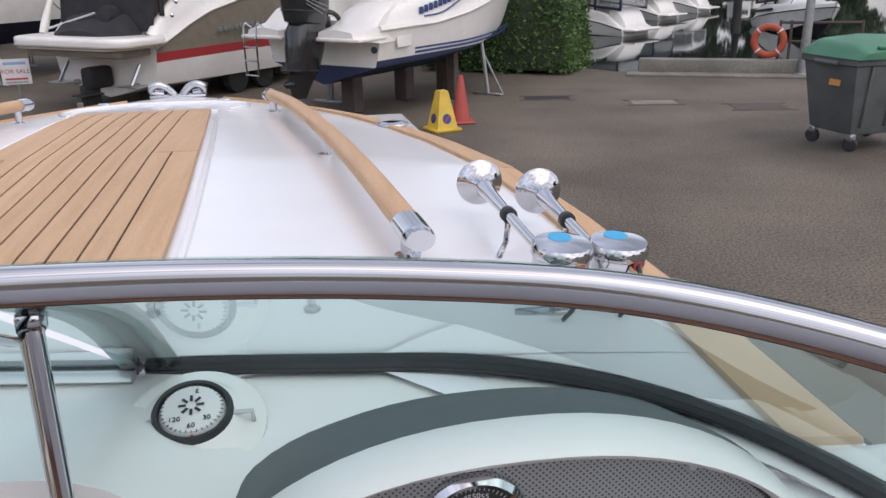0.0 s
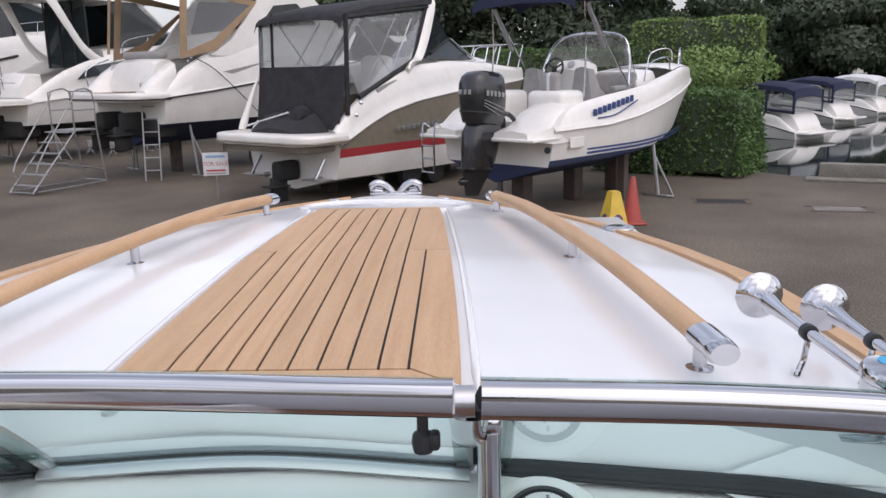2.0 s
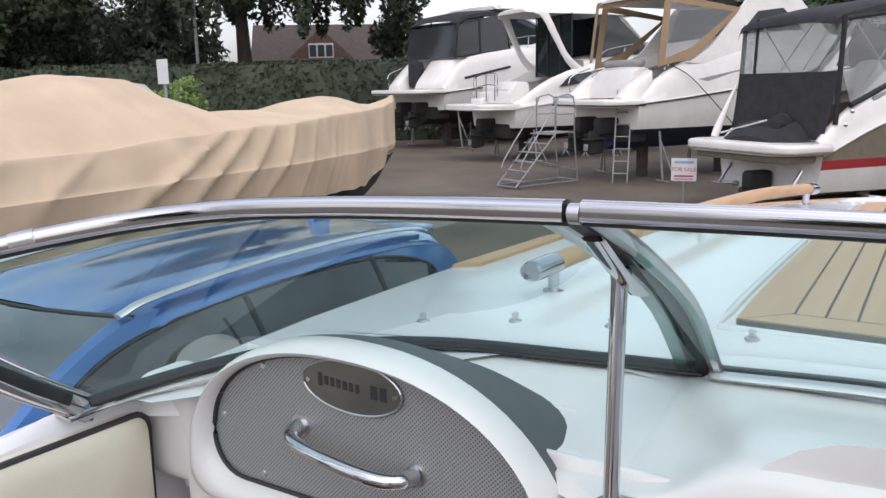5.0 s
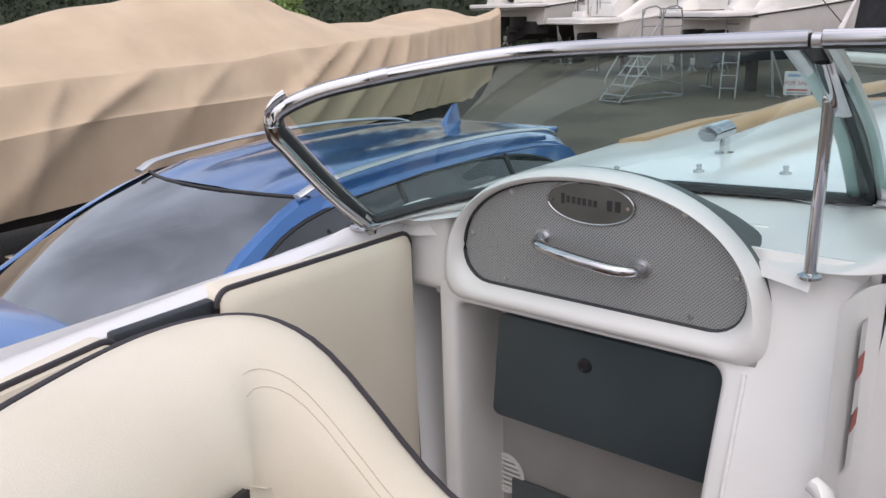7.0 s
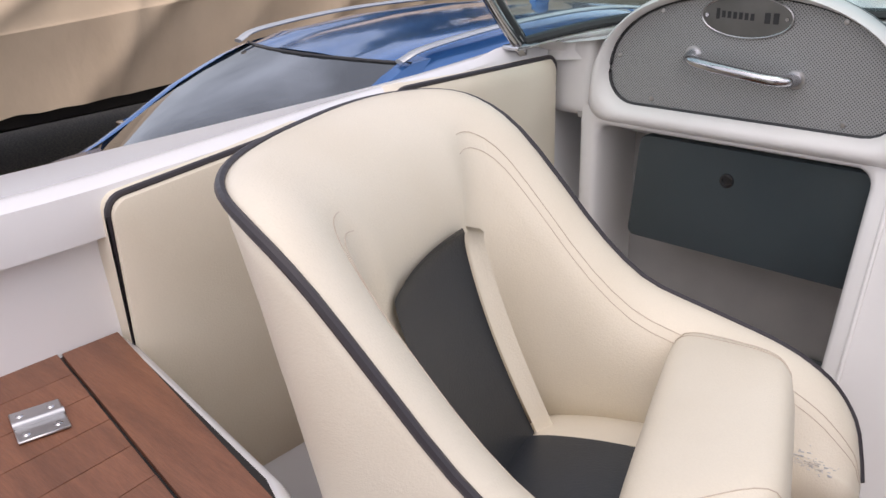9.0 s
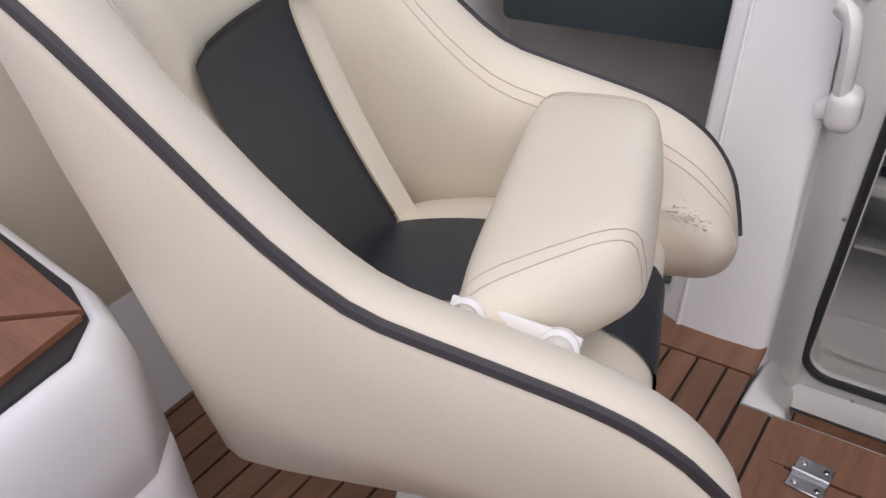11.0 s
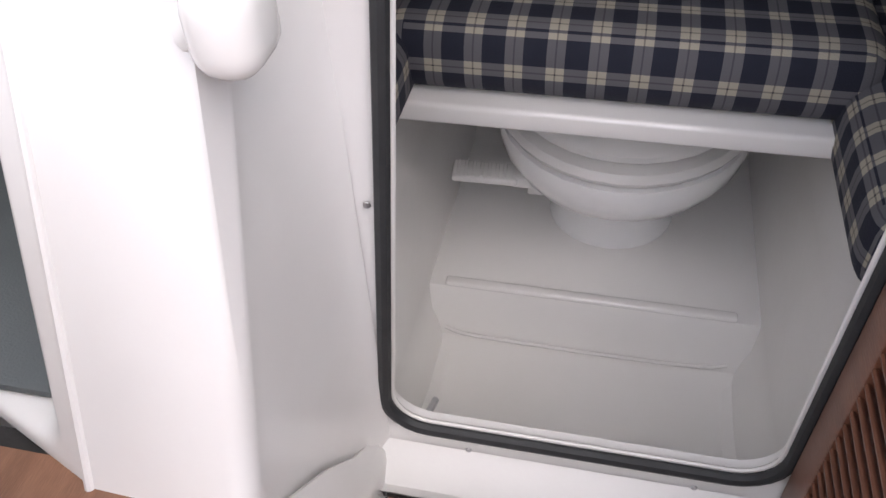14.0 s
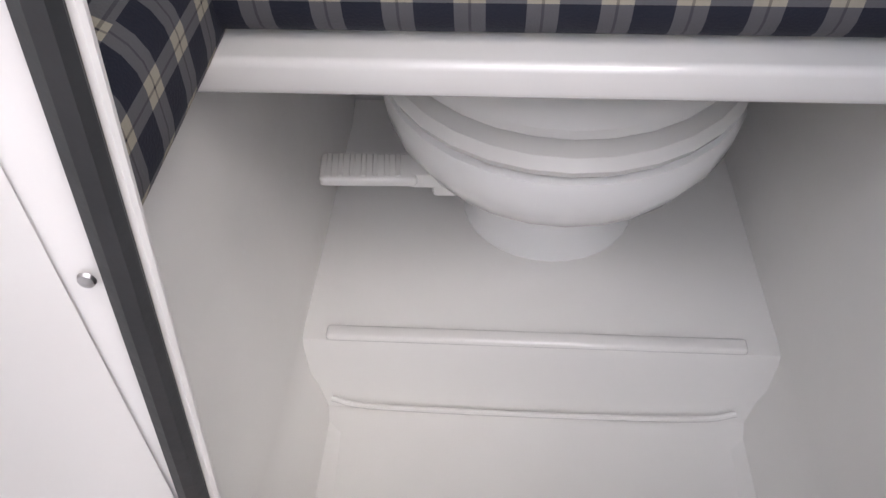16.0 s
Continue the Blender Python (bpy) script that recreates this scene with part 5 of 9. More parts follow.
for sgn in (-1, 1):
    part("knob", moved(add(tube([(sgn * 0.056, -0.008, 0.030), (sgn * 0.080, -0.010, 0.032), (sgn * 0.080, -0.012, 0.012)], 0.0035, 8)), CM), STEEL, comp)
    part("screw", lathe([(0.005, 0), (0.004, 0.003), (0, 0.003)], 10, CM @ Matrix.Translation((sgn * 0.055, -0.090, 0.011))), STEEL, comp)

gau = thing("speed_gauge", "round black speed gauge with a chrome bezel on the helm panel", "gauge")
GM = axes((0.757, 0.834, 0.998), (1, 0, 0), (0, 0, 1), (0, -1, 0))
part("bezel", lathe([(0.058, 0), (0.058, 0.008), (0.052, 0.014), (0.047, 0.012), (0.046, 0.004)], 36, GM), CHROME, gau)
part("dial", lathe([(0.046, 0.0), (0.046, 0.005), (0, 0.005)], 36, GM), RUBBER, gau)
gm = []
for k in range(41):
    a = radians(225 - 270 * k / 40)
    gm.append(moved(rbox((0.042, 0, 0.0055), (0.006 if k % 5 == 0 else 0.004, 0.0009, 0.0006), 0.0002, 1), Matrix.Rotation(a, 4, "Z")))
part("dial_print", moved(add(*gm), GM), SIGN_WHITE, gau)
for k, tx in enumerate(("10", "20", "30", "40", "45", "50", "55", "60")):
    a = radians((215, 180, 145, 118, 104, 88, 72, 40)[k])
    words("numeral", tx, 0.009, GM @ Matrix.Translation((0.033 * math.cos(a), 0.033 * math.sin(a), 0.0056)), SIGN_WHITE, gau, 0.0002)


# ---- cabin seen through the opening ----
cabin = thing("cabin_moulding", "off-white moulded toilet compartment of the cabin", "cabin moulding", kind="structure")


def tartan():
    m, n, l, p = node_mat("tartan_cloth")
    p.inputs["Roughness"].default_value = 0.9
    tc = n.new("ShaderNodeTexCoord")
    sp = n.new("ShaderNodeSeparateXYZ")
    l.new(tc.outputs["UV"], sp.inputs[0])

    def stripe(src, lo, hi):
        f = n.new("ShaderNodeMath")
        f.operation = "FRACT"
        l.new(src, f.inputs[0])
        a = n.new("ShaderNodeMath")
        a.operation = "GREATER_THAN"
        a.inputs[1].default_value = lo
        l.new(f.outputs[0], a.inputs[0])
        b = n.new("ShaderNodeMath")
        b.operation = "LESS_THAN"
        b.inputs[1].default_value = hi
        l.new(f.outputs[0], b.inputs[0])
        c = n.new("ShaderNodeMath")
        c.operation = "MULTIPLY"
        l.new(a.outputs[0], c.inputs[0])
        l.new(b.outputs[0], c.inputs[1])
        return c.outputs[0]

    def mean(a, b):
        c = n.new("ShaderNodeMath")
        c.operation = "ADD"
        l.new(a, c.inputs[0])
        l.new(b, c.inputs[1])
        d = n.new("ShaderNodeMath")
        d.operation = "MULTIPLY"
        d.inputs[1].default_value = 0.5
        l.new(c.outputs[0], d.inputs[0])
        return d.outputs[0]

    cream = mean(stripe(sp.outputs["X"], 0.0, 0.44), stripe(sp.outputs["Y"], 0.0, 0.36))
    thin = mean(stripe(sp.outputs["X"], 0.20, 0.24), stripe(sp.outputs["Y"], 0.15, 0.19))
    ramp = n.new("ShaderNodeValToRGB")
    el = ramp.color_ramp.elements
    el[0].position, el[0].color = 0.0, (0.014, 0.017, 0.03, 1)
    el[1].position, el[1].color = 1.0, (0.38, 0.35, 0.28, 1)
    e = el.new(0.5)
    e.color = (0.115, 0.115, 0.125, 1)
    l.new(cream, ramp.inputs[0])
    mix = n.new("ShaderNodeMix")
    mix.data_type = "RGBA"
    mix.inputs["B"].default_value = (0.02, 0.02, 0.03, 1)
    l.new(ramp.outputs[0], mix.inputs["A"])
    l.new(thin, mix.inputs["Factor"])
    nz = n.new("ShaderNodeTexNoise")
    nz.inputs["Scale"].default_value = 400
    l.new(tc.outputs["Object"], nz.inputs["Vector"])
    bp = n.new("ShaderNodeBump")
    bp.inputs["Strength"].default_value = 0.4
    bp.inputs["Distance"].default_value = 0.002
    l.new(nz.outputs["Fac"], bp.inputs["Height"])
    l.new(bp.outputs[0], p.inputs["Normal"])
    l.new(mix.outputs["Result"], p.inputs["Base Color"])
    return m


TARTAN = tartan()


def cloth_uv(ob, repeat=0.058, axis=None):
    """Lays the weave on by the face directions, in metres."""
    me = ob.data
    uv = me.uv_layers.new(name="weave")
    for poly in me.polygons:
        nx, ny, nz = (abs(c) for c in poly.normal)
        for li in poly.loop_indices:
            v = me.vertices[me.loops[li].vertex_index].co
            if nz > max(nx, ny):
                a, b = v.x, v.y
            elif ny >= nx:
                a, b = v.x, v.z
            else:
                a, b = v.y, v.z
            uv.data[li].uv = (a / repeat, b / repeat)


# floor, raised step, walls
LX, RX = -0.205, 0.405
part("lower_floor", grid([[(x, 0.868, -0.50), (x, 0.90, -0.528), (x, 1.0, -0.532), (x, 1.20, -0.530), (x, 1.235, -0.518), (x, 1.25, -0.49), (x, 1.262, -0.425), (x, 1.268, -0.413), (x, 1.285, -0.41), (x, 1.5, -0.412), (x, 1.75, -0.412), (x, 1.8, -0.40)] for x in (-0.30, -0.22, -0.1, 0.1, 0.3, 0.42, 0.5)]), GEL_CABIN, cabin, "moulded floor with a raised step")
part("step_moulding", tube(smooth_path([(-0.175, 1.229, -0.490), (-0.12, 1.225, -0.500), (0.10, 1.224, -0.503), (0.31, 1.225, -0.500), (0.365, 1.229, -0.490)], 5), 0.004, 8), GEL_CABIN, cabin)
part("step_ridge", rbox((0.095, 1.278, -0.409), (0.55, 0.022, 0.012), 0.005, 3), GEL_CABIN, cabin)


def cabin_wall(sgn):
    rows = []
    for y in (0.872, 0.93, 1.0, 1.1, 1.2, 1.3, 1.5, 1.8):
        x0 = LX if sgn < 0 else RX
        narrow = 0.03 * max(0.0, (1.05 - y) / 0.18) * sgn
        pts = [(-0.06, -0.535), (-0.025, -0.525), (0.0, -0.47), (0.008, -0.40), (0.03, -0.15), (0.05, -0.03), (0.075, 0.005), (0.13, 0.015), (0.40, 0.018)]
        rows.append([(x0 + sgn * d + narrow, y, z) for d, z in pts])
    part("side_wall", grid(rows, flip=(sgn < 0)), GEL_CABIN, cabin)


cabin_wall(-1)
cabin_wall(1)
part("back_wall", rbox((0.1, 1.82, -0.2), (1.2, 0.02, 0.8), 0.004), GEL_CABIN, cabin)
part("berth_shelf", rbox((0.10, 1.51, 0.052), (0.66, 0.66, 0.036), 0.008, 3), GEL_CABIN, cabin, "white shelf edge under the berth")
part("cabin_shell", [[(-1.1, 0.9, 0.96), (1.15, 0.9, 0.96), (1.0, 3.6, 0.93), (-0.95, 3.6, 0.93), (-1.1, 0.9, -0.6), (1.15, 0.9, -0.6), (1.0, 3.6, -0.6), (-0.95, 3.6, -0.6)], [[0, 1, 2, 3], [1, 5, 6, 2], [2, 6, 7, 3], [3, 7, 4, 0]]], GEL_CABIN, cabin, smooth=0)
part("cabin_front", add(rbox((-0.80, 1.045, 0.2), (0.74, 0.012, 1.55), 0.003), rbox((-0.315, 0.89, 0.2), (0.25, 0.012, 1.55), 0.003), rbox((0.78, 0.89, 0.2), (0.78, 0.012, 1.55), 0.003)), GEL_CABIN, cabin)


def berth(name, c, s, lab):
    t = thing(name, lab, "cushion", group="berth cushions")
    ob = part("cover", rbox(c, s, 0.045, 5), TARTAN, t, smooth=60)
    cloth_uv(ob)
    y = c[1] - s[1] / 2
    return t


berth("berth_cushion", (0.10, 1.615, 0.130), (0.70, 0.84, 0.118), "navy and cream tartan berth cushion on a white shelf")
berth("berth_cushion", (-0.31, 1.30, 0.112), (0.23, 0.74, 0.13), "navy and cream tartan side berth cushion")
berth("berth_cushion", (0.675, 1.30, 0.08), (0.56, 0.74, 0.14), "navy and cream tartan side berth cushion")

# toilet
wc = thing("toilet", "white marine toilet with closed seat and flush pedal", "toilet", (0.12, 1.53, -0.412))
wc.scale = (1.1, 1.08, 1.05)


def bowl_ring(z, rx, ry, dy=0.0, n=32):
    return [(rx * math.cos(a), dy + ry * math.sin(a) * (1.0 if math.sin(a) < 0 else 0.85), z) for a in (2 * math.pi * k / n for k in range(n))]


part("foot", grid([bowl_ring(z, rx, ry, dy) for z, rx, ry, dy in ((0.0, 0.117, 0.118, 0.02), (0.006, 0.117, 0.118, 0.02), (0.012, 0.112, 0.113, 0.02), (0.10, 0.105, 0.105, 0.02), (0.16, 0.12, 0.13, 0.02))], close_v=True, cap=True), CERAMIC, wc)
part("bowl", grid([bowl_ring(z, rx, ry) for z, rx, ry in ((0.10, 0.10, 0.10), (0.14, 0.15, 0.17), (0.18, 0.19, 0.215), (0.215, 0.21, 0.235), (0.245, 0.215, 0.24), (0.260, 0.212, 0.237), (0.264, 0.19, 0.215))], close_v=True, cap=True), CERAMIC, wc)
part("seat", grid([bowl_ring(z, rx, ry) for z, rx, ry in ((0.268, 0.19, 0.215), (0.270, 0.211, 0.236), (0.280, 0.216, 0.241), (0.294, 0.210, 0.235), (0.300, 0.185, 0.21))], close_v=True, cap=True), WHITE_PLASTIC, wc)
part("lid", grid([bowl_ring(z, rx, ry) for z, rx, ry in ((0.304, 0.17, 0.195), (0.307, 0.198, 0.222), (0.318, 0.198, 0.222), (0.332, 0.188, 0.21), (0.340, 0.16, 0.18), (0.344, 0.10, 0.12))], close_v=True, cap=True), WHITE_PLASTIC, wc)
PM = pose(-0.225, -0.10, 0.158, 0, 4, 6) @ Matrix.Diagonal((0.85, 0.85, 0.8, 1))
ped = part("flush_pedal", moved(add(rbox((0, 0, 0), (0.135, 0.06, 0.018), 0.006, 3), rbox((0.085, 0.0, -0.004), (0.06, 0.045, 0.03), 0.008, 2), rbox((0.115, 0.005, -0.022), (0.05, 0.05, 0.03), 0.006, 2)), PM), WHITE_PLASTIC, wc, "ribbed white plastic flush pedal")
for k in range(7):
    part("rib", moved(rbox((-0.055 + 0.016 * k, 0.0, 0.0095), (0.008, 0.05, 0.004), 0.0015, 1), PM), WHITE_PLASTIC, ped)
part("pedal_link", tube([(-0.12, -0.09, 0.14), (-0.095, -0.08, 0.13)], 0.016, 10), RUBBER, wc)
stk = thing("drain_stick", "grey plastic strip standing in the floor corner", "strip")
part("strip", rbox((-0.168, 1.03, -0.515), (0.012, 0.08, 0.012), 0.003, 1, Matrix.Translation((-0.168, 1.03, -0.515)) @ Matrix.Rotation(radians(25), 4, "X") @ Matrix.Rotation(radians(-18), 4, "Z") @ Matrix.Translation((0.168, -1.03, 0.515))), STEEL, stk)

# louvred mahogany door folded back at the side of the opening
ld = thing("louvre_door", "open mahogany louvre door beside the cabin opening", "door")
DX, Y0, Y1, Z0, Z1 = 0.398, 0.42, 0.852, -0.30, 0.62
part("stile", rbox((DX, Y1 - 0.03, (Z0 + Z1) / 2), (0.024, 0.06, Z1 - Z0), 0.004), MAHOGANY, ld)
part("stile", rbox((DX, Y0 + 0.03, (Z0 + Z1) / 2), (0.024, 0.06, Z1 - Z0), 0.004), MAHOGANY, ld)
part("rail", rbox((DX, (Y0 + Y1) / 2, Z0 + 0.035), (0.023, Y1 - Y0 - 0.12, 0.07), 0.004), MAHOGANY, ld)
part("rail", rbox((DX, (Y0 + Y1) / 2, Z1 - 0.035), (0.023, Y1 - Y0 - 0.12, 0.07), 0.004), MAHOGANY, ld)
slat_geo = rbox((0, 0, 0), (0.034, Y1 - Y0 - 0.12, 0.007), 0.002, 1)
first = None
for k in range(31):
    m = pose(DX, (Y0 + Y1) / 2, Z0 + 0.083 + k * 0.0248, 0, 48, 0)
    if first is None:
        first = part("slat", slat_geo, MAHOGANY, ld, m=m)
    else:
        share("slat", first, m, ld)


# ---- yard, water, far things ----
ground = thing("ground", "worn patchy concrete boatyard ground", "ground", kind="structure")
bank = [(-900, -900), (900, -900), (900, 8), (40, 12), (12.5, 15.6), (8.0, 17.8), (6.9, 19.5), (6.5, 24), (5.5, 60), (0, 900), (-900, 900)]
part("yard", ([Vector((x, y, GROUND)) for x, y in bank] + [Vector((x, y, GROUND - 1.6)) for x, y in bank], [list(range(len(bank)))] + [[i, (i + 1) % len(bank), (i + 1) % len(bank) + len(bank), i + len(bank)] for i in range(len(bank))]), CONCRETE, ground, smooth=0)
water = part("water", ([(-900, -900, GROUND - 0.85), (900, -900, GROUND - 0.85), (900, 900, GROUND - 0.85), (-900, 900, GROUND - 0.85)], [[0, 1, 2, 3]]), WATER)
tagged(water, "still dark river water with boat reflections", "water", kind="structure")


# ---- boats ashore ----
def loft_box(sections):
    """Sections of (y, half bottom, z bottom, half top, z top) with rounded shoulders."""
    rows = []
    for y, hb, zb, ht, zt in sections:
        rows.append([(-hb, y, zb), (-(hb * 0.35 + ht * 0.65), y, zb + (zt - zb) * 0.65), (-ht, y, zt - (zt - zb) * 0.08), (-ht * 0.88, y, zt), (0, y, zt + 0.03), (ht * 0.88, y, zt), (ht, y, zt - (zt - zb) * 0.08), (hb * 0.35 + ht * 0.65, y, zb + (zt - zb) * 0.65), (hb, y, zb)])
    return grid(rows, cap=True)


def quad(t, name, pts, material, label="", shadow=True):
    """A sheet 6 mm thick through four or more points."""
    p = [Vector(q) for q in pts]
    nn = (p[1] - p[0]).cross(p[2] - p[0]).normalized() * 0.006
    n = len(p)
    ob = part(name, ([q for q in p] + [q + nn for q in p], [list(range(n))[::-1], list(range(n, 2 * n))] + [[i, (i + 1) % n, (i + 1) % n + n, i + n] for i in range(n)]), material, t, label, smooth=0)
    ob.visible_shadow = shadow
    return ob


def frame_line(t, name, pts, r, material, closed=False, n=1, label=""):
    return part(name, tube(smooth_path(pts, n, closed) if n > 1 else pts, r, 8, closed=closed), material, t, label)


def at_table(table, y):
    return float(np.interp(y, [q[0] for q in table], [q[1] for q in table]))


def hull_shell(t, L, B, keel, chine, rub, gun, bands, bottom, upper, rake=0.08, deck_from=0.5, n=44, rub_mat=None):
    """A planing hull: bottom, banded topsides up to the rubbing strake, rounded bulwark above it, deck and transom.
    chine, rub and gun are heights by distance from the stern; bands are (name, material, z low, z high)."""
    ys = [L * (k / n) ** 0.92 for k in range(n + 1)]

    def beam(y):
        s = y / L
        return max(0.02, B / 2 * ((0.95 + 0.05 * s / 0.4) if s < 0.4 else math.cos((s - 0.4) / 0.6 * math.pi / 2) ** 0.7))

    def lean(y, f):
        return y + rake * L * max(0.0, y / L - 0.5) ** 2 * 4 * f

    def heights(y):
        zc, zr, zg = at_table(chine, y), at_table(rub, y), at_table(gun, y)
        return zc, max(zr, zc + 0.05), max(zg, zr + 0.05)

    def side_pt(y, z):
        zc, zr, _ = heights(y)
        f = min(1.0, max(0.0, (z - zc) / (zr - zc)))
        bow = max(0.0, y / L - 0.45) / 0.55
        return Vector((beam(y) * (0.90 - 0.22 * bow ** 1.5 + (0.10 + 0.22 * bow ** 1.5) * f ** (0.7 + 0.6 * bow)), lean(y, 0.35 + 0.65 * f), z))

    bot = []
    for y in ys:
        zc = heights(y)[0]
        zk = keel + (zc - keel) * max(0.0, y / L - 0.45) ** 2 * 3.0
        h = [Vector((0, lean(y, 0.25), min(zk, zc - 0.02))), side_pt(y, zc) * 0.5 + Vector((0, lean(y, 0.25) * 0.5, min(zk, zc - 0.02) * 0.5)), side_pt(y, zc)]
        bot.append([Vector((-p.x, p.y, p.z)) for p in reversed(h)] + h[1:])
    part("bottom", grid(bot, flip=True), bottom, t, "painted underwater hull")
    part("transom_bottom", ([p for p in bot[0]], [list(range(len(bot[0])))]), bottom, t, smooth=0)
    for s in (-1, 1):
        for nm, mt, lo, hi in bands:
            rows = []
            for y in ys:
                zc, zr, _ = heights(y)
                a = zc if lo is None else min(max(zc, lo), zr)
                b = zr if hi is None else min(max(zc, hi), zr)
                rows.append([Vector((s * p.x, p.y, p.z)) for p in (side_pt(y, a + (b - a) * q / 4) for q in range(5))])
            part(nm, grid(rows, flip=(s < 0)), mt, t)
        up = []
        for y in ys:
            _, zr, zg = heights(y)
            b, h = beam(y), zg - zr
            yy = lean(y, 1.0)
            up.append([Vector((s * q * b, yy, z)) for q, z in ((1.0, zr), (1.012, zr + 0.02), (1.012, zr + 0.07), (0.995, zr + 0.09), (0.985, zr + 0.4 * h), (0.955, zr + 0.75 * h), (0.92, zr + 0.95 * h), (0.885, zg), (0.84, zg - 0.01), (0.82, zg - 0.06), (0.815, zg - min(0.4, h * 0.8)))])
        part("bulwark", grid(up, flip=(s < 0)), upper, t, smooth=50)
        part("rubbing_strake", tube([(s * beam(y) * 1.014, lean(y, 1.0), heights(y)[1] + 0.03) for y in ys], 0.022, 6), rub_mat or upper, t)
    rows = []
    for y in ys:
        if y >= deck_from * L:
            zg, b = heights(y)[2], beam(y)
            rows.append([Vector((q * b, lean(y, 1.0), zg - 0.02 + 0.10 * (1 - q * q))) for q in (-0.85, -0.5, 0, 0.5, 0.85)])
    part("foredeck", grid(rows), upper, t)
    zc, zr, _ = heights(0)
    half = [side_pt(0, zc + (zr - zc) * q / 3) for q in range(4)] + [Vector((beam(0) * 0.9, 0, zr + 0.12))]
    ring = [Vector((-p.x, p.y, p.z)) for p in reversed(half)] + half
    part("transom", (ring, [list(range(len(ring)))]), bands[-1][1] if bands[-1][1] != KHAKI else upper, t, smooth=0)
    part("cockpit_sole", rbox((0, min(deck_from, 0.5) * L / 2 + 0.1, zr + 0.12), (B * 0.80, min(deck_from, 0.5) * L, 0.05), 0.01, 1), upper, t)
    return beam, heights


def platform(t, hb, y0, y1, z0, z1, material, edge):
    """A swim platform with round aft corners and a dark lower edge."""
    pts = []
    for k in range(9):
        a = math.pi / 2 * k / 8
        pts.append((hb - 0.45 + 0.45 * math.cos(a), y0 + 0.4 - 0.4 * math.sin(a)))
    out = [(hb * 1.01, y1)] + pts + [(-x, y) for x, y in reversed(pts)] + [(-hb * 1.01, y1)]
    mid = Vector((0, (y0 + y1) / 2))
    rows = []
    for f, z in ((0.90, z0), (0.965, z0 + 0.01), (0.99, z0 + 0.05), (1.0, z1 - 0.06), (0.985, z1 - 0.015), (0.95, z1)):
        rows.append([((Vector(p) - mid) * f + mid).to_3d() + Vector((0, 0, z)) for p in out])
    part("swim_platform", grid(rows, close_v=True, cap=True), material, t, "white swim platform", smooth=50)
    part("platform_edge", tube([((Vector(p) - mid) * 1.0 + mid).to_3d() + Vector((0, 0, z0 + 0.055)) for p in out], 0.022, 6, closed=True), edge, t)


def curtain(t, name, corners, material, border, width, pane, label=""):
    """A canvas panel with a clear window let into it; corners run round a four-sided panel."""
    c = [Vector(q) for q in corners]
    m = sum(c, Vector()) / 4
    inner = [q + (m - q).normalized() * min(width * 1.5, (m - q).length * 0.6) for q in c]
    nn = (c[1] - c[0]).cross(c[2] - c[0]).normalized() * 0.012
    vs = c + inner + [q + nn for q in c] + [q + nn for q in inner]
    fs = []
    for i in range(4):
        j = (i + 1) % 4
        fs += [[i, j, j + 4, i + 4], [i + 8, i + 12, j + 12, j + 8], [i, i + 8, j + 8, j], [i + 4, j + 4, j + 12, i + 12]]
    part(name, (vs, fs), border, t, label, smooth=0)
    ob = part("clear_pane", ([q + nn * 0.5 for q in inner], [[0, 1, 2, 3]]), pane, t, "clear sheet pane", smooth=0)
    ob.visible_shadow = False


def cradle(t, ground, keel, L, B, posts):
    """Timber blocks under the keel and steel props at the chines."""
    for y in (L * 0.12, L * 0.38, L * 0.62):
        part("keel_block", rbox((0, y, (ground + keel) / 2 + 0.05), (0.26, 0.26, keel - ground + 0.1), 0.02, 1), ROOF_TILE, t)
    for x, y, z in posts:
        part("prop", tube([(x, y, ground), (x * 0.86, y, z)], 0.035, 8), GALV, t)
        part("prop", tube([(x * 1.12, y + 0.28, ground), (x * 0.88, y, z - 0.2)], 0.022, 6), GALV, t)
        part("prop_foot", rbox((x, y, ground + 0.02), (0.6, 0.08, 0.04), 0.01, 1), GALV, t)


def stern_drive(t, x, z, s=1.0):
    part("stern_drive", add(rbox((x, -0.30, z), (0.30 * s, 0.6 * s, 0.42 * s), 0.08, 3), rbox((x, -0.55 * s, z - 0.38 * s), (0.14 * s, 0.42 * s, 0.55 * s), 0.05, 2), rbox((x, -0.62 * s, z - 0.30 * s), (0.36 * s, 0.5 * s, 0.03), 0.01, 1), lathe([(0.0, -0.22), (0.06, -0.18), (0.075, 0.05), (0.03, 0.2), (0.0, 0.24)], 12, pose(x, -0.62 * s, z - 0.62 * s, 90))), ANTIFOUL_BLACK, t, "black stern drive")
    for k in range(3):
        a = 2 * math.pi * k / 3
        part("propeller_blade", rbox((0, 0, 0.12 * s), (0.12 * s, 0.02, 0.16 * s), 0.008, 1, pose(x, -0.84 * s, z - 0.62 * s) @ Matrix.Rotation(a, 4, "Y") @ Matrix.Rotation(0.5, 4, "Z")), STEEL, t)


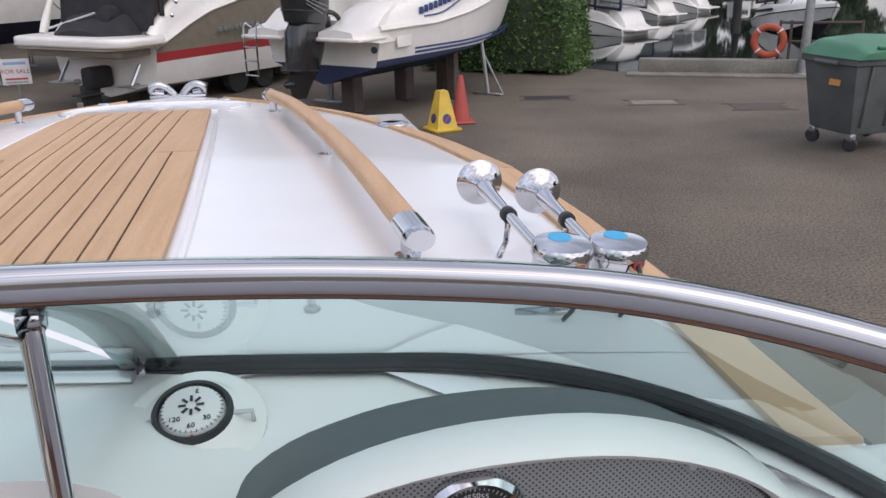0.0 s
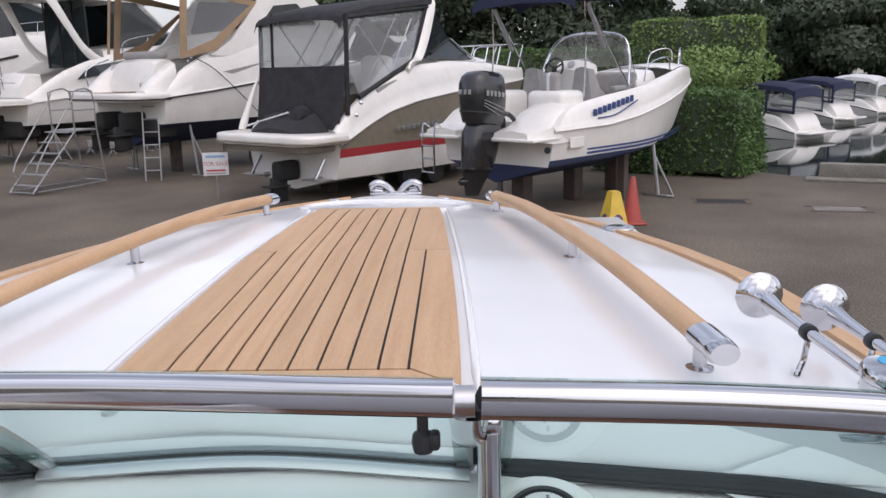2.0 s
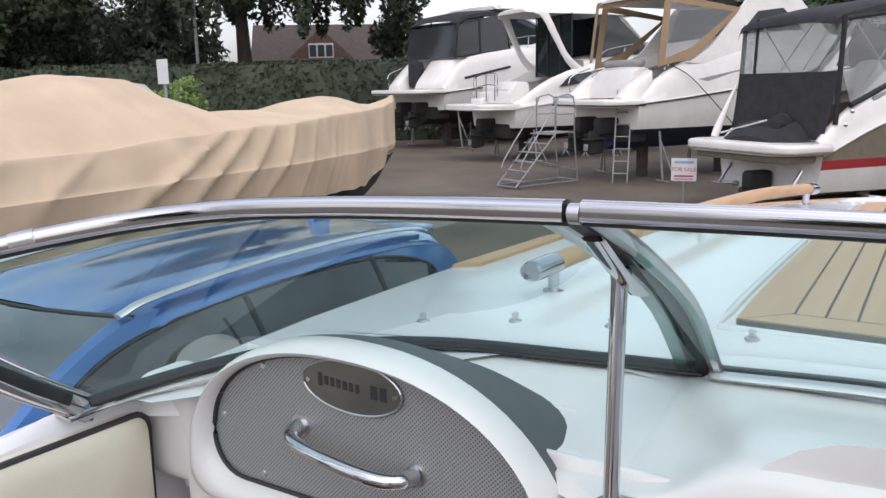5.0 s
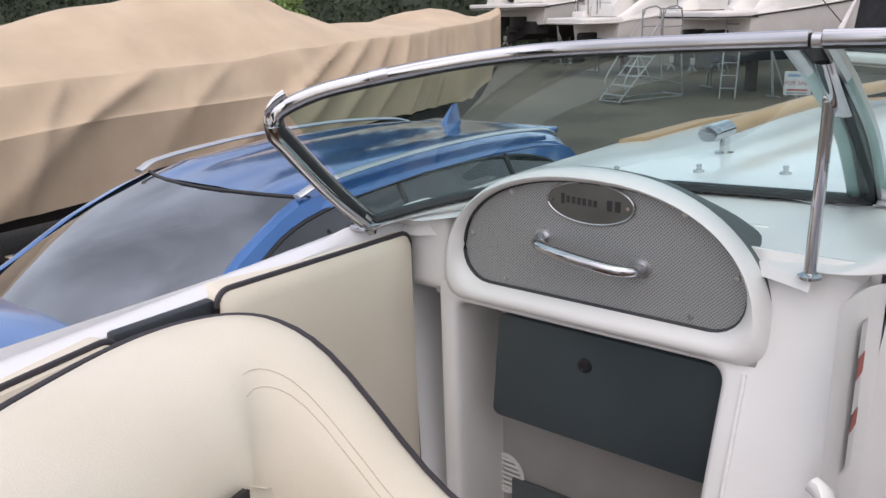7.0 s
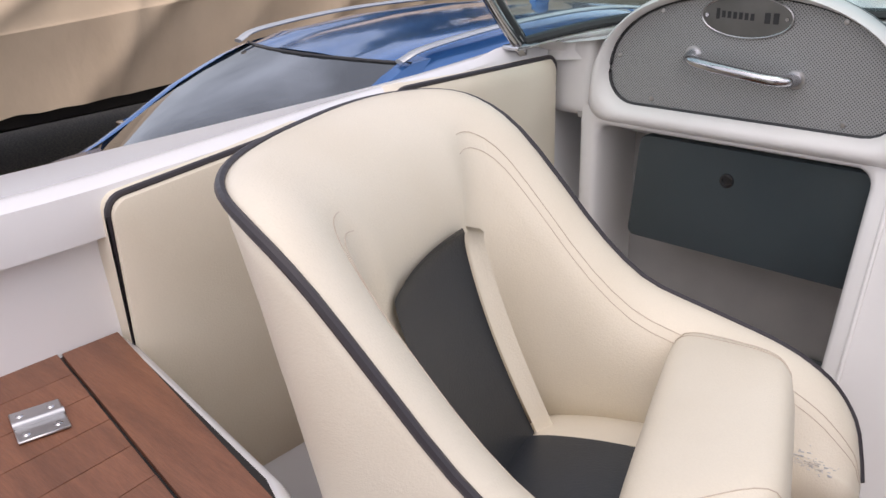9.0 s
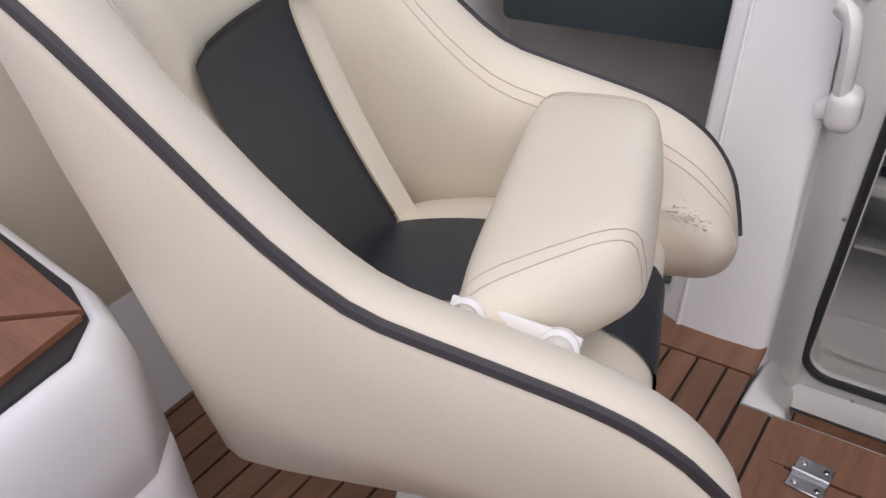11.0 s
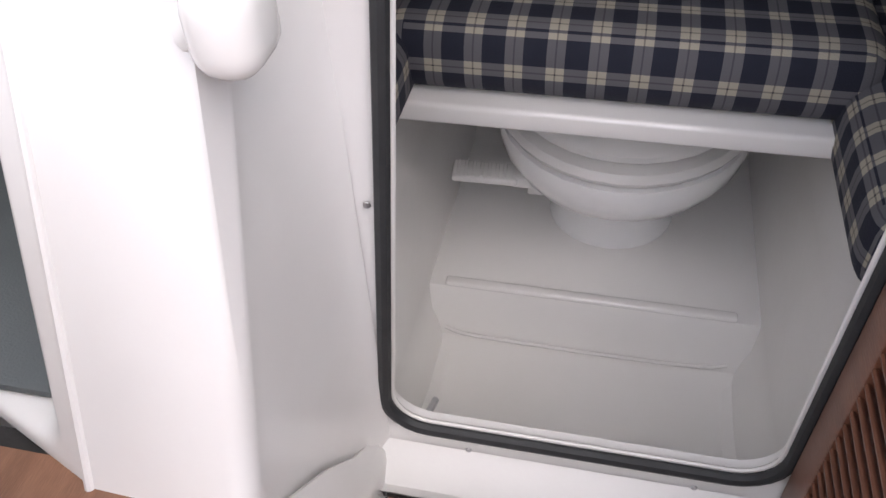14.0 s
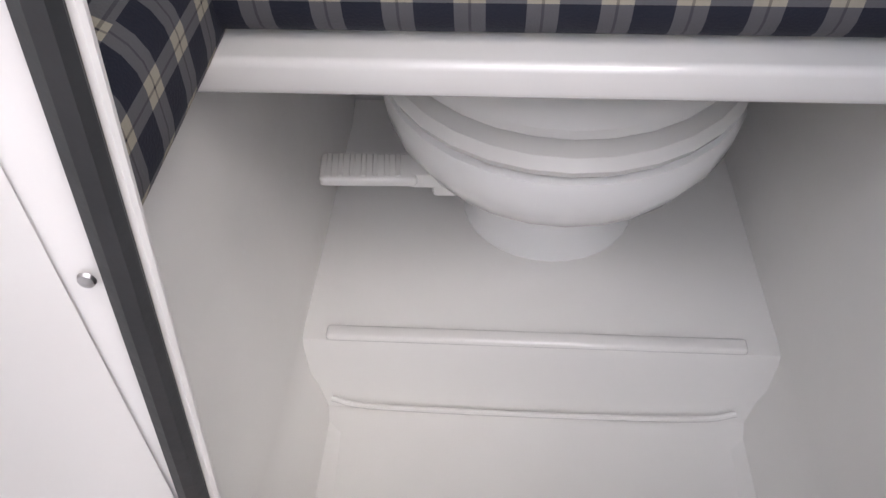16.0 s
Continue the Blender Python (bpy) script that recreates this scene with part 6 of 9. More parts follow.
# white and khaki sports cruiser with a black canopy
def black_canopy_cruiser():
    t = thing("sports_cruiser", "white and khaki sports cruiser with a black canopy and clear panes", "boat", (-3.09, 16.37, 0.39), -36.3, "boats ashore")
    t.scale = (1.037, 1.037, 1.037)
    G = (GROUND - 0.39) / 1.037
    chine = [(0, -0.86), (4.0, -0.92), (6.0, -0.6), (7.6, 0.1)]
    rub = [(0, -0.24), (0.35, -0.10), (0.8, 0.10), (1.35, 0.30), (2.2, 0.47), (3.4, 0.60), (5.0, 0.68), (7.6, 0.78)]
    gun = [(0, 0.02), (0.25, 0.28), (0.55, 0.52), (1.0, 0.80), (1.6, 1.02), (2.4, 1.20), (3.4, 1.27), (5.0, 1.22), (6.4, 1.10), (7.6, 1.0)]
    beam, hts = hull_shell(t, 7.6, 2.72, -1.12, chine, rub, gun, [("topside", HULL, None, -0.46), ("red_stripe", RED, -0.46, -0.30), ("hull_band", KHAKI, -0.30, None)], HULL, HULL, rub_mat=HULL)
    platform(t, 1.40, -0.92, 0.12, -0.20, 0.0, HULL, KHAKI)
    part("platform_under", rbox((0, -0.25, -0.27), (2.3, 0.9, 0.14), 0.05, 2), KHAKI, t)
    stern_drive(t, 0.1, -0.72, 0.9)
    for x in (-0.95, 0.85):
        part("trim_tab", add(rbox((x, -0.2, -0.86), (0.5, 0.34, 0.02), 0.006, 1), tube([(x, 0.0, -0.5), (x, -0.25, -0.84)], 0.03, 6)), STEEL, t)
    # coaming ends beside the stern door
    for s in (-1, 1):
        if s < 0:
            part("quarter", tube(smooth_path([(1.22 * s, -0.22, 0.0), (1.21 * s, -0.06, 0.36), (1.20 * s, 0.12, 0.74), (1.19 * s, 0.25, 1.0)], 5), [0.07, 0.075, 0.08, 0.075, 0.07, 0.065, 0.06, 0.055, 0.05, 0.045, 0.04, 0.04, 0.035, 0.03, 0.03, 0.03], 10), HULL, t)
        for k, (yy, zz) in enumerate(((0.42, 0.30), (0.55, 0.52))):
            part("stern_light", lathe([(0.035, 0), (0.035, 0.03), (0, 0.05)], 10, aim((1.32 * s, yy, zz), (s, -0.5, 0.1))), CHROME, t)
        part("side_vent", rbox((1.245 * s, 1.38, 0.80), (0.03, 0.62, 0.10), 0.012, 1, Matrix.Translation((0, 1.38, 0.80)) @ Matrix.Rotation(radians(15), 4, "X") @ Matrix.Translation((0, -1.38, -0.80))), GREY_SEAT, t, "grey slotted side vent")
        arch = smooth_path([(1.20 * s, 2.02, 1.05), (1.17 * s, 2.42, 1.38), (1.09 * s, 2.78, 1.85), (0.99 * s, 3.06, 2.32), (0.88 * s, 3.18, 2.50), (0.70 * s, 3.2, 2.56)], 5)
        part("arch_leg", tube(arch, [0.16, 0.15, 0.145, 0.14, 0.135] + [0.13] * 14 + [0.10] * 7, 10, flat=(0.42, 1.0), up=(0, 0.7, 0.6)), HULL, t, "white radar arch leg")
        # side screens forward of the arch
        quad(t, "screen_pane", [(1.10 * s, 2.75, 1.32), (0.98 * s, 3.25, 2.25), (0.80 * s, 4.0, 1.72), (0.86 * s, 4.75, 1.29)], DARK_GLASS, "smoked side glass")
        frame_line(t, "screen_frame", [(1.10 * s, 2.72, 1.34), (0.98 * s, 3.22, 2.27), (0.82 * s, 3.95, 1.76), (1.05 * s, 3.0, 1.42)], 0.035, CAULK)
        frame_line(t, "screen_frame", [(0.82 * s, 3.95, 1.76), (0.88 * s, 4.85, 1.27)], 0.022, STEEL)
        # clear side curtain
        quad(t, "side_pane", [(1.20 * s, 0.40, 1.18), (1.22 * s, 0.62, 0.62), (1.16 * s, 2.25, 1.28), (0.98 * s, 2.98, 2.28), (1.16 * s, 0.45, 2.05)], CLEAR_PVC, "clear sheet pane", False)
        for a, b, r in (((1.20 * s, 0.32, 0.30), (1.18 * s, 0.40, 2.12), 0.045), ((0.99 * s, 2.95, 2.34), (1.16 * s, 2.28, 1.26), 0.045), ((1.23 * s, 0.6, 0.62), (1.17 * s, 2.3, 1.28), 0.05), ((1.17 * s, 0.42, 2.06), (0.98 * s, 3.02, 2.36), 0.04)):
            frame_line(t, "canopy_edge", [a, b], r, CANVAS)
        for y0, y1 in ((0.7, 1.75), (1.9, 1.0), (2.4, 1.6)):
            frame_line(t, "canopy_hoop", [(1.05 * s, y0, 2.1), (1.12 * s, y1, 0.95)], 0.014, STEEL)
    frame_line(t, "canopy_edge", [(-0.78, 0.30, 1.2), (-0.78, 0.34, 2.2)], 0.028, CANVAS)
    part("arch_top", tube([(-0.72, 3.2, 2.55), (0.72, 3.2, 2.55)], 1.0, 10, flat=(0.15, 0.07)), HULL, t)
    part("arch_badge", lathe([(0, 0), (0.09, 0), (0.09, 0.012), (0, 0.012)], 18, aim((-0.55, 2.55, 1.95), (0.3, -1, 0.3))), DRAWER, t)
    tops = []
    for y, z in ((0.22, 2.00), (0.27, 2.12), (0.42, 2.20), (1.2, 2.36), (2.0, 2.46), (2.7, 2.54), (3.15, 2.58)):
        w = 1.19 - 0.055 * y
        tops.append([(-w, y, z - 0.16), (-w * 0.98, y, z - 0.06), (-w * 0.86, y, z + 0.0), (-w * 0.5, y, z + 0.03), (0, y, z + 0.045), (w * 0.5, y, z + 0.03), (w * 0.86, y, z), (w * 0.98, y, z - 0.06), (w, y, z - 0.16)])
    part("canopy_top", grid(tops), CANVAS, t, "black canvas canopy top")
    back = []
    for k in range(9):
        f = k / 8
        back.append([(x * (1.20 - 0.03 * f), 0.33 - 0.22 * f + 0.02 * math.sin(7 * x + 3 * f) - 0.05 * (1 - x * x), 1.20 - 1.16 * f) for x in (-1, -0.75, -0.5, -0.25, 0, 0.25, 0.5, 0.75, 1)])
    part("back_panel", grid(back), CANVAS, t, "black canvas back panel")
    quad(t, "back_pane", [(-1.19, 0.31, 1.20), (1.19, 0.36, 1.18), (1.18, 0.40, 2.06), (-1.18, 0.34, 2.06)], CLEAR_PVC, "clear sheet pane", False)
    part("folded_canvas", add(loft_box([(-0.52, 0.55, 0.0, 0.35, 0.07), (-0.3, 0.85, 0.0, 0.6, 0.17), (-0.05, 0.95, 0.0, 0.7, 0.30), (0.12, 0.9, 0.0, 0.6, 0.34)]), lathe([(0.0, -0.16), (0.16, -0.13), (0.20, 0.0), (0.15, 0.14), (0.0, 0.18)], 14, pose(0.35, -0.04, 0.30, 70, 10))), CANVAS, t, "rolled dark canvas on the platform")
    frame_line(t, "boat_hook", [(-0.95, -0.28, 0.10), (0.1, -0.15, 0.36)], 0.02, SIGN_WHITE)
    part("helm_seat", rbox((0.35, 2.1, 0.95), (0.6, 0.5, 0.9), 0.14, 3), HULL, t)
    part("cabin_trunk", loft_box([(3.4, 1.0, 1.15, 0.9, 1.34), (4.8, 0.86, 1.15, 0.76, 1.40), (5.9, 0.6, 1.12, 0.45, 1.30), (6.9, 0.22, 1.05, 0.15, 1.10)]), HULL, t)
    part("deck_hatch", rbox((0.42, 5.75, 1.27), (0.5, 0.62, 0.05), 0.02, 2, Matrix.Translation((0.42, 5.75, 1.27)) @ Matrix.Rotation(radians(16), 4, "Y") @ Matrix.Translation((-0.42, -5.75, -1.27))), DRAWER, t, "dark deck window")
    part("windscreen_pane", grid([[(x * 0.80, 4.0 - 0.05 * abs(x), 1.72), (x * 0.86, 4.85 - 0.35 * abs(x), 1.30)] for x in (-1, -0.5, 0, 0.5, 1)]), DARK_GLASS, t)
    for s in (-1, 1):
        line = [(1.06 * s, 4.5, 1.20), (1.02 * s, 4.7, 1.52), (0.80 * s, 5.8, 1.60), (0.45 * s, 7.0, 1.66), (0.16 * s, 7.9, 1.68)]
        frame_line(t, "bow_rail", line, 0.018, CHROME, n=5)
        for k in range(4):
            y, x = 5.0 + 0.78 * k, (1.0 - 0.19 * k) * s
            frame_line(t, "bow_rail_post", [(x, y, 1.08), (x * 0.93, y + 0.28, 1.56 + 0.03 * k)], 0.015, CHROME)
        for k in range(2):
            part("cleat", tube([(1.30 * s, 3.6 + 0.1 * k, 0.83), (1.30 * s, 3.66 + 0.1 * k, 0.83)], 0.025, 6), CHROME, t)
    for k in range(9):
        y = 1.55 + 0.155 * k
        part("name_bar", rbox((1.372, y, -0.02 + 0.006 * k), (0.012, 0.11, 0.09), 0.004, 1), GALV, t)
    cradle(t, G, -1.10, 7.6, 2.7, [])
    # trailer under the keel
    for s in (-1, 1):
        frame_line(t, "trailer_beam", [(0.75 * s, -0.1, G + 0.42), (0.75 * s, 5.5, G + 0.42), (0.1 * s, 8.0, G + 0.42)], 0.05, GALV)
        for y in (2.2, 3.0):
            part("trailer_wheel", lathe([(0.16, -0.09), (0.29, -0.08), (0.30, 0.0), (0.29, 0.08), (0.16, 0.09)], 18, aim((1.05 * s, y, G + 0.30), (s, 0, 0))), RUBBER, t)
        frame_line(t, "trailer_arm", [(0.75 * s, 1.2, G + 0.42), (1.22 * s, 1.2, G + 0.30)], 0.035, GALV)
    for y in (0.2, 1.6, 3.6, 5.2):
        frame_line(t, "trailer_beam", [(-0.75, y, G + 0.42), (0.75, y, G + 0.42)], 0.045, GALV)


black_canopy_cruiser()

# the board hung beside it
sg = thing("for_sale_sign", "white for sale board with red and blue print on a post", "sign", (-4.65, 16.3, GROUND), 8)
part("post", tube([(0, 0.02, 0), (0, 0.02, 0.85)], 0.02, 8), GALV, sg)
part("board", rbox((0, 0, 0.72), (0.50, 0.012, 0.46), 0.004, 1), SIGN_WHITE, sg)
FM = pose(0, -0.0075, 0.72, 90)
words("for_sale_lettering", "FOR SALE", 0.112, FM, SIGN_RED, sg)
part("print_bar", rbox((0, -0.0075, 0.87), (0.38, 0.002, 0.05), 0, 1), mat("faded_blue_print", (0.25, 0.36, 0.55), rough=0.6), sg)
part("print_bar", rbox((0, -0.0075, 0.59), (0.38, 0.002, 0.035), 0, 1), SIGN_RED, sg)
part("print_bar", rbox((0, -0.0075, 0.53), (0.38, 0.002, 0.03), 0, 1), GALV, sg)


def open_boat():
    t = thing("open_motorboat", "white open motorboat with blue bottom and a black outboard", "boat", (0.87, 14.01, 0.56), -42.5, "boats ashore")
    t.scale = (1.089, 1.089, 1.089)
    G = (GROUND - 0.56) / 1.089
    chine = [(0, -0.56), (1.5, -0.55), (3.0, -0.48), (4.4, -0.28), (5.5, 0.08)]
    rub = [(0, -0.05), (1.4, -0.03), (2.2, 0.06), (3.2, 0.22), (4.4, 0.42), (5.5, 0.60)]
    gun = [(0, 0.10), (0.3, 0.22), (0.8, 0.36), (1.6, 0.46), (2.6, 0.56), (3.4, 0.70), (4.3, 0.84), (5.0, 0.84), (5.5, 0.76)]
    beam, hts = hull_shell(t, 5.5, 2.36, -0.86, chine, rub, gun, [("boot_top", ANTIFOUL, None, -0.46), ("topside", HULL, -0.46, None)], ANTIFOUL, HULL, rake=0.10, deck_from=0.72)
    for s in (-1, 1):
        for lo, hi in ((-0.43, -0.395), (-0.37, -0.34)):
            st = []
            for k in range(24):
                y = 0.9 + 4.2 * k / 23
                lift = 0.10 * max(0.0, (y - 2.0) / 3.0) ** 1.5
                b = beam(y) * (0.945 - 0.10 * max(0.0, y / 5.5 - 0.45) ** 1.3) + 0.006
                st.append([(s * b, y + 0.44 * max(0.0, y / 5.5 - 0.5) ** 2, lo + lift), (s * (b + 0.004), y + 0.44 * max(0.0, y / 5.5 - 0.5) ** 2, hi + lift)])
            part("blue_stripe", grid(st, flip=(s < 0)), BLUE_STRIPE, t, "blue pin stripe")
        # rounded stern quarter with its swim step
        part("stern_quarter", loft_box([(-0.50, 0.34, -0.16, 0.30, -0.02), (-0.30, 0.40, -0.16, 0.38, 0.0), (-0.05, 0.44, -0.2, 0.40, 0.05), (0.15, 0.44, -0.2, 0.38, 0.22), (0.45, 0.40, -0.2, 0.33, 0.34), (0.9, 0.3, -0.1, 0.25, 0.34)]), HULL, t, m=Matrix.Translation((0.70 * s, 0, 0)))
        part("stern_seat_box", rbox((0.55 * s, 0.80, 0.28), (0.72, 0.60, 0.52), 0.10, 4), HULL, t)
        part("quarter_lip", rbox((0.72 * s, -0.2, -0.13), (0.86, 0.66, 0.05), 0.02, 2), HULL, t)

    def motor_rings(table):
        rows_ = []
        for z, rx, ry, cy in table:
            rows_.append([(rx * math.copysign(abs(math.cos(a)) ** 0.7, math.cos(a)), cy + ry * math.copysign(abs(math.sin(a)) ** 0.7, math.sin(a)), z) for a in (2 * math.pi * k / 24 for k in range(24))])
        return grid(rows_, close_v=True, cap=True)

    MM = Matrix.Translation((0.16, -0.22, -0.06)) @ Matrix.Rotation(radians(-6), 4, "X")
    part("motor_cowl", motor_rings([(0.10, 0.19, 0.28, -0.26), (0.13, 0.225, 0.33, -0.28), (0.30, 0.25, 0.37, -0.30), (0.52, 0.26, 0.385, -0.32), (0.68, 0.255, 0.375, -0.34), (0.79, 0.235, 0.345, -0.33), (0.86, 0.19, 0.28, -0.30), (0.89, 0.10, 0.15, -0.27)]), MOTOR, t, "black outboard cowl", m=MM)
    part("cowl_seam", motor_rings([(0.275, 0.252, 0.372, -0.297), (0.285, 0.255, 0.377, -0.298), (0.295, 0.253, 0.373, -0.299)]), RUBBER, t, m=MM)
    part("motor_leg", motor_rings([(-0.95, 0.03, 0.14, -0.42), (-0.78, 0.06, 0.20, -0.40), (-0.60, 0.12, 0.25, -0.36), (-0.55, 0.18, 0.33, -0.40), (-0.52, 0.15, 0.29, -0.34), (-0.25, 0.19, 0.32, -0.31), (-0.02, 0.215, 0.33, -0.29), (0.11, 0.20, 0.28, -0.26)]), MOTOR, t, "black outboard leg", m=MM)
    part("propeller", lathe([(0.0, -0.12), (0.05, -0.10), (0.06, 0.06), (0.0, 0.14)], 14, MM @ pose(0, -0.62, -0.74, 90)), MOTOR, t)
    part("motor_bracket", add(rbox((0.06, -0.14, 0.0), (0.34, 0.3, 0.36), 0.06, 2), tube(smooth_path([(0.20, -0.2, 0.18), (0.32, -0.1, 0.22), (0.34, 0.05, 0.1), (0.22, 0.1, 0.0)], 5), 0.035, 8)), MOTOR, t, "black bracket and steering hoses")
    part("cowl_cap", rbox((0, -0.16, 0.862), (0.26, 0.16, 0.05), 0.02, 2), GALV, t, "silver cowl cap", m=MM)
    for k in range(5):
        part("cowl_mark", rbox((0.262, -0.50 + 0.085 * k, 0.56), (0.008, 0.055, 0.075), 0.002, 1), GALV, t, m=MM)
    for k in range(3):
        part("cowl_mark", rbox((-0.09 + 0.09 * k, -0.706, 0.56), (0.055, 0.008, 0.07), 0.002, 1), GALV, t, m=MM)
    for k in range(3):
        part("cowl_flash", tube([(0.263, -0.56, 0.46 - 0.04 * k), (0.263, -0.10 - 0.06 * k, 0.36 - 0.05 * k)], 0.007, 6), GALV, t, m=MM)
    for x in (-1.02, -0.76):
        frame_line(t, "ladder_side", [(x, -0.42, 0.0), (x, -0.58, 0.02), (x, -0.60, -0.72)], 0.014, CHROME, n=3)
    for z in (-0.70, -0.48, -0.28):
        frame_line(t, "ladder_rung", [(-1.02, -0.60, z), (-0.76, -0.60, z)], 0.014, CHROME)
    # seats, console, screen
    for x, y in ((-0.42, 1.75), (0.42, 2.0)):
        part("bucket_seat", loft_box([(y - 0.32, 0.20, 0.35, 0.13, 0.86), (y - 0.22, 0.26, 0.25, 0.20, 0.84), (y - 0.08, 0.27, 0.2, 0.22, 0.55), (y + 0.1, 0.27, 0.2, 0.24, 0.42), (y + 0.34, 0.25, 0.2, 0.2, 0.40)]), GREY_SEAT, t, "grey vinyl bucket seat", m=Matrix.Translation((x, 0, 0)))
    cu = part("stern_cushion", rbox((0.52, 0.72, 0.66), (0.34, 0.16, 0.30), 0.06, 3), GREY_SEAT, t, "grey and pale headrest cushion")
    part("cushion_stripe", rbox((0.52, 0.715, 0.665), (0.12, 0.165, 0.302), 0.06, 3), SIGN_WHITE, cu)
    part("console", loft_box([(2.35, 0.36, 0.1, 0.30, 0.82), (2.6, 0.38, 0.1, 0.34, 0.98), (2.95, 0.36, 0.1, 0.26, 0.92)]), HULL, t, m=Matrix.Translation((-0.38, 0, 0)))
    part("console_gauge", lathe([(0.0, 0), (0.07, 0), (0.07, 0.02), (0, 0.02)], 14, aim((-0.30, 2.42, 0.93), (0.2, -1, 0.7))), STEEL, t)
    part("steering_wheel", add(tube([(0.18 * math.cos(a), 0.05 * math.sin(a), 0.18 * math.sin(a)) for a in (2 * math.pi * k / 20 for k in range(20))], 0.02, 8, closed=True), *[tube([(0, 0, 0), (0.17 * math.cos(a), 0.05 * math.sin(a), 0.17 * math.sin(a))], 0.018, 6) for a in (0.5, 2.6, 4.7)], rbox((0, 0, 0), (0.1, 0.04, 0.1), 0.03, 2)), RUBBER, t, "black steering wheel", m=pose(-0.52, 2.22, 0.86))
    hoop = smooth_path([(-0.82, 2.15, 0.52), (-0.80, 2.35, 0.95), (-0.72, 2.52, 1.28), (-0.45, 2.62, 1.42), (0.0, 2.66, 1.45), (0.45, 2.62, 1.42), (0.72, 2.55, 1.28), (0.82, 2.50, 0.95), (0.86, 2.42, 0.55)], 5)
    part("screen_frame", tube(hoop, 0.024, 8), CHROME, t, "steel screen frame")
    low = smooth_path([(-0.84, 2.3, 0.55), (-0.7, 2.85, 0.78), (-0.3, 3.1, 0.86), (0.3, 3.1, 0.86), (0.7, 2.9, 0.78), (0.88, 2.5, 0.55)], 8)
    pv = [low[int(i * (len(low) - 1) / (len(hoop) - 1))] for i in range(len(hoop))]
    ob = part("screen_pane", grid([[a, b] for a, b in zip(hoop, pv)]), CLEAR_PVC, t)
    ob.visible_shadow = False
    part("fore_bulkhead", loft_box([(2.9, 0.80, 0.2, 0.72, 0.66), (3.3, 0.78, 0.3, 0.66, 0.76), (3.8, 0.66, 0.4, 0.52, 0.80)]), HULL, t)
    part("lounge_cushion", rbox((0.30, 2.92, 0.58), (0.80, 0.16, 0.40), 0.07, 3), GREY_SEAT, t, "grey lounge back cushion")
    part("side_pocket", rbox((0.78, 2.3, 0.52), (0.12, 0.5, 0.1), 0.04, 2), GREY_SEAT, t)
    for s in (-1, 1):
        frame_line(t, "bimini_leg", [(0.94 * s, 1.0, 0.44), (0.93 * s, 1.06, 1.2), (0.92 * s, 1.02, 1.86)], 0.015, CHROME)
        frame_line(t, "bimini_sleeve", [(0.93 * s, 1.55, 1.18), (0.92 * s, 1.08, 1.84)], 0.034, GALV)
        frame_line(t, "bimini_leg", [(0.97 * s, 2.25, 0.55), (0.92 * s, 1.08, 1.84)], 0.015, CHROME)
    bim = []
    for y, z in ((0.62, 1.80), (0.64, 1.98), (0.85, 2.04), (1.3, 2.06), (1.75, 2.0), (1.9, 1.88)):
        bim.append([(-1.02, y, z - 0.10), (-0.98, y, z - 0.03), (-0.8, y, z + 0.03), (0, y, z + 0.07), (0.8, y, z + 0.03), (0.98, y, z - 0.03), (1.02, y, z - 0.10)])
    part("bimini_top", grid(bim), NAVY_CANVAS, t, "navy canvas bimini top folded short")
    for s in (-1, 1):
        frame_line(t, "bow_rail", [(0.34 * s, 5.05, 0.82), (0.30 * s, 5.15, 1.12), (0.12 * s, 5.55, 1.18), (0.08 * s, 5.6, 0.82)], 0.016, CHROME, n=4)
        frame_line(t, "side_rail", [(0.93 * s, 2.8, 0.62), (0.92 * s, 2.95, 0.90), (0.84 * s, 3.7, 1.02), (0.80 * s, 3.9, 0.80)], 0.014, CHROME, n=3)
    for k in range(9):
        y = 1.02 + 0.125 * k
        part("name_bar", rbox((beam(y) * 0.992 + 0.006, y, 0.20 + 0.022 * k), (0.014, 0.095, 0.105), 0.004, 1), BLUE_STRIPE, t)
    part("name_swoosh", tube(smooth_path([(beam(1.1) * 0.995 + 0.004, 1.1, 0.11), (beam(1.6) * 0.995 + 0.006, 1.6, 0.15), (beam(2.1) * 0.99 + 0.006, 2.2, 0.34)], 6), 0.012, 6), BLUE_STRIPE, t)
    part("stern_vent", lathe([(0.0, 0), (0.05, 0), (0.05, 0.02), (0, 0.02)], 14, aim((1.02, -0.02, -0.30), (0.3, -1, 0))), DRAWER, t)
    part("stern_plate", rbox((1.14, 0.55, -0.22), (0.02, 0.36, 0.16), 0.008, 1), HULL, t)
    cradle(t, G, -0.84, 5.5, 2.3, [(1.05, 3.2, -0.42), (-1.0, 1.2, -0.5)])
    part("timber_prop", rbox((0.75, 2.5, (G - 0.5) / 2), (0.14, 0.14, -0.5 - G), 0.01, 1), ROOF_TILE, t, "dark timber prop")


open_boat()


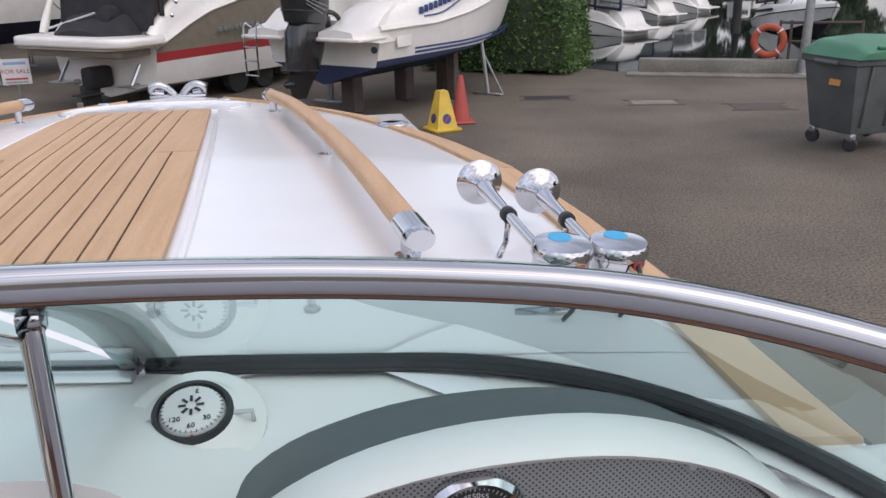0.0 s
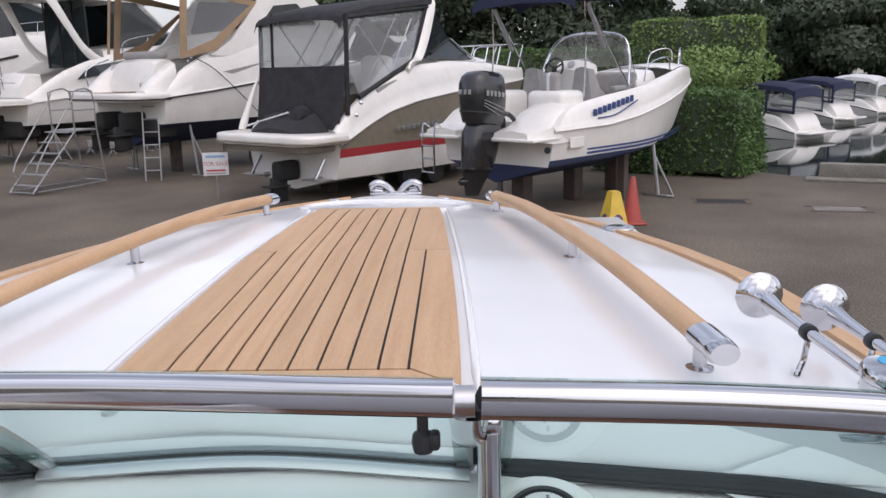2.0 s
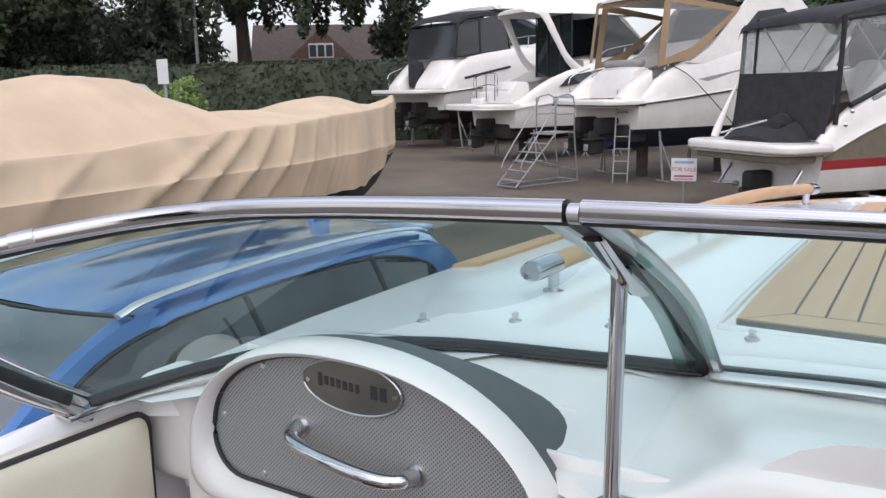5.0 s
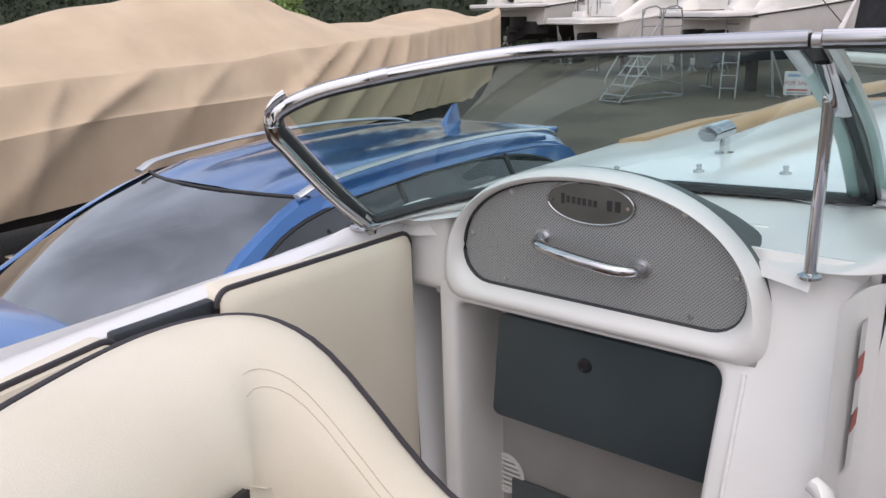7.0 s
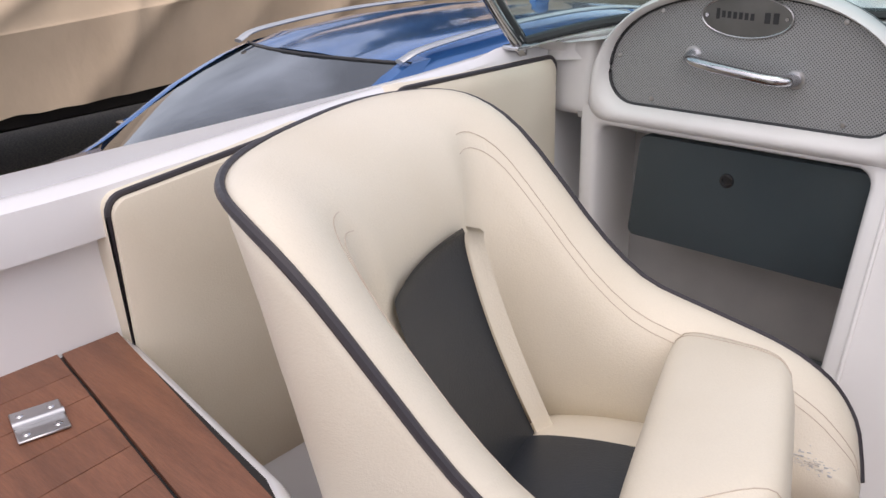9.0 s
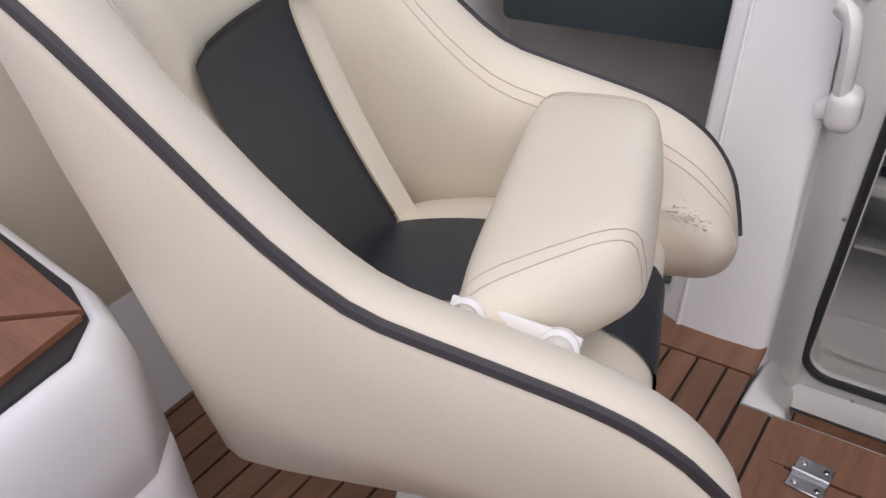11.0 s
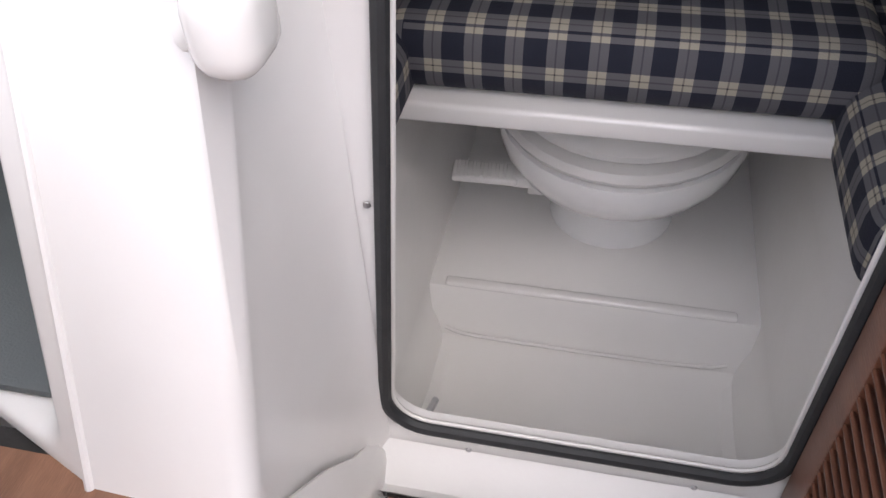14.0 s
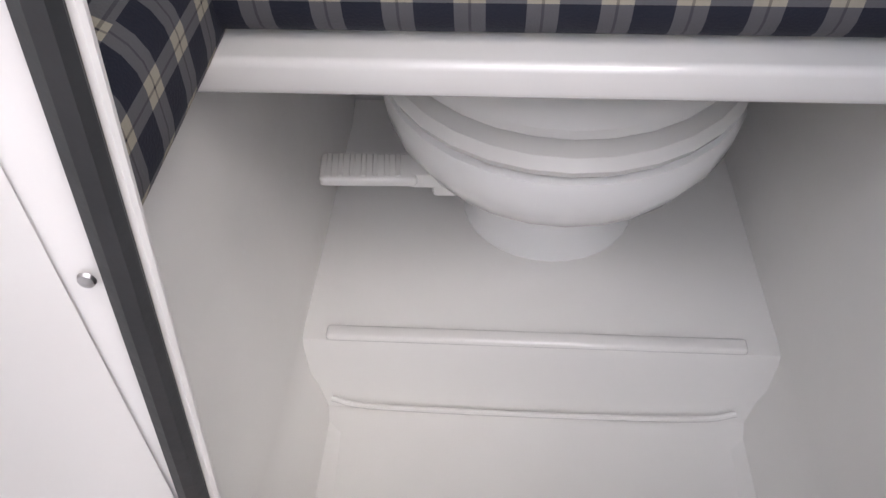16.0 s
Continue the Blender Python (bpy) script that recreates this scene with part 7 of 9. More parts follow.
def yacht(label, at, rz, sc, L, B, style):
    """A larger cruiser ashore, seen from astern; z counts from its swim platform."""
    t = thing("motor_cruiser", label, "boat", at, rz, "boats ashore")
    t.scale = (sc, sc, sc)
    G = (GROUND - at[2]) / sc
    h = B / 2
    keel = -1.45 if style != "hardtop" else -1.30
    chine = [(0, -0.82), (L * 0.5, -0.8), (L * 0.8, -0.2), (L, 0.7)]
    rub = [(0, -0.18), (1.5, -0.04), (3.2, 0.16), (L * 0.6, 0.6), (L, 1.15)]
    if style == "tan":
        gun = [(0, 0.02), (0.3, 0.28), (0.8, 0.66), (1.5, 0.98), (2.4, 1.28), (3.6, 1.55), (L * 0.6, 1.6), (L, 1.6)]
    elif style == "hardtop":
        gun = [(0, 0.02), (0.25, 0.12), (0.7, 0.42), (1.4, 0.80), (2.3, 1.12), (3.6, 1.35), (L * 0.6, 1.55), (L, 1.6)]
    else:
        gun = [(0, 0.05), (0.2, 0.30), (0.7, 0.9), (1.2, 1.22), (2.2, 1.42), (3.6, 1.6), (L * 0.6, 1.75), (L, 1.8)]
    beam, hts = hull_shell(t, L, B, keel, chine, rub, gun, [("topside", HULL, None, None)], ANTIFOUL if style == "tan" else ANTIFOUL_BLACK, HULL, rub_mat=CAULK if style != "hardtop" else HULL)
    platform(t, h * 0.96, -1.25 if style != "tan" else -0.95, 0.15, -0.22, 0.0, HULL, CAULK if style != "hardtop" else HULL)
    # stern moulding: steps, seat and gate
    if style == "tan":
        part("stern_seat", loft_box([(0.10, 1.05, 0.02, 0.98, 0.30), (0.28, 1.0, 0.02, 0.92, 0.78), (0.55, 0.98, 0.02, 0.9, 0.90), (0.85, 0.98, 0.02, 0.9, 0.86)]), HULL, t, "white moulded stern seat", m=Matrix.Translation((-0.02, 0, 0)))
        part("seat_back", rbox((-0.02, 0.62, 0.98), (1.75, 0.34, 0.22), 0.10, 4), GREY_SEAT, t, "taupe padded seat back")
        part("seat_locker", rbox((-0.02, 0.215, 0.50), (1.25, 0.02, 0.34), 0.008, 1, Matrix.Translation((0, 0.215, 0.5)) @ Matrix.Rotation(radians(-20), 4, "X") @ Matrix.Translation((0, -0.215, -0.5))), HULL_GREY, t)
        part("platform_panel", rbox((-0.1, -0.45, 0.004), (1.5, 0.6, 0.012), 0.004, 1), TAN_CANVAS, t)
        part("gate", rbox((-1.15, 0.5, 0.45), (0.04, 0.5, 0.8), 0.015, 2), CLEAR_PVC, t)
        for s in (-1, 1):
            part("quarter_step", loft_box([(-0.45, 0.24, 0.0, 0.14, 0.05), (-0.2, 0.30, 0.0, 0.22, 0.28), (0.1, 0.32, 0.0, 0.24, 0.50), (0.5, 0.30, 0.0, 0.22, 0.75)]), HULL, t, m=Matrix.Translation((1.30 * s, 0, 0)))
    elif style == "hardtop":
        for k, (y, z) in enumerate(((0.05, 0.18), (0.30, 0.40), (0.55, 0.62))):
            part("stern_step", rbox((-0.95, y, z - 0.12), (0.8, 0.45, 0.26), 0.05, 3), HULL, t)
        part("stern_seat", loft_box([(0.05, 0.8, 0.02, 0.72, 0.40), (0.3, 0.78, 0.02, 0.7, 0.74), (0.8, 0.76, 0.02, 0.68, 0.72)]), HULL, t, "white moulded stern seat", m=Matrix.Translation((0.4, 0, 0)))
        part("seat_locker", rbox((0.4, 0.08, 0.34), (1.0, 0.02, 0.3), 0.01, 1), HULL_GREY, t)
    else:
        part("stern_garage", loft_box([(0.02, 0.98, 0.02, 0.9, 0.18), (0.15, 0.98, 0.02, 0.88, 0.42), (0.7, 0.95, 0.02, 0.8, 1.12), (1.0, 0.95, 0.02, 0.8, 1.20), (1.6, 0.95, 0.02, 0.8, 1.18)]), HULL, t, "white sloping stern garage", m=Matrix.Translation((0.75, 0, 0)))
        part("garage_vent", rbox((1.42, 0.62, 0.72), (0.2, 0.05, 0.12), 0.02, 1), DRAWER, t)
        part("stern_stair", loft_box([(-0.2, 0.4, 0.0, 0.3, 0.18), (0.1, 0.4, 0.0, 0.32, 0.5), (0.5, 0.4, 0.0, 0.32, 0.85), (0.9, 0.4, 0.0, 0.3, 1.15)]), HULL, t, m=Matrix.Translation((-1.45, 0, 0)))
        part("dark_canvas_roll", rbox((-0.55, 0.35, 0.60), (0.62, 0.5, 1.1), 0.15, 3), CANVAS, t, "black canvas over the stern gate")
    top = 2.85 if style == "tan" else (3.25 if style == "hardtop" else 3.15)
    c0 = 3.0
    deckh = hts(4.5)[2]
    part("cabin", loft_box([(c0, h * 0.80, deckh - 0.5, h * 0.76, deckh + 0.05), (L * 0.45, h * 0.80, deckh - 0.3, h * 0.70, deckh + 0.30), (L * 0.66, h * 0.6, deckh - 0.2, h * 0.46, deckh + 0.28), (L * 0.86, h * 0.25, deckh - 0.1, h * 0.15, deckh + 0.12)]), HULL, t)
    w0, w1 = c0 + 1.2, L * 0.60
    for s in (-1, 1):
        quad(t, "side_window", [(h * 0.80 * s, c0 + 0.2, deckh + 0.08), (h * 0.74 * s, c0 + 0.5, top - 0.22), (h * 0.68 * s, w0 + 0.3, top - 0.2), (h * 0.62 * s, w1, deckh + 0.28)], DARK_GLASS, "smoked side window")
        frame_line(t, "window_frame", [(h * 0.74 * s, c0 + 0.4, top - 0.18), (h * 0.68 * s, w0 + 0.4, top - 0.16), (h * 0.63 * s, w1 + 0.05, deckh + 0.28)], 0.055, HULL)
    quad(t, "windscreen_pane", [(-h * 0.68, w0 + 0.3, top - 0.2), (h * 0.68, w0 + 0.3, top - 0.2), (h * 0.62, w1, deckh + 0.28), (-h * 0.62, w1, deckh + 0.28)], DARK_GLASS)
    if style == "tan":
        part("hardtop", loft_box([(0.55, h * 0.66, top - 0.10, h * 0.58, top - 0.02), (1.1, h * 0.84, top - 0.14, h * 0.76, top + 0.10), (3.0, h * 0.88, top - 0.16, h * 0.78, top + 0.22), (w0 + 0.9, h * 0.74, top - 0.2, h * 0.64, top + 0.06)]), HULL, t, "white hardtop")
        for s in (-1, 1):
            wing = [(1.55, 0.95), (2.3, 1.35), (3.1, 2.2), (3.5, top - 0.2), (4.2, top + 0.05), (5.3, top - 0.05), (6.8, 1.6), (6.8, 1.1), (3.0, 0.9)]
            k = len(wing)
            part("hardtop_wing", ([Vector((h * 0.93 * s, y, z)) for y, z in wing] + [Vector((h * 0.88 * s, y, z)) for y, z in wing], [list(range(k)), list(range(k, 2 * k))[::-1]] + [[i, i + k, (i + 1) % k + k, (i + 1) % k] for i in range(k)]), HULL, t, "white sweeping hardtop leg", smooth=30)
            quad(t, "wing_window", [(h * 0.936 * s, 3.3, 1.72), (h * 0.936 * s, 3.9, 2.35), (h * 0.936 * s, 4.8, 2.45), (h * 0.936 * s, 5.6, 1.85)], DARK_GLASS, "dark wing window")
            curtain(t, "canvas_side", [(h * 0.90 * s, 0.62, 0.86), (h * 0.86 * s, 0.85, top - 0.06), (h * 0.92 * s, 3.35, top - 0.42), (h * 0.95 * s, 1.75, 1.08)], TAN_CANVAS, TAN_CANVAS, 0.20, CLEAR_PVC, "tan canvas side panel")
        curtain(t, "canvas_back", [(-h * 0.88, 0.42, 1.05), (-h * 0.84, 0.6, top - 0.06), (-h * 0.78, 0.62, top - 0.06), (-h * 0.82, 0.44, 1.05)], TAN_CANVAS, TAN_CANVAS, 0.03, TAN_CANVAS, "tan canvas strip")
        part("canvas_head", tube([(-h * 0.84, 0.62, top - 0.12), (h * 0.86, 0.72, top - 0.12)], 1.0, 8, flat=(0.02, 0.09)), TAN_CANVAS, t)
        for s in (-1, 1):
            quad(t, "hull_window", [(beam(2.2) * 0.985 * s, 1.9, 0.50), (beam(4) * 0.985 * s, 4.3, 0.92), (beam(4) * 0.985 * s, 4.6, 0.96), (beam(2.4) * 0.985 * s, 2.2, 0.44)], GREY_SEAT)
        frame_line(t, "mooring_line", [(h * 0.90, 1.0, 0.92), (h * 1.0, 1.6, 0.55), (h * 1.04, 2.6, -0.35), (h * 1.02, 3.2, -0.9)], 0.014, CAULK, n=4)
        for k in range(3):
            part("fairlead", rbox((h * 0.90, 0.85 + 0.1 * k, 0.80 + 0.08 * k), (0.05, 0.06, 0.06), 0.02, 2), CHROME, t)
    elif style == "hardtop":
        part("hardtop", loft_box([(0.75, h * 0.58, top - 0.16, h * 0.50, top - 0.06), (1.1, h * 0.76, top - 0.22, h * 0.66, top + 0.04), (3.0, h * 0.82, top - 0.22, h * 0.72, top + 0.16), (w0 + 1.2, h * 0.72, top - 0.24, h * 0.6, top + 0.02)]), HULL, t, "white overhanging hardtop")
        quad(t, "saloon_door", [(-h * 0.62, 2.5, 0.9), (h * 0.80, 2.5, 0.9), (h * 0.78, 2.5, top - 0.2), (-h * 0.60, 2.5, top - 0.2)], DARK_GLASS, "dark glass saloon doors")
        for x in (-0.62, -0.15, 0.32, 0.80):
            frame_line(t, "door_post", [(h * x, 2.47, 0.9), (h * x * 0.98, 2.46, top - 0.18)], 0.028, CAULK)
        for s in (-1, 1):
            part("top_leg", tube(smooth_path([(h * 0.84 * s, 2.9, 0.95), (h * 0.86 * s, 2.2, 1.5), (h * 0.84 * s, 1.75, 2.2), (h * 0.78 * s, 1.3, top - 0.25), (h * 0.70 * s, 0.95, top - 0.12)], 5), [0.20, 0.18, 0.16, 0.15, 0.14, 0.13, 0.12, 0.12, 0.12, 0.12, 0.13, 0.13, 0.14, 0.14, 0.15, 0.15, 0.15, 0.14, 0.13, 0.12, 0.10], 10, flat=(0.35, 1.0), up=(0, 0.8, 0.6)), HULL, t, "white curved hardtop leg")
            quad(t, "side_window", [(h * 0.985 * s, 1.7, 0.52), (h * 0.96 * s, 2.2, 0.92), (h * 0.95 * s, 4.6, 1.28), (h * 0.985 * s, 4.8, 0.98)], DARK_GLASS, "dark sweeping side window")
    else:
        cano = []
        for y, z in ((0.72, top - 1.1), (0.85, top - 0.5), (1.2, top - 0.2), (2.2, top - 0.02), (3.4, top + 0.05), (w0 + 0.5, top)):
            cano.append([(-h * 0.82, y, z - 0.25), (-h * 0.80, y, z - 0.1), (-h * 0.6, y, z), (0, y, z + 0.05), (h * 0.6, y, z), (h * 0.80, y, z - 0.1), (h * 0.82, y, z - 0.25)])
        part("canopy_top", grid(cano[1:]), CANVAS, t, "dark canvas canopy")
        quad(t, "canopy_back", [(-h * 0.82, 0.70, 1.22), (h * 0.82, 0.70, 1.22), (h * 0.80, 0.9, top - 0.65), (-h * 0.80, 0.9, top - 0.65)], SMOKE_PVC, "smoked canopy sheet", False)
        for s in (-1, 1):
            quad(t, "canopy_side", [(h * 0.84 * s, 0.72, 1.22), (h * 0.82 * s, 0.9, top - 0.7), (h * 0.82 * s, 1.3, top - 0.45), (h * 0.82 * s, 3.4, top - 0.2), (h * 0.86 * s, 3.6, 1.55)], SMOKE_PVC, "smoked canopy sheet", False)
            for a, b in (((h * 0.84 * s, 0.7, 1.22), (h * 0.82 * s, 0.9, top - 0.65)), ((h * 0.86 * s, 3.6, 1.55), (h * 0.82 * s, 3.4, top - 0.2)), ((h * 0.85 * s, 2.0, 1.4), (h * 0.82 * s, 2.0, top - 0.3)), ((h * 0.84 * s, 0.7, 1.24), (h * 0.86 * s, 3.6, 1.58))):
                frame_line(t, "canopy_edge", [a, b], 0.04, CANVAS)
            part("side_stripe", tube([(beam(1.0) * 0.99 * s, 1.0, 0.42), (beam(3.4) * 0.99 * s, 3.4, 0.86)], 0.05, 6), CAULK, t)
        part("arch_top", loft_box([(2.9, h * 0.84, top + 0.04, h * 0.74, top + 0.18), (4.0, h * 0.8, top + 0.1, h * 0.7, top + 0.26), (w0 + 1.8, h * 0.7, top - 0.02, h * 0.6, top + 0.12)]), HULL, t, "white hardtop")
        part("arch_badge", lathe([(0, 0), (0.1, 0), (0.1, 0.02), (0, 0.02)], 16, aim((h * 0.8, 3.1, top + 0.1), (0.5, -1, 0))), SIGN_WHITE, t)
    for s in (-1, 1):
        line = [(h * 0.88 * s, c0 + 0.6, hts(c0 + 0.6)[2]), (h * 0.87 * s, c0 + 0.9, hts(c0 + 0.9)[2] + 0.42), (h * 0.80 * s, L * 0.6, hts(L * 0.6)[2] + 0.55), (h * 0.2 * s, L * 1.02, hts(L)[2] + 0.65)]
        frame_line(t, "deck_rail", line, 0.02, CHROME, n=4)
        for y in (c0 + 1.6, c0 + 3.0, L * 0.72):
            frame_line(t, "rail_post", [(beam(y) * 0.88 * s, y, hts(y)[2]), (beam(y) * 0.86 * s, y + 0.1, hts(y)[2] + 0.48)], 0.014, CHROME)
    if style == "hardtop":
        for z in (0.55, 0.95):
            frame_line(t, "stern_rail", [(-h * 0.80, -0.05, z - 0.4), (-h * 0.78, 0.0, z), (h * 0.1, 0.0, z + 0.1), (h * 0.15, 0.05, z - 0.3)], 0.018, CHROME, n=3)
        for x in (-0.75, -0.3, 0.08):
            frame_line(t, "stern_rail", [(h * x, 0.0, 0.1), (h * x, 0.0, 1.0)], 0.018, CHROME)
    else:
        frame_line(t, "stern_rail", [(-h * 0.86, -0.25, 0.1), (-h * 0.86, -0.28, 0.62), (-h * 0.84, 0.4, 0.9)], 0.018, CHROME, n=3)
    for x in ((-0.55, 0.55) if style != "hardtop" else (0.0,)):
        stern_drive(t, x, -0.75, 1.15)
    part("engine_well", rbox((0, 0.25, -0.95), (B * 0.7, 0.7, 0.5), 0.1, 2), ANTIFOUL_BLACK, t)
    cradle(t, G, keel, L, B, [(h * 0.9, 0.9, -0.9), (-h * 0.9, 0.9, -0.9), (h * 0.9, 4.2, -0.8), (-h * 0.9, 4.2, -0.8)])


yacht("white motor cruiser with tan canvas cockpit enclosure and hardtop", (-7.89, 20.26, 1.12), -36, 0.90, 11.0, 3.55, "tan")
yacht("white motor cruiser with an overhanging hardtop and dark doors", (-13.45, 24.3, 0.93), -31, 0.95, 10.5, 3.25, "hardtop")
yacht("white sports cruiser with a dark canopy and black underwater hull", (-19.16, 28.2, 1.44), -20, 1.0, 12.5, 3.95, "dark")

# boarding steps on wheels
bs = thing("boarding_steps", "galvanised steel mobile boarding steps with tall handrails", "boarding steps", (-9.15, 17.35, GROUND), -24)
bs.scale = (0.86, 0.86, 0.9)
W2, RISE, RUN, NST = 0.42, 0.24, 0.22, 6
for s in (-1, 1):
    part("stringer", tube([(W2 * s, -0.15, 0.06), (W2 * s, RUN * NST, RISE * NST)], 0.024, 8), GALV, bs)
    part("handrail", tube(smooth_path([(W2 * s, 0.1, 0.35), (W2 * s, 0.12, 0.75), (W2 * s, RUN * NST, RISE * NST + 0.75), (W2 * s, RUN * NST + 0.05, RISE * NST + 0.95), (W2 * s, RUN * NST + 0.65, RISE * NST + 0.95), (W2 * s, RUN * NST + 0.7, RISE * NST)], 3), 0.02, 8), GALV, bs)
    part("back_leg", tube([(W2 * s, RUN * NST + 0.7, RISE * NST), (W2 * s, RUN * NST + 0.85, 0.05)], 0.024, 8), GALV, bs)
    part("front_post", tube([(W2 * s, RUN * NST, RISE * NST + 0.95), (W2 * s, RUN * NST, RISE * NST)], 0.02, 8), GALV, bs)
    part("brace", tube([(W2 * s, 0.0, 0.08), (W2 * s, RUN * NST + 0.82, 0.1)], 0.02, 8), GALV, bs)
    part("brace", tube([(W2 * s, RUN * NST * 0.5, RISE * NST * 0.5), (W2 * s, RUN * NST + 0.8, 0.4)], 0.018, 8), GALV, bs)
    part("mid_rail", tube([(W2 * s, RUN * NST, RISE * NST + 0.5), (W2 * s, RUN * NST + 0.68, RISE * NST + 0.5)], 0.016, 8), GALV, bs)
tread = None
for k in range(NST):
    m = pose(0, RUN * (k + 0.3), RISE * (k + 0.9))
    if tread is None:
        tread = part("tread", rbox((0, 0, 0), (2 * W2, 0.2, 0.03), 0.006, 1), GALV, bs, m=m)
    else:
        share("tread", tread, m, bs)
part("platform", rbox((0, RUN * NST + 0.35, RISE * NST), (2 * W2, 0.72, 0.04), 0.008, 1), GALV, bs)
part("cross_bar", tube([(-W2, -0.12, 0.07), (W2, -0.12, 0.07)], 0.02, 8), GALV, bs)
part("cross_bar", tube([(-W2, RUN * NST + 0.83, 0.12), (W2, RUN * NST + 0.83, 0.12)], 0.02, 8), GALV, bs)
part("cross_bar", tube([(-W2, RUN * NST + 0.68, RISE * NST + 0.95), (W2, RUN * NST + 0.68, RISE * NST + 0.95)], 0.018, 8), GALV, bs)
lad = thing("ladder", "aluminium ladder leaning on a cruiser's platform", "ladder", (-7.1, 19.3, GROUND), 10)
for s in (-1, 1):
    part("rail", tube([(0.18 * s, 0, 0), (0.18 * s, 0.45, 2.3)], 0.02, 8), GALV, lad)
for k in range(7):
    part("rung", tube([(-0.18, 0.06 * k + 0.05, 0.3 * k + 0.25), (0.18, 0.06 * k + 0.05, 0.3 * k + 0.25)], 0.016, 8), GALV, lad)


# ---- blue car beside the boat, its front towards the stern ----
car = thing("parked_car", "metallic blue crossover car with silver roof rails", "car", (-3.69, 2.0, GROUND), 1.2)
# y runs from the car's nose (-2.1) to its tail (2.85); z above ground
BELT = [(-2.15, 0.62), (-2.0, 0.80), (-1.6, 0.93), (-1.05, 1.00), (-0.2, 1.02), (1.2, 1.04), (2.3, 1.08), (2.72, 1.06), (2.85, 0.75)]
WID = [(-2.15, 0.62), (-1.95, 0.80), (-1.4, 0.88), (0.0, 0.91), (1.8, 0.91), (2.5, 0.87), (2.85, 0.74)]


def car_rows():
    rows = []
    for k in range(41):
        y = -2.15 + 5.0 * k / 40
        w, b = ease(WID, y), ease(BELT, y)
        crown = 0.04 if y < -0.9 else 0.0
        rows.append([(-w * 0.94, y, 0.28), (-w * 1.0, y, 0.45), (-w * 1.01, y, 0.72), (-w * 0.985, y, b - 0.05), (-w * 0.93, y, b), (-w * 0.5, y, b + crown), (0, y, b + crown * 1.3), (w * 0.5, y, b + crown), (w * 0.93, y, b), (w * 0.985, y, b - 0.05), (w * 1.01, y, 0.72), (w * 1.0, y, 0.45), (w * 0.94, y, 0.28)])
    return rows


part("body", grid(car_rows(), cap=True), CAR_BLUE, car, "metallic blue body")
ROOF = [(-0.06, 1.482, 0.69), (0.25, 1.525, 0.70), (0.9, 1.555, 0.705), (1.6, 1.55, 0.70), (2.2, 1.515, 0.685), (2.55, 1.47, 0.665), (2.68, 1.43, 0.65)]
rr = []
for y, z, w in ROOF:
    rr.append([(-w - 0.06, y, z - 0.10), (-w, y, z - 0.035), (-w * 0.85, y, z - 0.006), (-w * 0.55, y, z + 0.008), (-w * 0.5, y, z + 0.0), (-w * 0.25, y, z + 0.016), (0, y, z + 0.018), (w * 0.25, y, z + 0.016), (w * 0.5, y, z + 0.0), (w * 0.55, y, z + 0.008), (w * 0.85, y, z - 0.006), (w, y, z - 0.035), (w + 0.06, y, z - 0.10)])
rr[0] = [(x, y + 0.16 * (x / 0.70) ** 2 - 0.022, z - 0.002) for x, y, z in rr[0]]
part("roof", grid(rr), CAR_BLUE, car, "ribbed metallic blue roof")
ws = []
for k in range(7):
    t = k / 6
    y, z = -1.08 + 1.0 * t, 1.005 + 0.473 * t + 0.05 * math.sin(math.pi * t)
    w = 0.87 - 0.17 * t
    ws.append([(w * u, y + 0.16 * u * u, z - 0.015 * u * u) for u in (-1, -0.75, -0.5, -0.25, 0, 0.25, 0.5, 0.75, 1)])
part("windscreen", grid(ws), SCREEN_GLASS, car, "windscreen with a dark band")
part("screen_seal", tube([(p[0], p[1], p[2] + 0.004) for p in ws[6]], 0.009, 6), CAR_TRIM, car)
part("cowl", grid([[(p[0], p[1] - 0.10, p[2] - 0.02) for p in ws[0]], [(p[0], p[1] + 0.03, p[2] + 0.012) for p in ws[0]]]), CAR_TRIM, car, "black windscreen cowl")
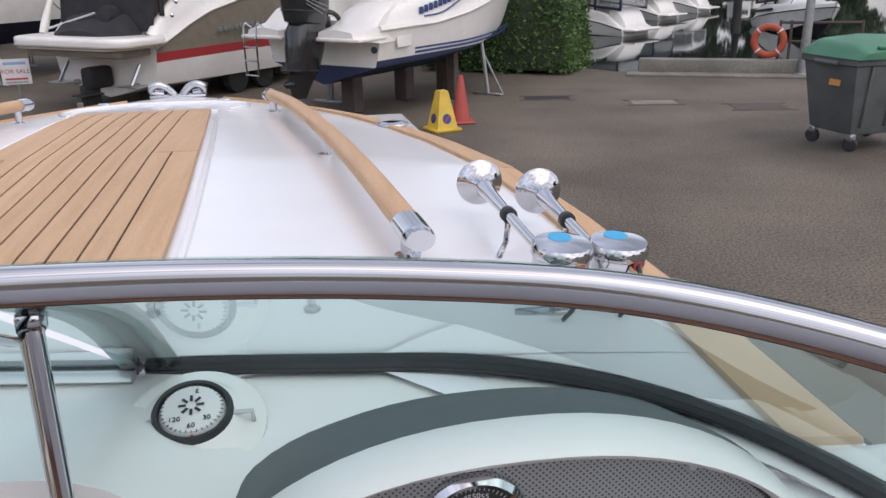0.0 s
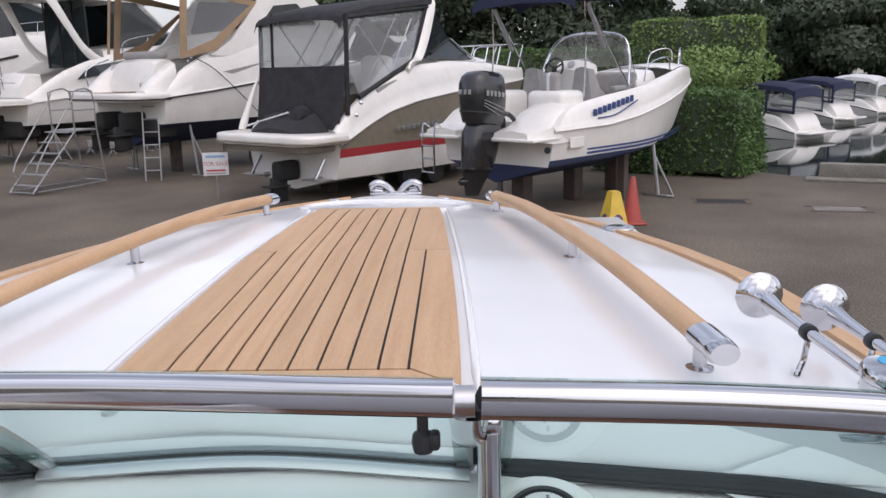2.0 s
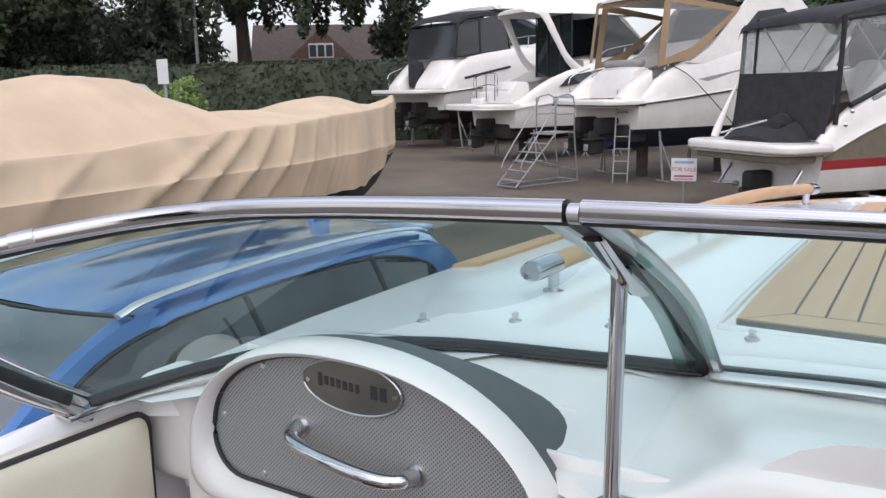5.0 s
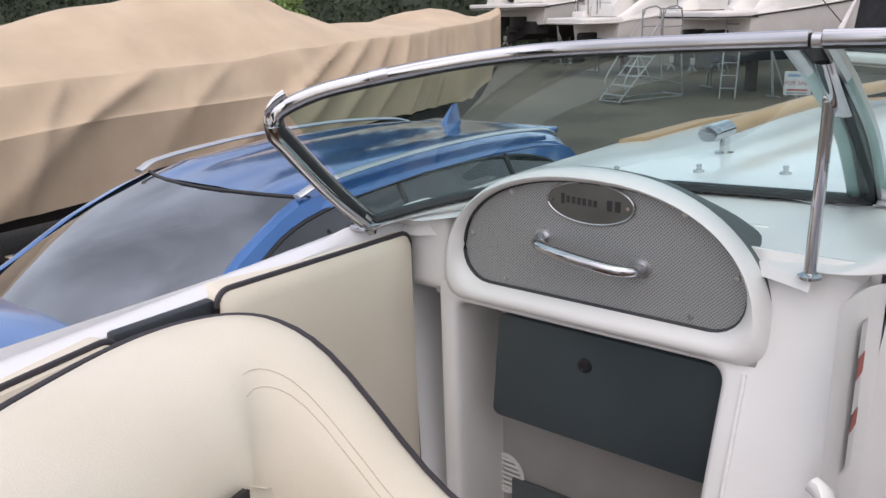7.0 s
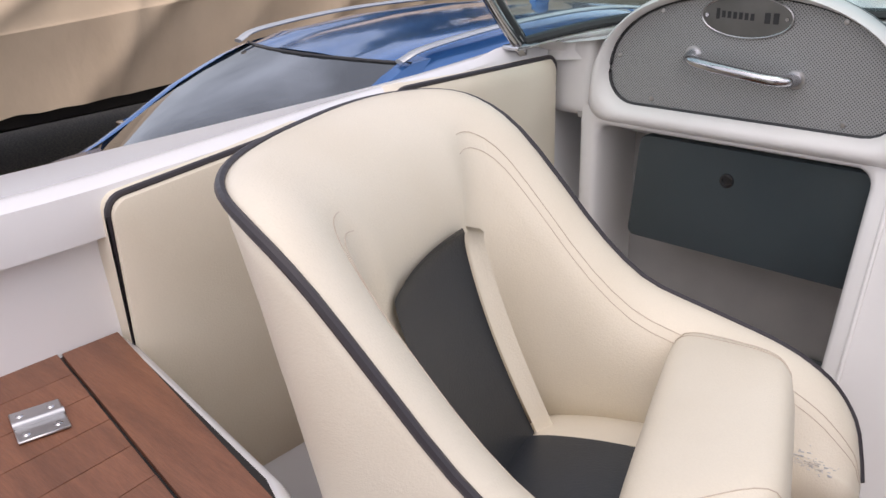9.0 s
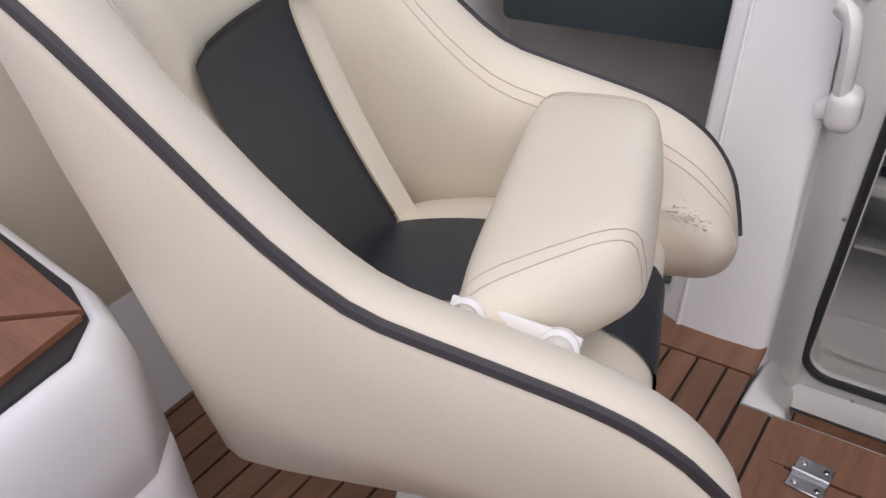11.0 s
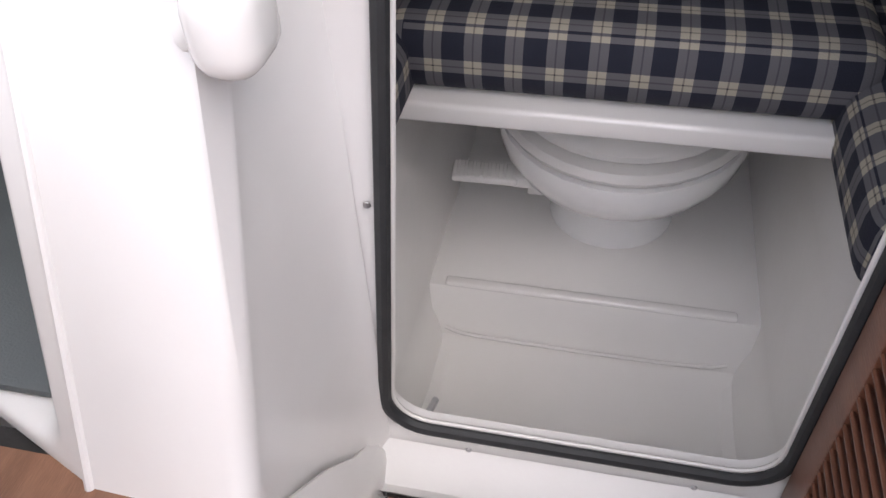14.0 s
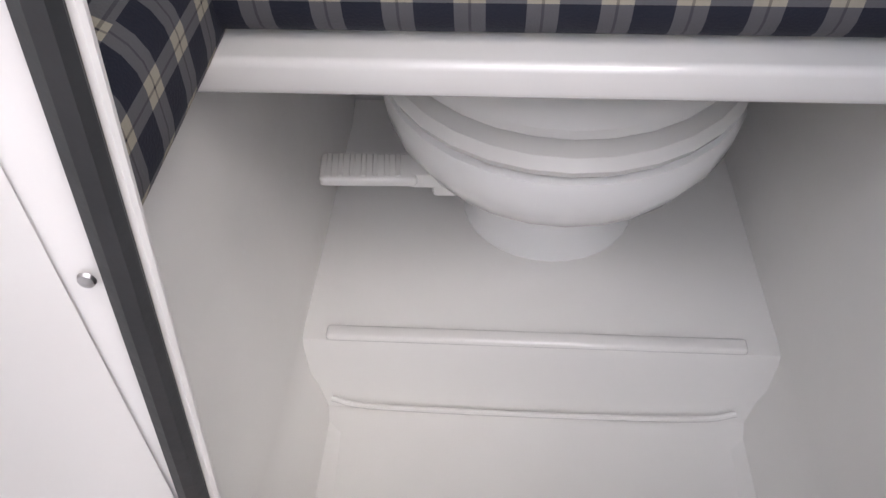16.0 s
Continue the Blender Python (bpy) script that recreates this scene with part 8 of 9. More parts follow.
for s in (-1, 1):
    def S(x, y, z):
        return (x * s, y, z)
    edge = [(-1.02, 0.975), (-0.92, 1.015), (-0.75, 1.105), (-0.6, 1.195), (-0.45, 1.28), (-0.3, 1.345), (-0.15, 1.405), (0.0, 1.45), (0.1, 1.468), (0.5, 1.485), (0.9, 1.495), (1.5, 1.49), (2.1, 1.46), (2.5, 1.405), (2.72, 1.32), (2.84, 1.18), (2.86, 1.06)]

    def skin(y, z, out=0.0):
        return S(0.885 - 0.40 * (z - 1.03) - 0.10 * max(0.0, y - 2.3) + out, y, z)

    part("body_side", grid([[skin(y, min(z, 1.02)), skin(y, min(z, 1.02) + (z - min(z, 1.02)) * 0.5), skin(y, z), skin(y, z + 0.008, -0.02), skin(y + 0.03, z + 0.02, -0.06)] for y, z in edge], flip=(s < 0)), CAR_BLUE, car, "blue pillars and cant rail")
    rim = smooth_path([(-0.70, 1.07, 0), (-0.42, 1.215, 0), (-0.10, 1.352, 0), (0.35, 1.415, 0), (0.95, 1.432, 0), (1.6, 1.42, 0), (2.05, 1.375, 0), (2.36, 1.28, 0), (2.45, 1.19, 0), (2.30, 1.115, 0), (1.6, 1.075, 0), (0.6, 1.055, 0), (-0.4, 1.05, 0)], 4, closed=True)
    part("side_window", ([skin(p.x, p.y, 0.008) for p in rim], [list(range(len(rim)))]), SIDE_GLASS, car, "dark side window", smooth=0)
    part("window_seal", tube([skin(p.x, p.y, 0.006) for p in rim], 0.011, 6, closed=True), CAR_TRIM, car)
    for y in (0.78, 1.86):
        part("window_pillar", tube([skin(y, 1.06, 0.004), skin(y - 0.06, 1.42, 0.004)], 0.02, 8), CAR_TRIM, car)
    part("roof_rail", tube(smooth_path([S(0.69, 0.0, 1.485), S(0.712, 0.2, 1.535), S(0.722, 0.9, 1.572), S(0.715, 1.7, 1.562), S(0.70, 2.3, 1.512), S(0.685, 2.5, 1.465)], 6), 1.0, 10, flat=(0.032, 0.013)), SILVER, car, "silver roof rail")
    part("mirror", loft_box([(-0.06, 0.10, -0.08, 0.08, 0.06), (0.08, 0.08, -0.07, 0.06, 0.05)]), CAR_BLUE, car, m=pose((0.99 if s > 0 else 0.93) * s, -0.62, 1.10 if s > 0 else 1.02))
    part("mirror_cap", rbox(((1.0 if s > 0 else 0.94) * s, -0.66, 1.155 if s > 0 else 1.075), (0.16, 0.10, 0.02), 0.01, 2), CHROME, car)
    for y in (-1.35, 1.85):
        wh = part("wheel", lathe([(0.24, -0.1), (0.33, -0.09), (0.34, 0.0), (0.33, 0.09), (0.24, 0.1)], 24, aim((0.82 * s, y, 0.34), (s, 0, 0))), RUBBER, car, "black tyre")
        part("rim", lathe([(0.0, 0.05), (0.2, 0.07), (0.235, 0.105), (0.24, 0.05)], 20, aim((0.82 * s, y, 0.34), (s, 0, 0))), SILVER, wh)
    part("tail_lamp", rbox((0.80 * s, 2.66, 0.95), (0.16, 0.14, 0.22), 0.04, 3), RED, car)
    part("head_lamp", rbox((0.62 * s, -2.0, 0.78), (0.36, 0.16, 0.14), 0.05, 3), CLEAR_PVC, car)
part("rear_view_mirror", rbox((0, -0.12, 1.37), (0.24, 0.04, 0.07), 0.02, 2), CAR_TRIM, car)
part("rear_screen", grid([[(-0.64, 2.66, 1.42), (0, 2.70, 1.44), (0.64, 2.66, 1.42)], [(-0.74, 2.72, 1.08), (0, 2.80, 1.08), (0.74, 2.72, 1.08)]]), SCREEN_GLASS, car)
part("spoiler", rbox((0, 2.66, 1.445), (1.2, 0.22, 0.05), 0.02, 3), CAR_BLUE, car)
part("aerial_fin", grid([[(-0.03, 2.10, 1.53), (-0.012, 2.16, 1.60), (0.012, 2.16, 1.60), (0.03, 2.10, 1.53)], [(-0.025, 2.2, 1.53), (-0.010, 2.22, 1.66), (0.010, 2.22, 1.66), (0.025, 2.2, 1.53)], [(-0.02, 2.30, 1.52), (-0.004, 2.28, 1.67), (0.004, 2.28, 1.67), (0.02, 2.30, 1.52)]], cap=True), CAR_BLUE, car, "blue shark fin aerial")
part("dash", rbox((0, -0.75, 0.98), (1.4, 0.5, 0.08), 0.03, 2), CAR_TRIM, car)
for x in (-0.4, 0.4):
    part("front_seat", rbox((x, 0.35, 1.05), (0.45, 0.22, 0.62), 0.08, 3), CAR_TRIM, car)
part("sign_tag", lathe([(0.0, 0), (0.20, 0), (0.20, 0.004), (0, 0.004)], 24, aim((0.853, 0.35, 1.22), (1, 0, 0.35)) @ Matrix.Diagonal((1, 0.5, 1, 1))), GREY_SEAT, car, "grey oval sunshade inside the window")

# ---- boat under a beige cover ----
cov = thing("covered_boat", "boat under a draped beige canvas cover beyond the car", "boat")
BOWP, STERNP = Vector((-9.15, 12.6, 0)), Vector((-8.35, -4.2, 0))
axis = (STERNP - BOWP)
along = axis.normalized()
across = Vector((-along.y, along.x, 0))
LEN = axis.length
RIDGE = [(0.0, 1.38), (0.03, 1.18), (0.07, 1.24), (0.12, 1.40), (0.16, 1.36), (0.19, 1.22), (0.29, 1.22), (0.34, 1.46), (0.375, 1.68), (0.43, 1.72), (0.50, 1.55), (0.58, 1.32), (0.75, 1.2), (1.0, 0.9)]
GUN = [(0.0, 1.30), (0.05, 1.19), (0.12, 1.15), (0.285, 1.05), (0.385, 1.0), (0.465, 0.92), (0.65, 0.87), (1.0, 0.6)]
HEM = [(0.0, 0.46), (0.04, 0.38), (0.08, 0.10), (0.125, -0.07), (0.285, -0.05), (0.45, -0.20), (0.62, -0.28), (1.0, -0.4)]
# slanting folds below the gunwale: place along the boat, height, half width, slant
FOLDS = [(3.05, 0.018, 0.05, 0.5), (3.7, 0.03, 0.05, 0.7), (4.3, 0.055, 0.07, 0.9), (4.75, 0.07, 0.10, 1.3), (5.25, 0.085, 0.12, 1.7), (5.75, 0.095, 0.13, 2.2), (6.7, 0.08, 0.30, -0.3), (7.7, 0.05, 0.16, 1.2), (8.7, 0.10, 0.22, 1.8), (9.6, 0.06, 0.12, 0.6), (10.4, 0.09, 0.25, 2.0), (11.6, 0.07, 0.2, 1.2), (13.0, 0.08, 0.3, 1.8)]
HW = [(0.0, 0.03), (0.03, 0.30), (0.08, 0.62), (0.16, 0.98), (0.28, 1.28), (0.45, 1.42), (0.8, 1.42), (1.0, 1.3)]
noise.seed_set(3)


def fold(s, v):
    """Slack of the canvas: soft sag on top, a fan of slanting folds down the side."""
    q = s * LEN
    out = 0.030 * noise.noise(Vector((q * 0.8, v * 3, 0))) + 0.014 * noise.noise(Vector((q * 2.6, v * 5, 4)))
    side_ = max(0.0, min(1.0, (v - 0.47) * 9))
    for at, high, wide, slant in FOLDS:
        d = q - at - slant * (v - 0.5) * 2 - 0.06 * noise.noise(Vector((at, v * 4, 2)))
        wid = wide * (0.55 + 0.9 * (v - 0.5))
        out += side_ * high * math.exp(-abs(d / wid if d < 0 else d / (2.2 * wid)) ** 1.3)
    return out + side_ * 0.008 * noise.noise(Vector((q * 9 - v * 6, v * 1.5, 7)))


def fine(rows_, n=4):
    """More stations between the few given ones (v, width, height)."""
    out = []
    for a, b in zip(rows_, rows_[1:]):
        out += [tuple(p + (q - p) * m / n for p, q in zip(a, b)) for m in range(n)]
    return out + [rows_[-1]]


cr = []
NS = 420
for k in range(NS + 1):
    s = (k / NS) ** 1.15
    base = BOWP + along * (s * LEN)
    w, rz_, gz = ease(HW, s), ease(RIDGE, s), ease(GUN, s)
    hem = ease(HEM, s) + 0.03 * noise.noise(Vector((s * 60, 7, 0)))
    rub = max(hem + 0.04, 0.5 - 0.9 * max(0.0, s - 0.55))
    row = []
    for v, fw, z in fine([(1.0, 0.95, hem), (0.88, 1.01, (hem + rub) / 2), (0.765, 1.07, rub - 0.015), (0.75, 1.075, rub + 0.01), (0.735, 1.065, rub + 0.03), (0.62, 1.03, (rub + gz) / 2 + 0.01), (0.515, 1.0, gz - 0.03), (0.50, 0.99, gz), (0.485, 0.96, gz + 0.015), (0.36, 0.72, gz + (rz_ - gz) * 0.42), (0.2, 0.4, gz + (rz_ - gz) * 0.78), (0.08, 0.15, gz + (rz_ - gz) * 0.97), (0.0, 0.0, rz_)]):
        f = fold(s, v)
        row.append(base + across * (w * fw + f * (0.2 + 0.8 * min(1.0, max(0.0, (v - 0.36) * 5)))) + Vector((0, 0, z + f * (0.9 - 0.7 * min(1.0, max(0.0, (v - 0.36) * 5))))))
    row2 = []
    for v, fw, z in ((0.08, 0.15, gz + (rz_ - gz) * 0.97), (0.2, 0.4, gz + (rz_ - gz) * 0.78), (0.36, 0.72, gz + (rz_ - gz) * 0.42), (0.55, 1.02, gz - 0.03), (0.8, 0.95, hem + (gz - hem) * 0.4), (1.0, 0.86, hem - 0.1)):
        f = 0.4 * fold(s + 3, v)
        row2.append(base - across * (w * fw + f * 0.5) + Vector((0, 0, z + f * 0.8)))
    cr.append(row + row2)
part("cover", grid(cr, flip=False), TARP, cov, "draped beige canvas", smooth=80)
ch = []
for k in range(31):
    s = 0.01 + 0.99 * k / 30
    base = BOWP + along * (s * LEN)
    w = ease(HW, s)
    kz = -0.70 + 1.0 * max(0.0, 1 - s / 0.16)
    ch.append([base + across * w * 0.80 + Vector((0, 0, 0.35 - 0.5 * min(1, s / 0.22))), base + across * w * 0.7 + Vector((0, 0, max(-0.45, kz + 0.05))), base + Vector((0, 0, kz)), base - across * w * 0.7 + Vector((0, 0, max(-0.45, kz + 0.05))), base - across * w * 0.80 + Vector((0, 0, 0.35 - 0.5 * min(1, s / 0.22)))])
part("hull", grid(ch), ANTIFOUL_BLACK, cov, "dark hull below the cover")
for s in (0.2, 0.5, 0.8):
    p = BOWP + along * (s * LEN)
    part("support", rbox((p.x, p.y, -0.78), (1.2, 0.3, 0.34), 0.02, 1), ROOF_TILE, cov)
wb = thing("wrapped_boat", "white shrink-wrapped boat far behind the covered one", "boat", (-19.5, 13.5, GROUND), 20)
part("wrap", loft_box([(-3, 1.3, 0.9, 0.9, 2.1), (-1.5, 1.4, 0.9, 0.8, 2.9), (1.5, 1.3, 0.9, 0.6, 2.7), (3.5, 0.3, 1.2, 0.1, 2.0)]), SIGN_WHITE, wb)
part("cradle", rbox((0, 0, 0.45), (1.6, 3, 0.9), 0.05, 1), ROOF_TILE, wb)
hc = thing("hatchback_car", "pale grey car roof behind the covered boat", "car", (-17.5, 18.0, GROUND), 30)
part("body", loft_box([(-2.0, 0.85, 0.3, 0.8, 0.95), (-0.9, 0.88, 0.3, 0.85, 1.0), (-0.3, 0.88, 0.4, 0.65, 1.5), (1.2, 0.88, 0.4, 0.65, 1.5), (1.9, 0.88, 0.3, 0.8, 1.0), (2.1, 0.8, 0.3, 0.75, 0.8)]), HULL_GREY, hc)
for x in (-0.85, 0.85):
    for y in (-1.3, 1.3):
        part("wheel", lathe([(0.2, -0.1), (0.32, -0.08), (0.32, 0.08), (0.2, 0.1)], 18, aim((x, y, 0.32), (1, 0, 0))), RUBBER, hc)


# ---- small things in the yard ----
bin_ = thing("wheelie_bin", "large grey plastic wheeled bin with a green domed lid", "bin", (8.05, 10.15, GROUND), 8)
part("tub", grid([[(-w, -d, z), (w, -d, z), (w, d, z), (-w, d, z)] for w, d, z in ((0.50, 0.36, 0.22), (0.52, 0.38, 0.25), (0.66, 0.47, 1.12), (0.70, 0.50, 1.14), (0.70, 0.50, 1.22), (0.66, 0.47, 1.22))], close_v=True, cap=True), BIN_GREY, bin_, "grey ribbed tub", smooth=30)
for x in (-0.4, 0.0, 0.4):
    part("rib", rbox((x, -0.44, 0.72), (0.05, 0.05, 0.8), 0.015, 1, Matrix.Translation((x, -0.44, 0.72)) @ Matrix.Rotation(radians(6), 4, "X") @ Matrix.Translation((-x, 0.44, -0.72))), BIN_GREY, bin_)
part("lid", loft_box([(-0.56, 0.70, 1.22, 0.60, 1.30), (-0.35, 0.72, 1.22, 0.62, 1.40), (0.3, 0.72, 1.22, 0.62, 1.43), (0.52, 0.70, 1.22, 0.60, 1.32)]), BIN_GREEN, bin_, "green domed lid")
for x in (-0.3, 0.3):
    part("lid_grip", rbox((x, -0.5, 1.36), (0.2, 0.06, 0.04), 0.015, 2), BIN_GREEN, bin_)
part("side_arm", tube([(-0.72, -0.2, 1.15), (-0.72, 0.2, 1.15)], 0.03, 8), BIN_GREY, bin_)
for x in (-0.47, 0.47):
    for y in (-0.34, 0.36):
        w = part("castor", lathe([(0.04, -0.03), (0.095, -0.025), (0.10, 0.0), (0.095, 0.025), (0.04, 0.03)], 18, aim((x, y, 0.10), (1, 0.3, 0))), RUBBER, bin_, "black rubber castor")
        part("fork", rbox((x, y, 0.19), (0.09, 0.12, 0.10), 0.02, 1), GALV, w)
part("sticker", rbox((-0.625, -0.10, 0.95), (0.004, 0.20, 0.20), 0.001, 1, Matrix.Translation((-0.625, 0, 0.95)) @ Matrix.Rotation(radians(9), 4, "Y") @ Matrix.Translation((0.625, 0, -0.95))), mat("orange_sticker", (0.6, 0.26, 0.06), rough=0.5), bin_, "orange sticker")

yc = thing("parking_cone", "yellow four-sided no waiting cone", "cone", (2.62, 12.55, GROUND), 20)
part("pyramid", grid([[(-w, -w, z), (w, -w, z), (w, w, z), (-w, w, z)] for w, z in ((0.19, 0.05), (0.17, 0.08), (0.075, 0.60), (0.06, 0.62))], close_v=True, cap=True), YELLOW, yc, smooth=30)
part("foot", rbox((0, 0, 0.025), (0.46, 0.46, 0.05), 0.02, 2), YELLOW, yc)
for k in range(4):
    m = Matrix.Rotation(k * math.pi / 2, 4, "Z")
    part("no_waiting_disc", lathe([(0.0, 0), (0.075, 0), (0.075, 0.004), (0.0, 0.004)], 18, m @ aim((0, -0.152, 0.20), (0, -1, 0.18))), BLUE_STRIPE, yc, "blue roundel")
    part("disc_bar", rbox((0, 0, 0.006), (0.14, 0.02, 0.003), 0.001, 1, m @ aim((0, -0.152, 0.20), (0, -1, 0.18)) @ Matrix.Rotation(radians(45), 4, "Z")), RED, yc)
rc = thing("traffic_cone", "faded orange traffic cone beside the yellow one", "cone", (3.02, 13.1, GROUND))
part("cone_body", lathe([(0.16, 0.04), (0.15, 0.06), (0.04, 0.74), (0.03, 0.76)], 20), ORANGE, rc)
part("foot", rbox((0, 0, 0.02), (0.42, 0.42, 0.04), 0.02, 1), ORANGE, rc)

for (x, y, w, d, m_, lab) in ((5.05, 15.1, 0.85, 0.38, CAULK, "dark slotted drain cover in the concrete"), (6.75, 14.1, 0.80, 0.42, WALLCON, "pale concrete access cover in the ground"), (8.3, 13.2, 0.9, 0.55, ROOF_TILE, "rusty iron access cover in the ground")):
    dc = thing("drain_cover", lab, "drain cover", (x, y, GROUND), -12, "drain covers")
    part("cover", rbox((0, 0, 0.004), (w, d, 0.012), 0.004, 1), m_, dc)
    part("surround", add(rbox((0, d / 2 + 0.05, 0.003), (w + 0.2, 0.08, 0.008), 0.002, 1), rbox((0, -d / 2 - 0.05, 0.003), (w + 0.2, 0.08, 0.008), 0.002, 1)), ROOF_TILE, dc)

kerb = thing("quay_wall", "low worn concrete quay wall at the river edge", "wall", kind="structure")
part("wall", rbox((0, 0, 0.16), (5.6, 0.35, 0.34), 0.04, 2), WALLCON, kerb, m=pose(10.6, 16.85, GROUND, 0, 0, -24))
part("wall_step", rbox((0, 0, 0.02), (6.2, 0.5, 0.06), 0.02, 1), WALLCON, kerb, m=pose(10.5, 16.5, GROUND, 0, 0, -24))

lp = thing("lamp_post", "tall grey steel lamp post at the quay", "post", (11.1, 16.4, GROUND))
part("shaft", tube([(0, 0, 0), (0, 0, 1.2), (0, 0, 7.5)], [0.11, 0.09, 0.06], 14), GALV, lp)
part("base", lathe([(0.16, 0), (0.16, 0.06), (0.11, 0.09)], 16), GALV, lp)
lbuoy = thing("lifebuoy", "orange lifebuoy ring hung on the quayside stand", "lifebuoy", (10.57, 16.95, GROUND), -35)
part("ring", tube([(0.30 * math.cos(a), -0.05, 0.72 + 0.30 * math.sin(a)) for a in (2 * math.pi * k / 32 for k in range(32))], 0.075, 12, closed=True, up=(0, 1, 0)), BUOY, lbuoy)
for k in range(4):
    a = math.pi / 4 + k * math.pi / 2
    part("white_band", tube([(0.30 * math.cos(b), -0.05, 0.72 + 0.30 * math.sin(b)) for b in (a - 0.06, a, a + 0.06)], 0.077, 12, up=(0, 1, 0)), SIGN_WHITE, lbuoy)
for x in (0.2, 0.42):
    part("stand_post", tube([(x, 0.05, 0), (x, 0.05, 1.15)], 0.03, 8), ROOF_TILE, lbuoy)
part("stand_rail", tube([(0.2, 0.05, 1.1), (1.8, 0.4, 1.1)], 0.03, 8), ROOF_TILE, lbuoy)
part("stand_rail", tube([(0.2, 0.05, 0.7), (1.8, 0.4, 0.7)], 0.03, 8), ROOF_TILE, lbuoy)
part("stand_post", tube([(1.8, 0.4, 0), (1.8, 0.4, 1.15)], 0.03, 8), ROOF_TILE, lbuoy)

pile = thing("mooring_pile", "dark timber mooring pile standing in the river", "post", (14.9, 26.4, GROUND - 1.4))
part("timber", tube([(0, 0, 0), (0.02, 0, 1.4), (0.0, 0.02, 2.7)], [0.16, 0.15, 0.14], 12), ANTIFOUL_BLACK, pile)

sp_ = thing("sign_post", "grey post with a small white sign board", "sign", (-21.0, 17.0, GROUND))
part("post", tube([(0, 0, 0), (0, 0, 3.4)], 0.05, 8), GALV, sp_)
part("board", rbox((0, -0.06, 3.1), (0.5, 0.03, 0.75), 0.01, 1), SIGN_WHITE, sp_)
tp = thing("flag_pole", "thin grey pole rising above the hedge", "post", (-36.0, 31.5, GROUND))
part("shaft", tube([(0, 0, 0), (0, 0, 10)], 0.09, 8), GALV, tp)
tp2 = thing("flag_pole", "thin grey pole behind the cruisers", "post", (-0.8, 46, GROUND))
part("shaft", tube([(0, 0, 0), (0, 0, 10)], 0.12, 8), GALV, tp2)


# moored boats
def moored(label, x, y, rz, L, B, cover, bow_to=False, k=1.15):
    t = thing("moored_boat", label, "boat", (x, y, GROUND - 0.85), rz, "moored boats")
    t.scale = (k, k, k)
    hull_shell(t, L, B, -0.40, [(0, 0.0), (L * 0.6, 0.08), (L, 0.75)], [(0, 0.22), (1.0, 0.46), (L * 0.6, 0.78), (L, 1.1)], [(0, 0.28), (0.3, 0.50), (0.8, 0.86), (1.6, 1.0), (L, 1.25)], [("topside", HULL, None, None)], ANTIFOUL_BLACK, HULL, rub_mat=CAULK)
    part("stern_step", rbox((0, -0.22, 0.24), (B * 0.84, 0.62, 0.10), 0.045, 3), HULL, t)
    part("stern_wall", loft_box([(0.02, B * 0.36, 0.2, B * 0.33, 0.42), (0.25, B * 0.38, 0.2, B * 0.35, 0.82), (0.45, B * 0.40, 0.3, B * 0.37, 0.98), (0.75, B * 0.40, 0.4, B * 0.37, 1.0)]), HULL, t)
    part("side_flash", tube([(B * 0.485, 0.9, 0.70), (B * 0.51, L * 0.5, 0.90)], 0.05, 6), NAVY_CANVAS, t)
    part("cuddy", loft_box([(L * 0.42, B * 0.42, 0.9, B * 0.36, 1.35), (L * 0.6, B * 0.36, 0.95, B * 0.28, 1.3), (L * 0.8, B * 0.18, 1.0, B * 0.1, 1.15)]), HULL, t)
    h = B * 0.42
    c = []
    for yy, z in ((0.12, 1.55), (0.25, 1.85), (0.6, 2.0), (L * 0.3, 2.1), (L * 0.45, 1.98)):
        c.append([(-h, yy, z - 0.25), (-h * 0.95, yy, z - 0.08), (-h * 0.75, yy, z), (0, yy, z + 0.06), (h * 0.75, yy, z), (h * 0.95, yy, z - 0.08), (h, yy, z - 0.25)])
    part("canopy", grid(c), cover, t, "canvas canopy")
    for s in (-1, 1):
        quad(t, "canopy_pane", [(h * s, 0.16, 0.98), (h * s, 0.25, 1.62), (h * s, L * 0.45, 1.78), (h * s, L * 0.5, 1.2)], CLEAR_PVC, "clear sheet pane", False)
        for yy in (0.18, L * 0.24, L * 0.45):
            frame_line(t, "canopy_edge", [(h * s, yy, 0.95), (h * s, yy, 1.8)], 0.05, cover)
        frame_line(t, "canopy_edge", [(h * s, 0.18, 1.0), (h * s, L * 0.48, 1.22)], 0.05, cover)
    quad(t, "canopy_pane", [(-h, 0.14, 1.05), (h, 0.14, 1.05), (h * 0.96, 0.2, 1.7), (-h * 0.96, 0.2, 1.7)], CLEAR_PVC, "clear sheet pane", False)
    quad(t, "screen_pane", [(-h * 0.8, L * 0.45, 1.9), (h * 0.8, L * 0.45, 1.9), (h * 0.9, L * 0.58, 1.3), (-h * 0.9, L * 0.58, 1.3)], DARK_GLASS)
    frame_line(t, "bow_rail", [(-h * 0.8, L * 0.66, 1.12), (-h * 0.62, L * 0.72, 1.5), (0, L * 0.98, 1.6), (h * 0.62, L * 0.72, 1.5), (h * 0.8, L * 0.66, 1.12)], 0.025, CHROME, n=5)


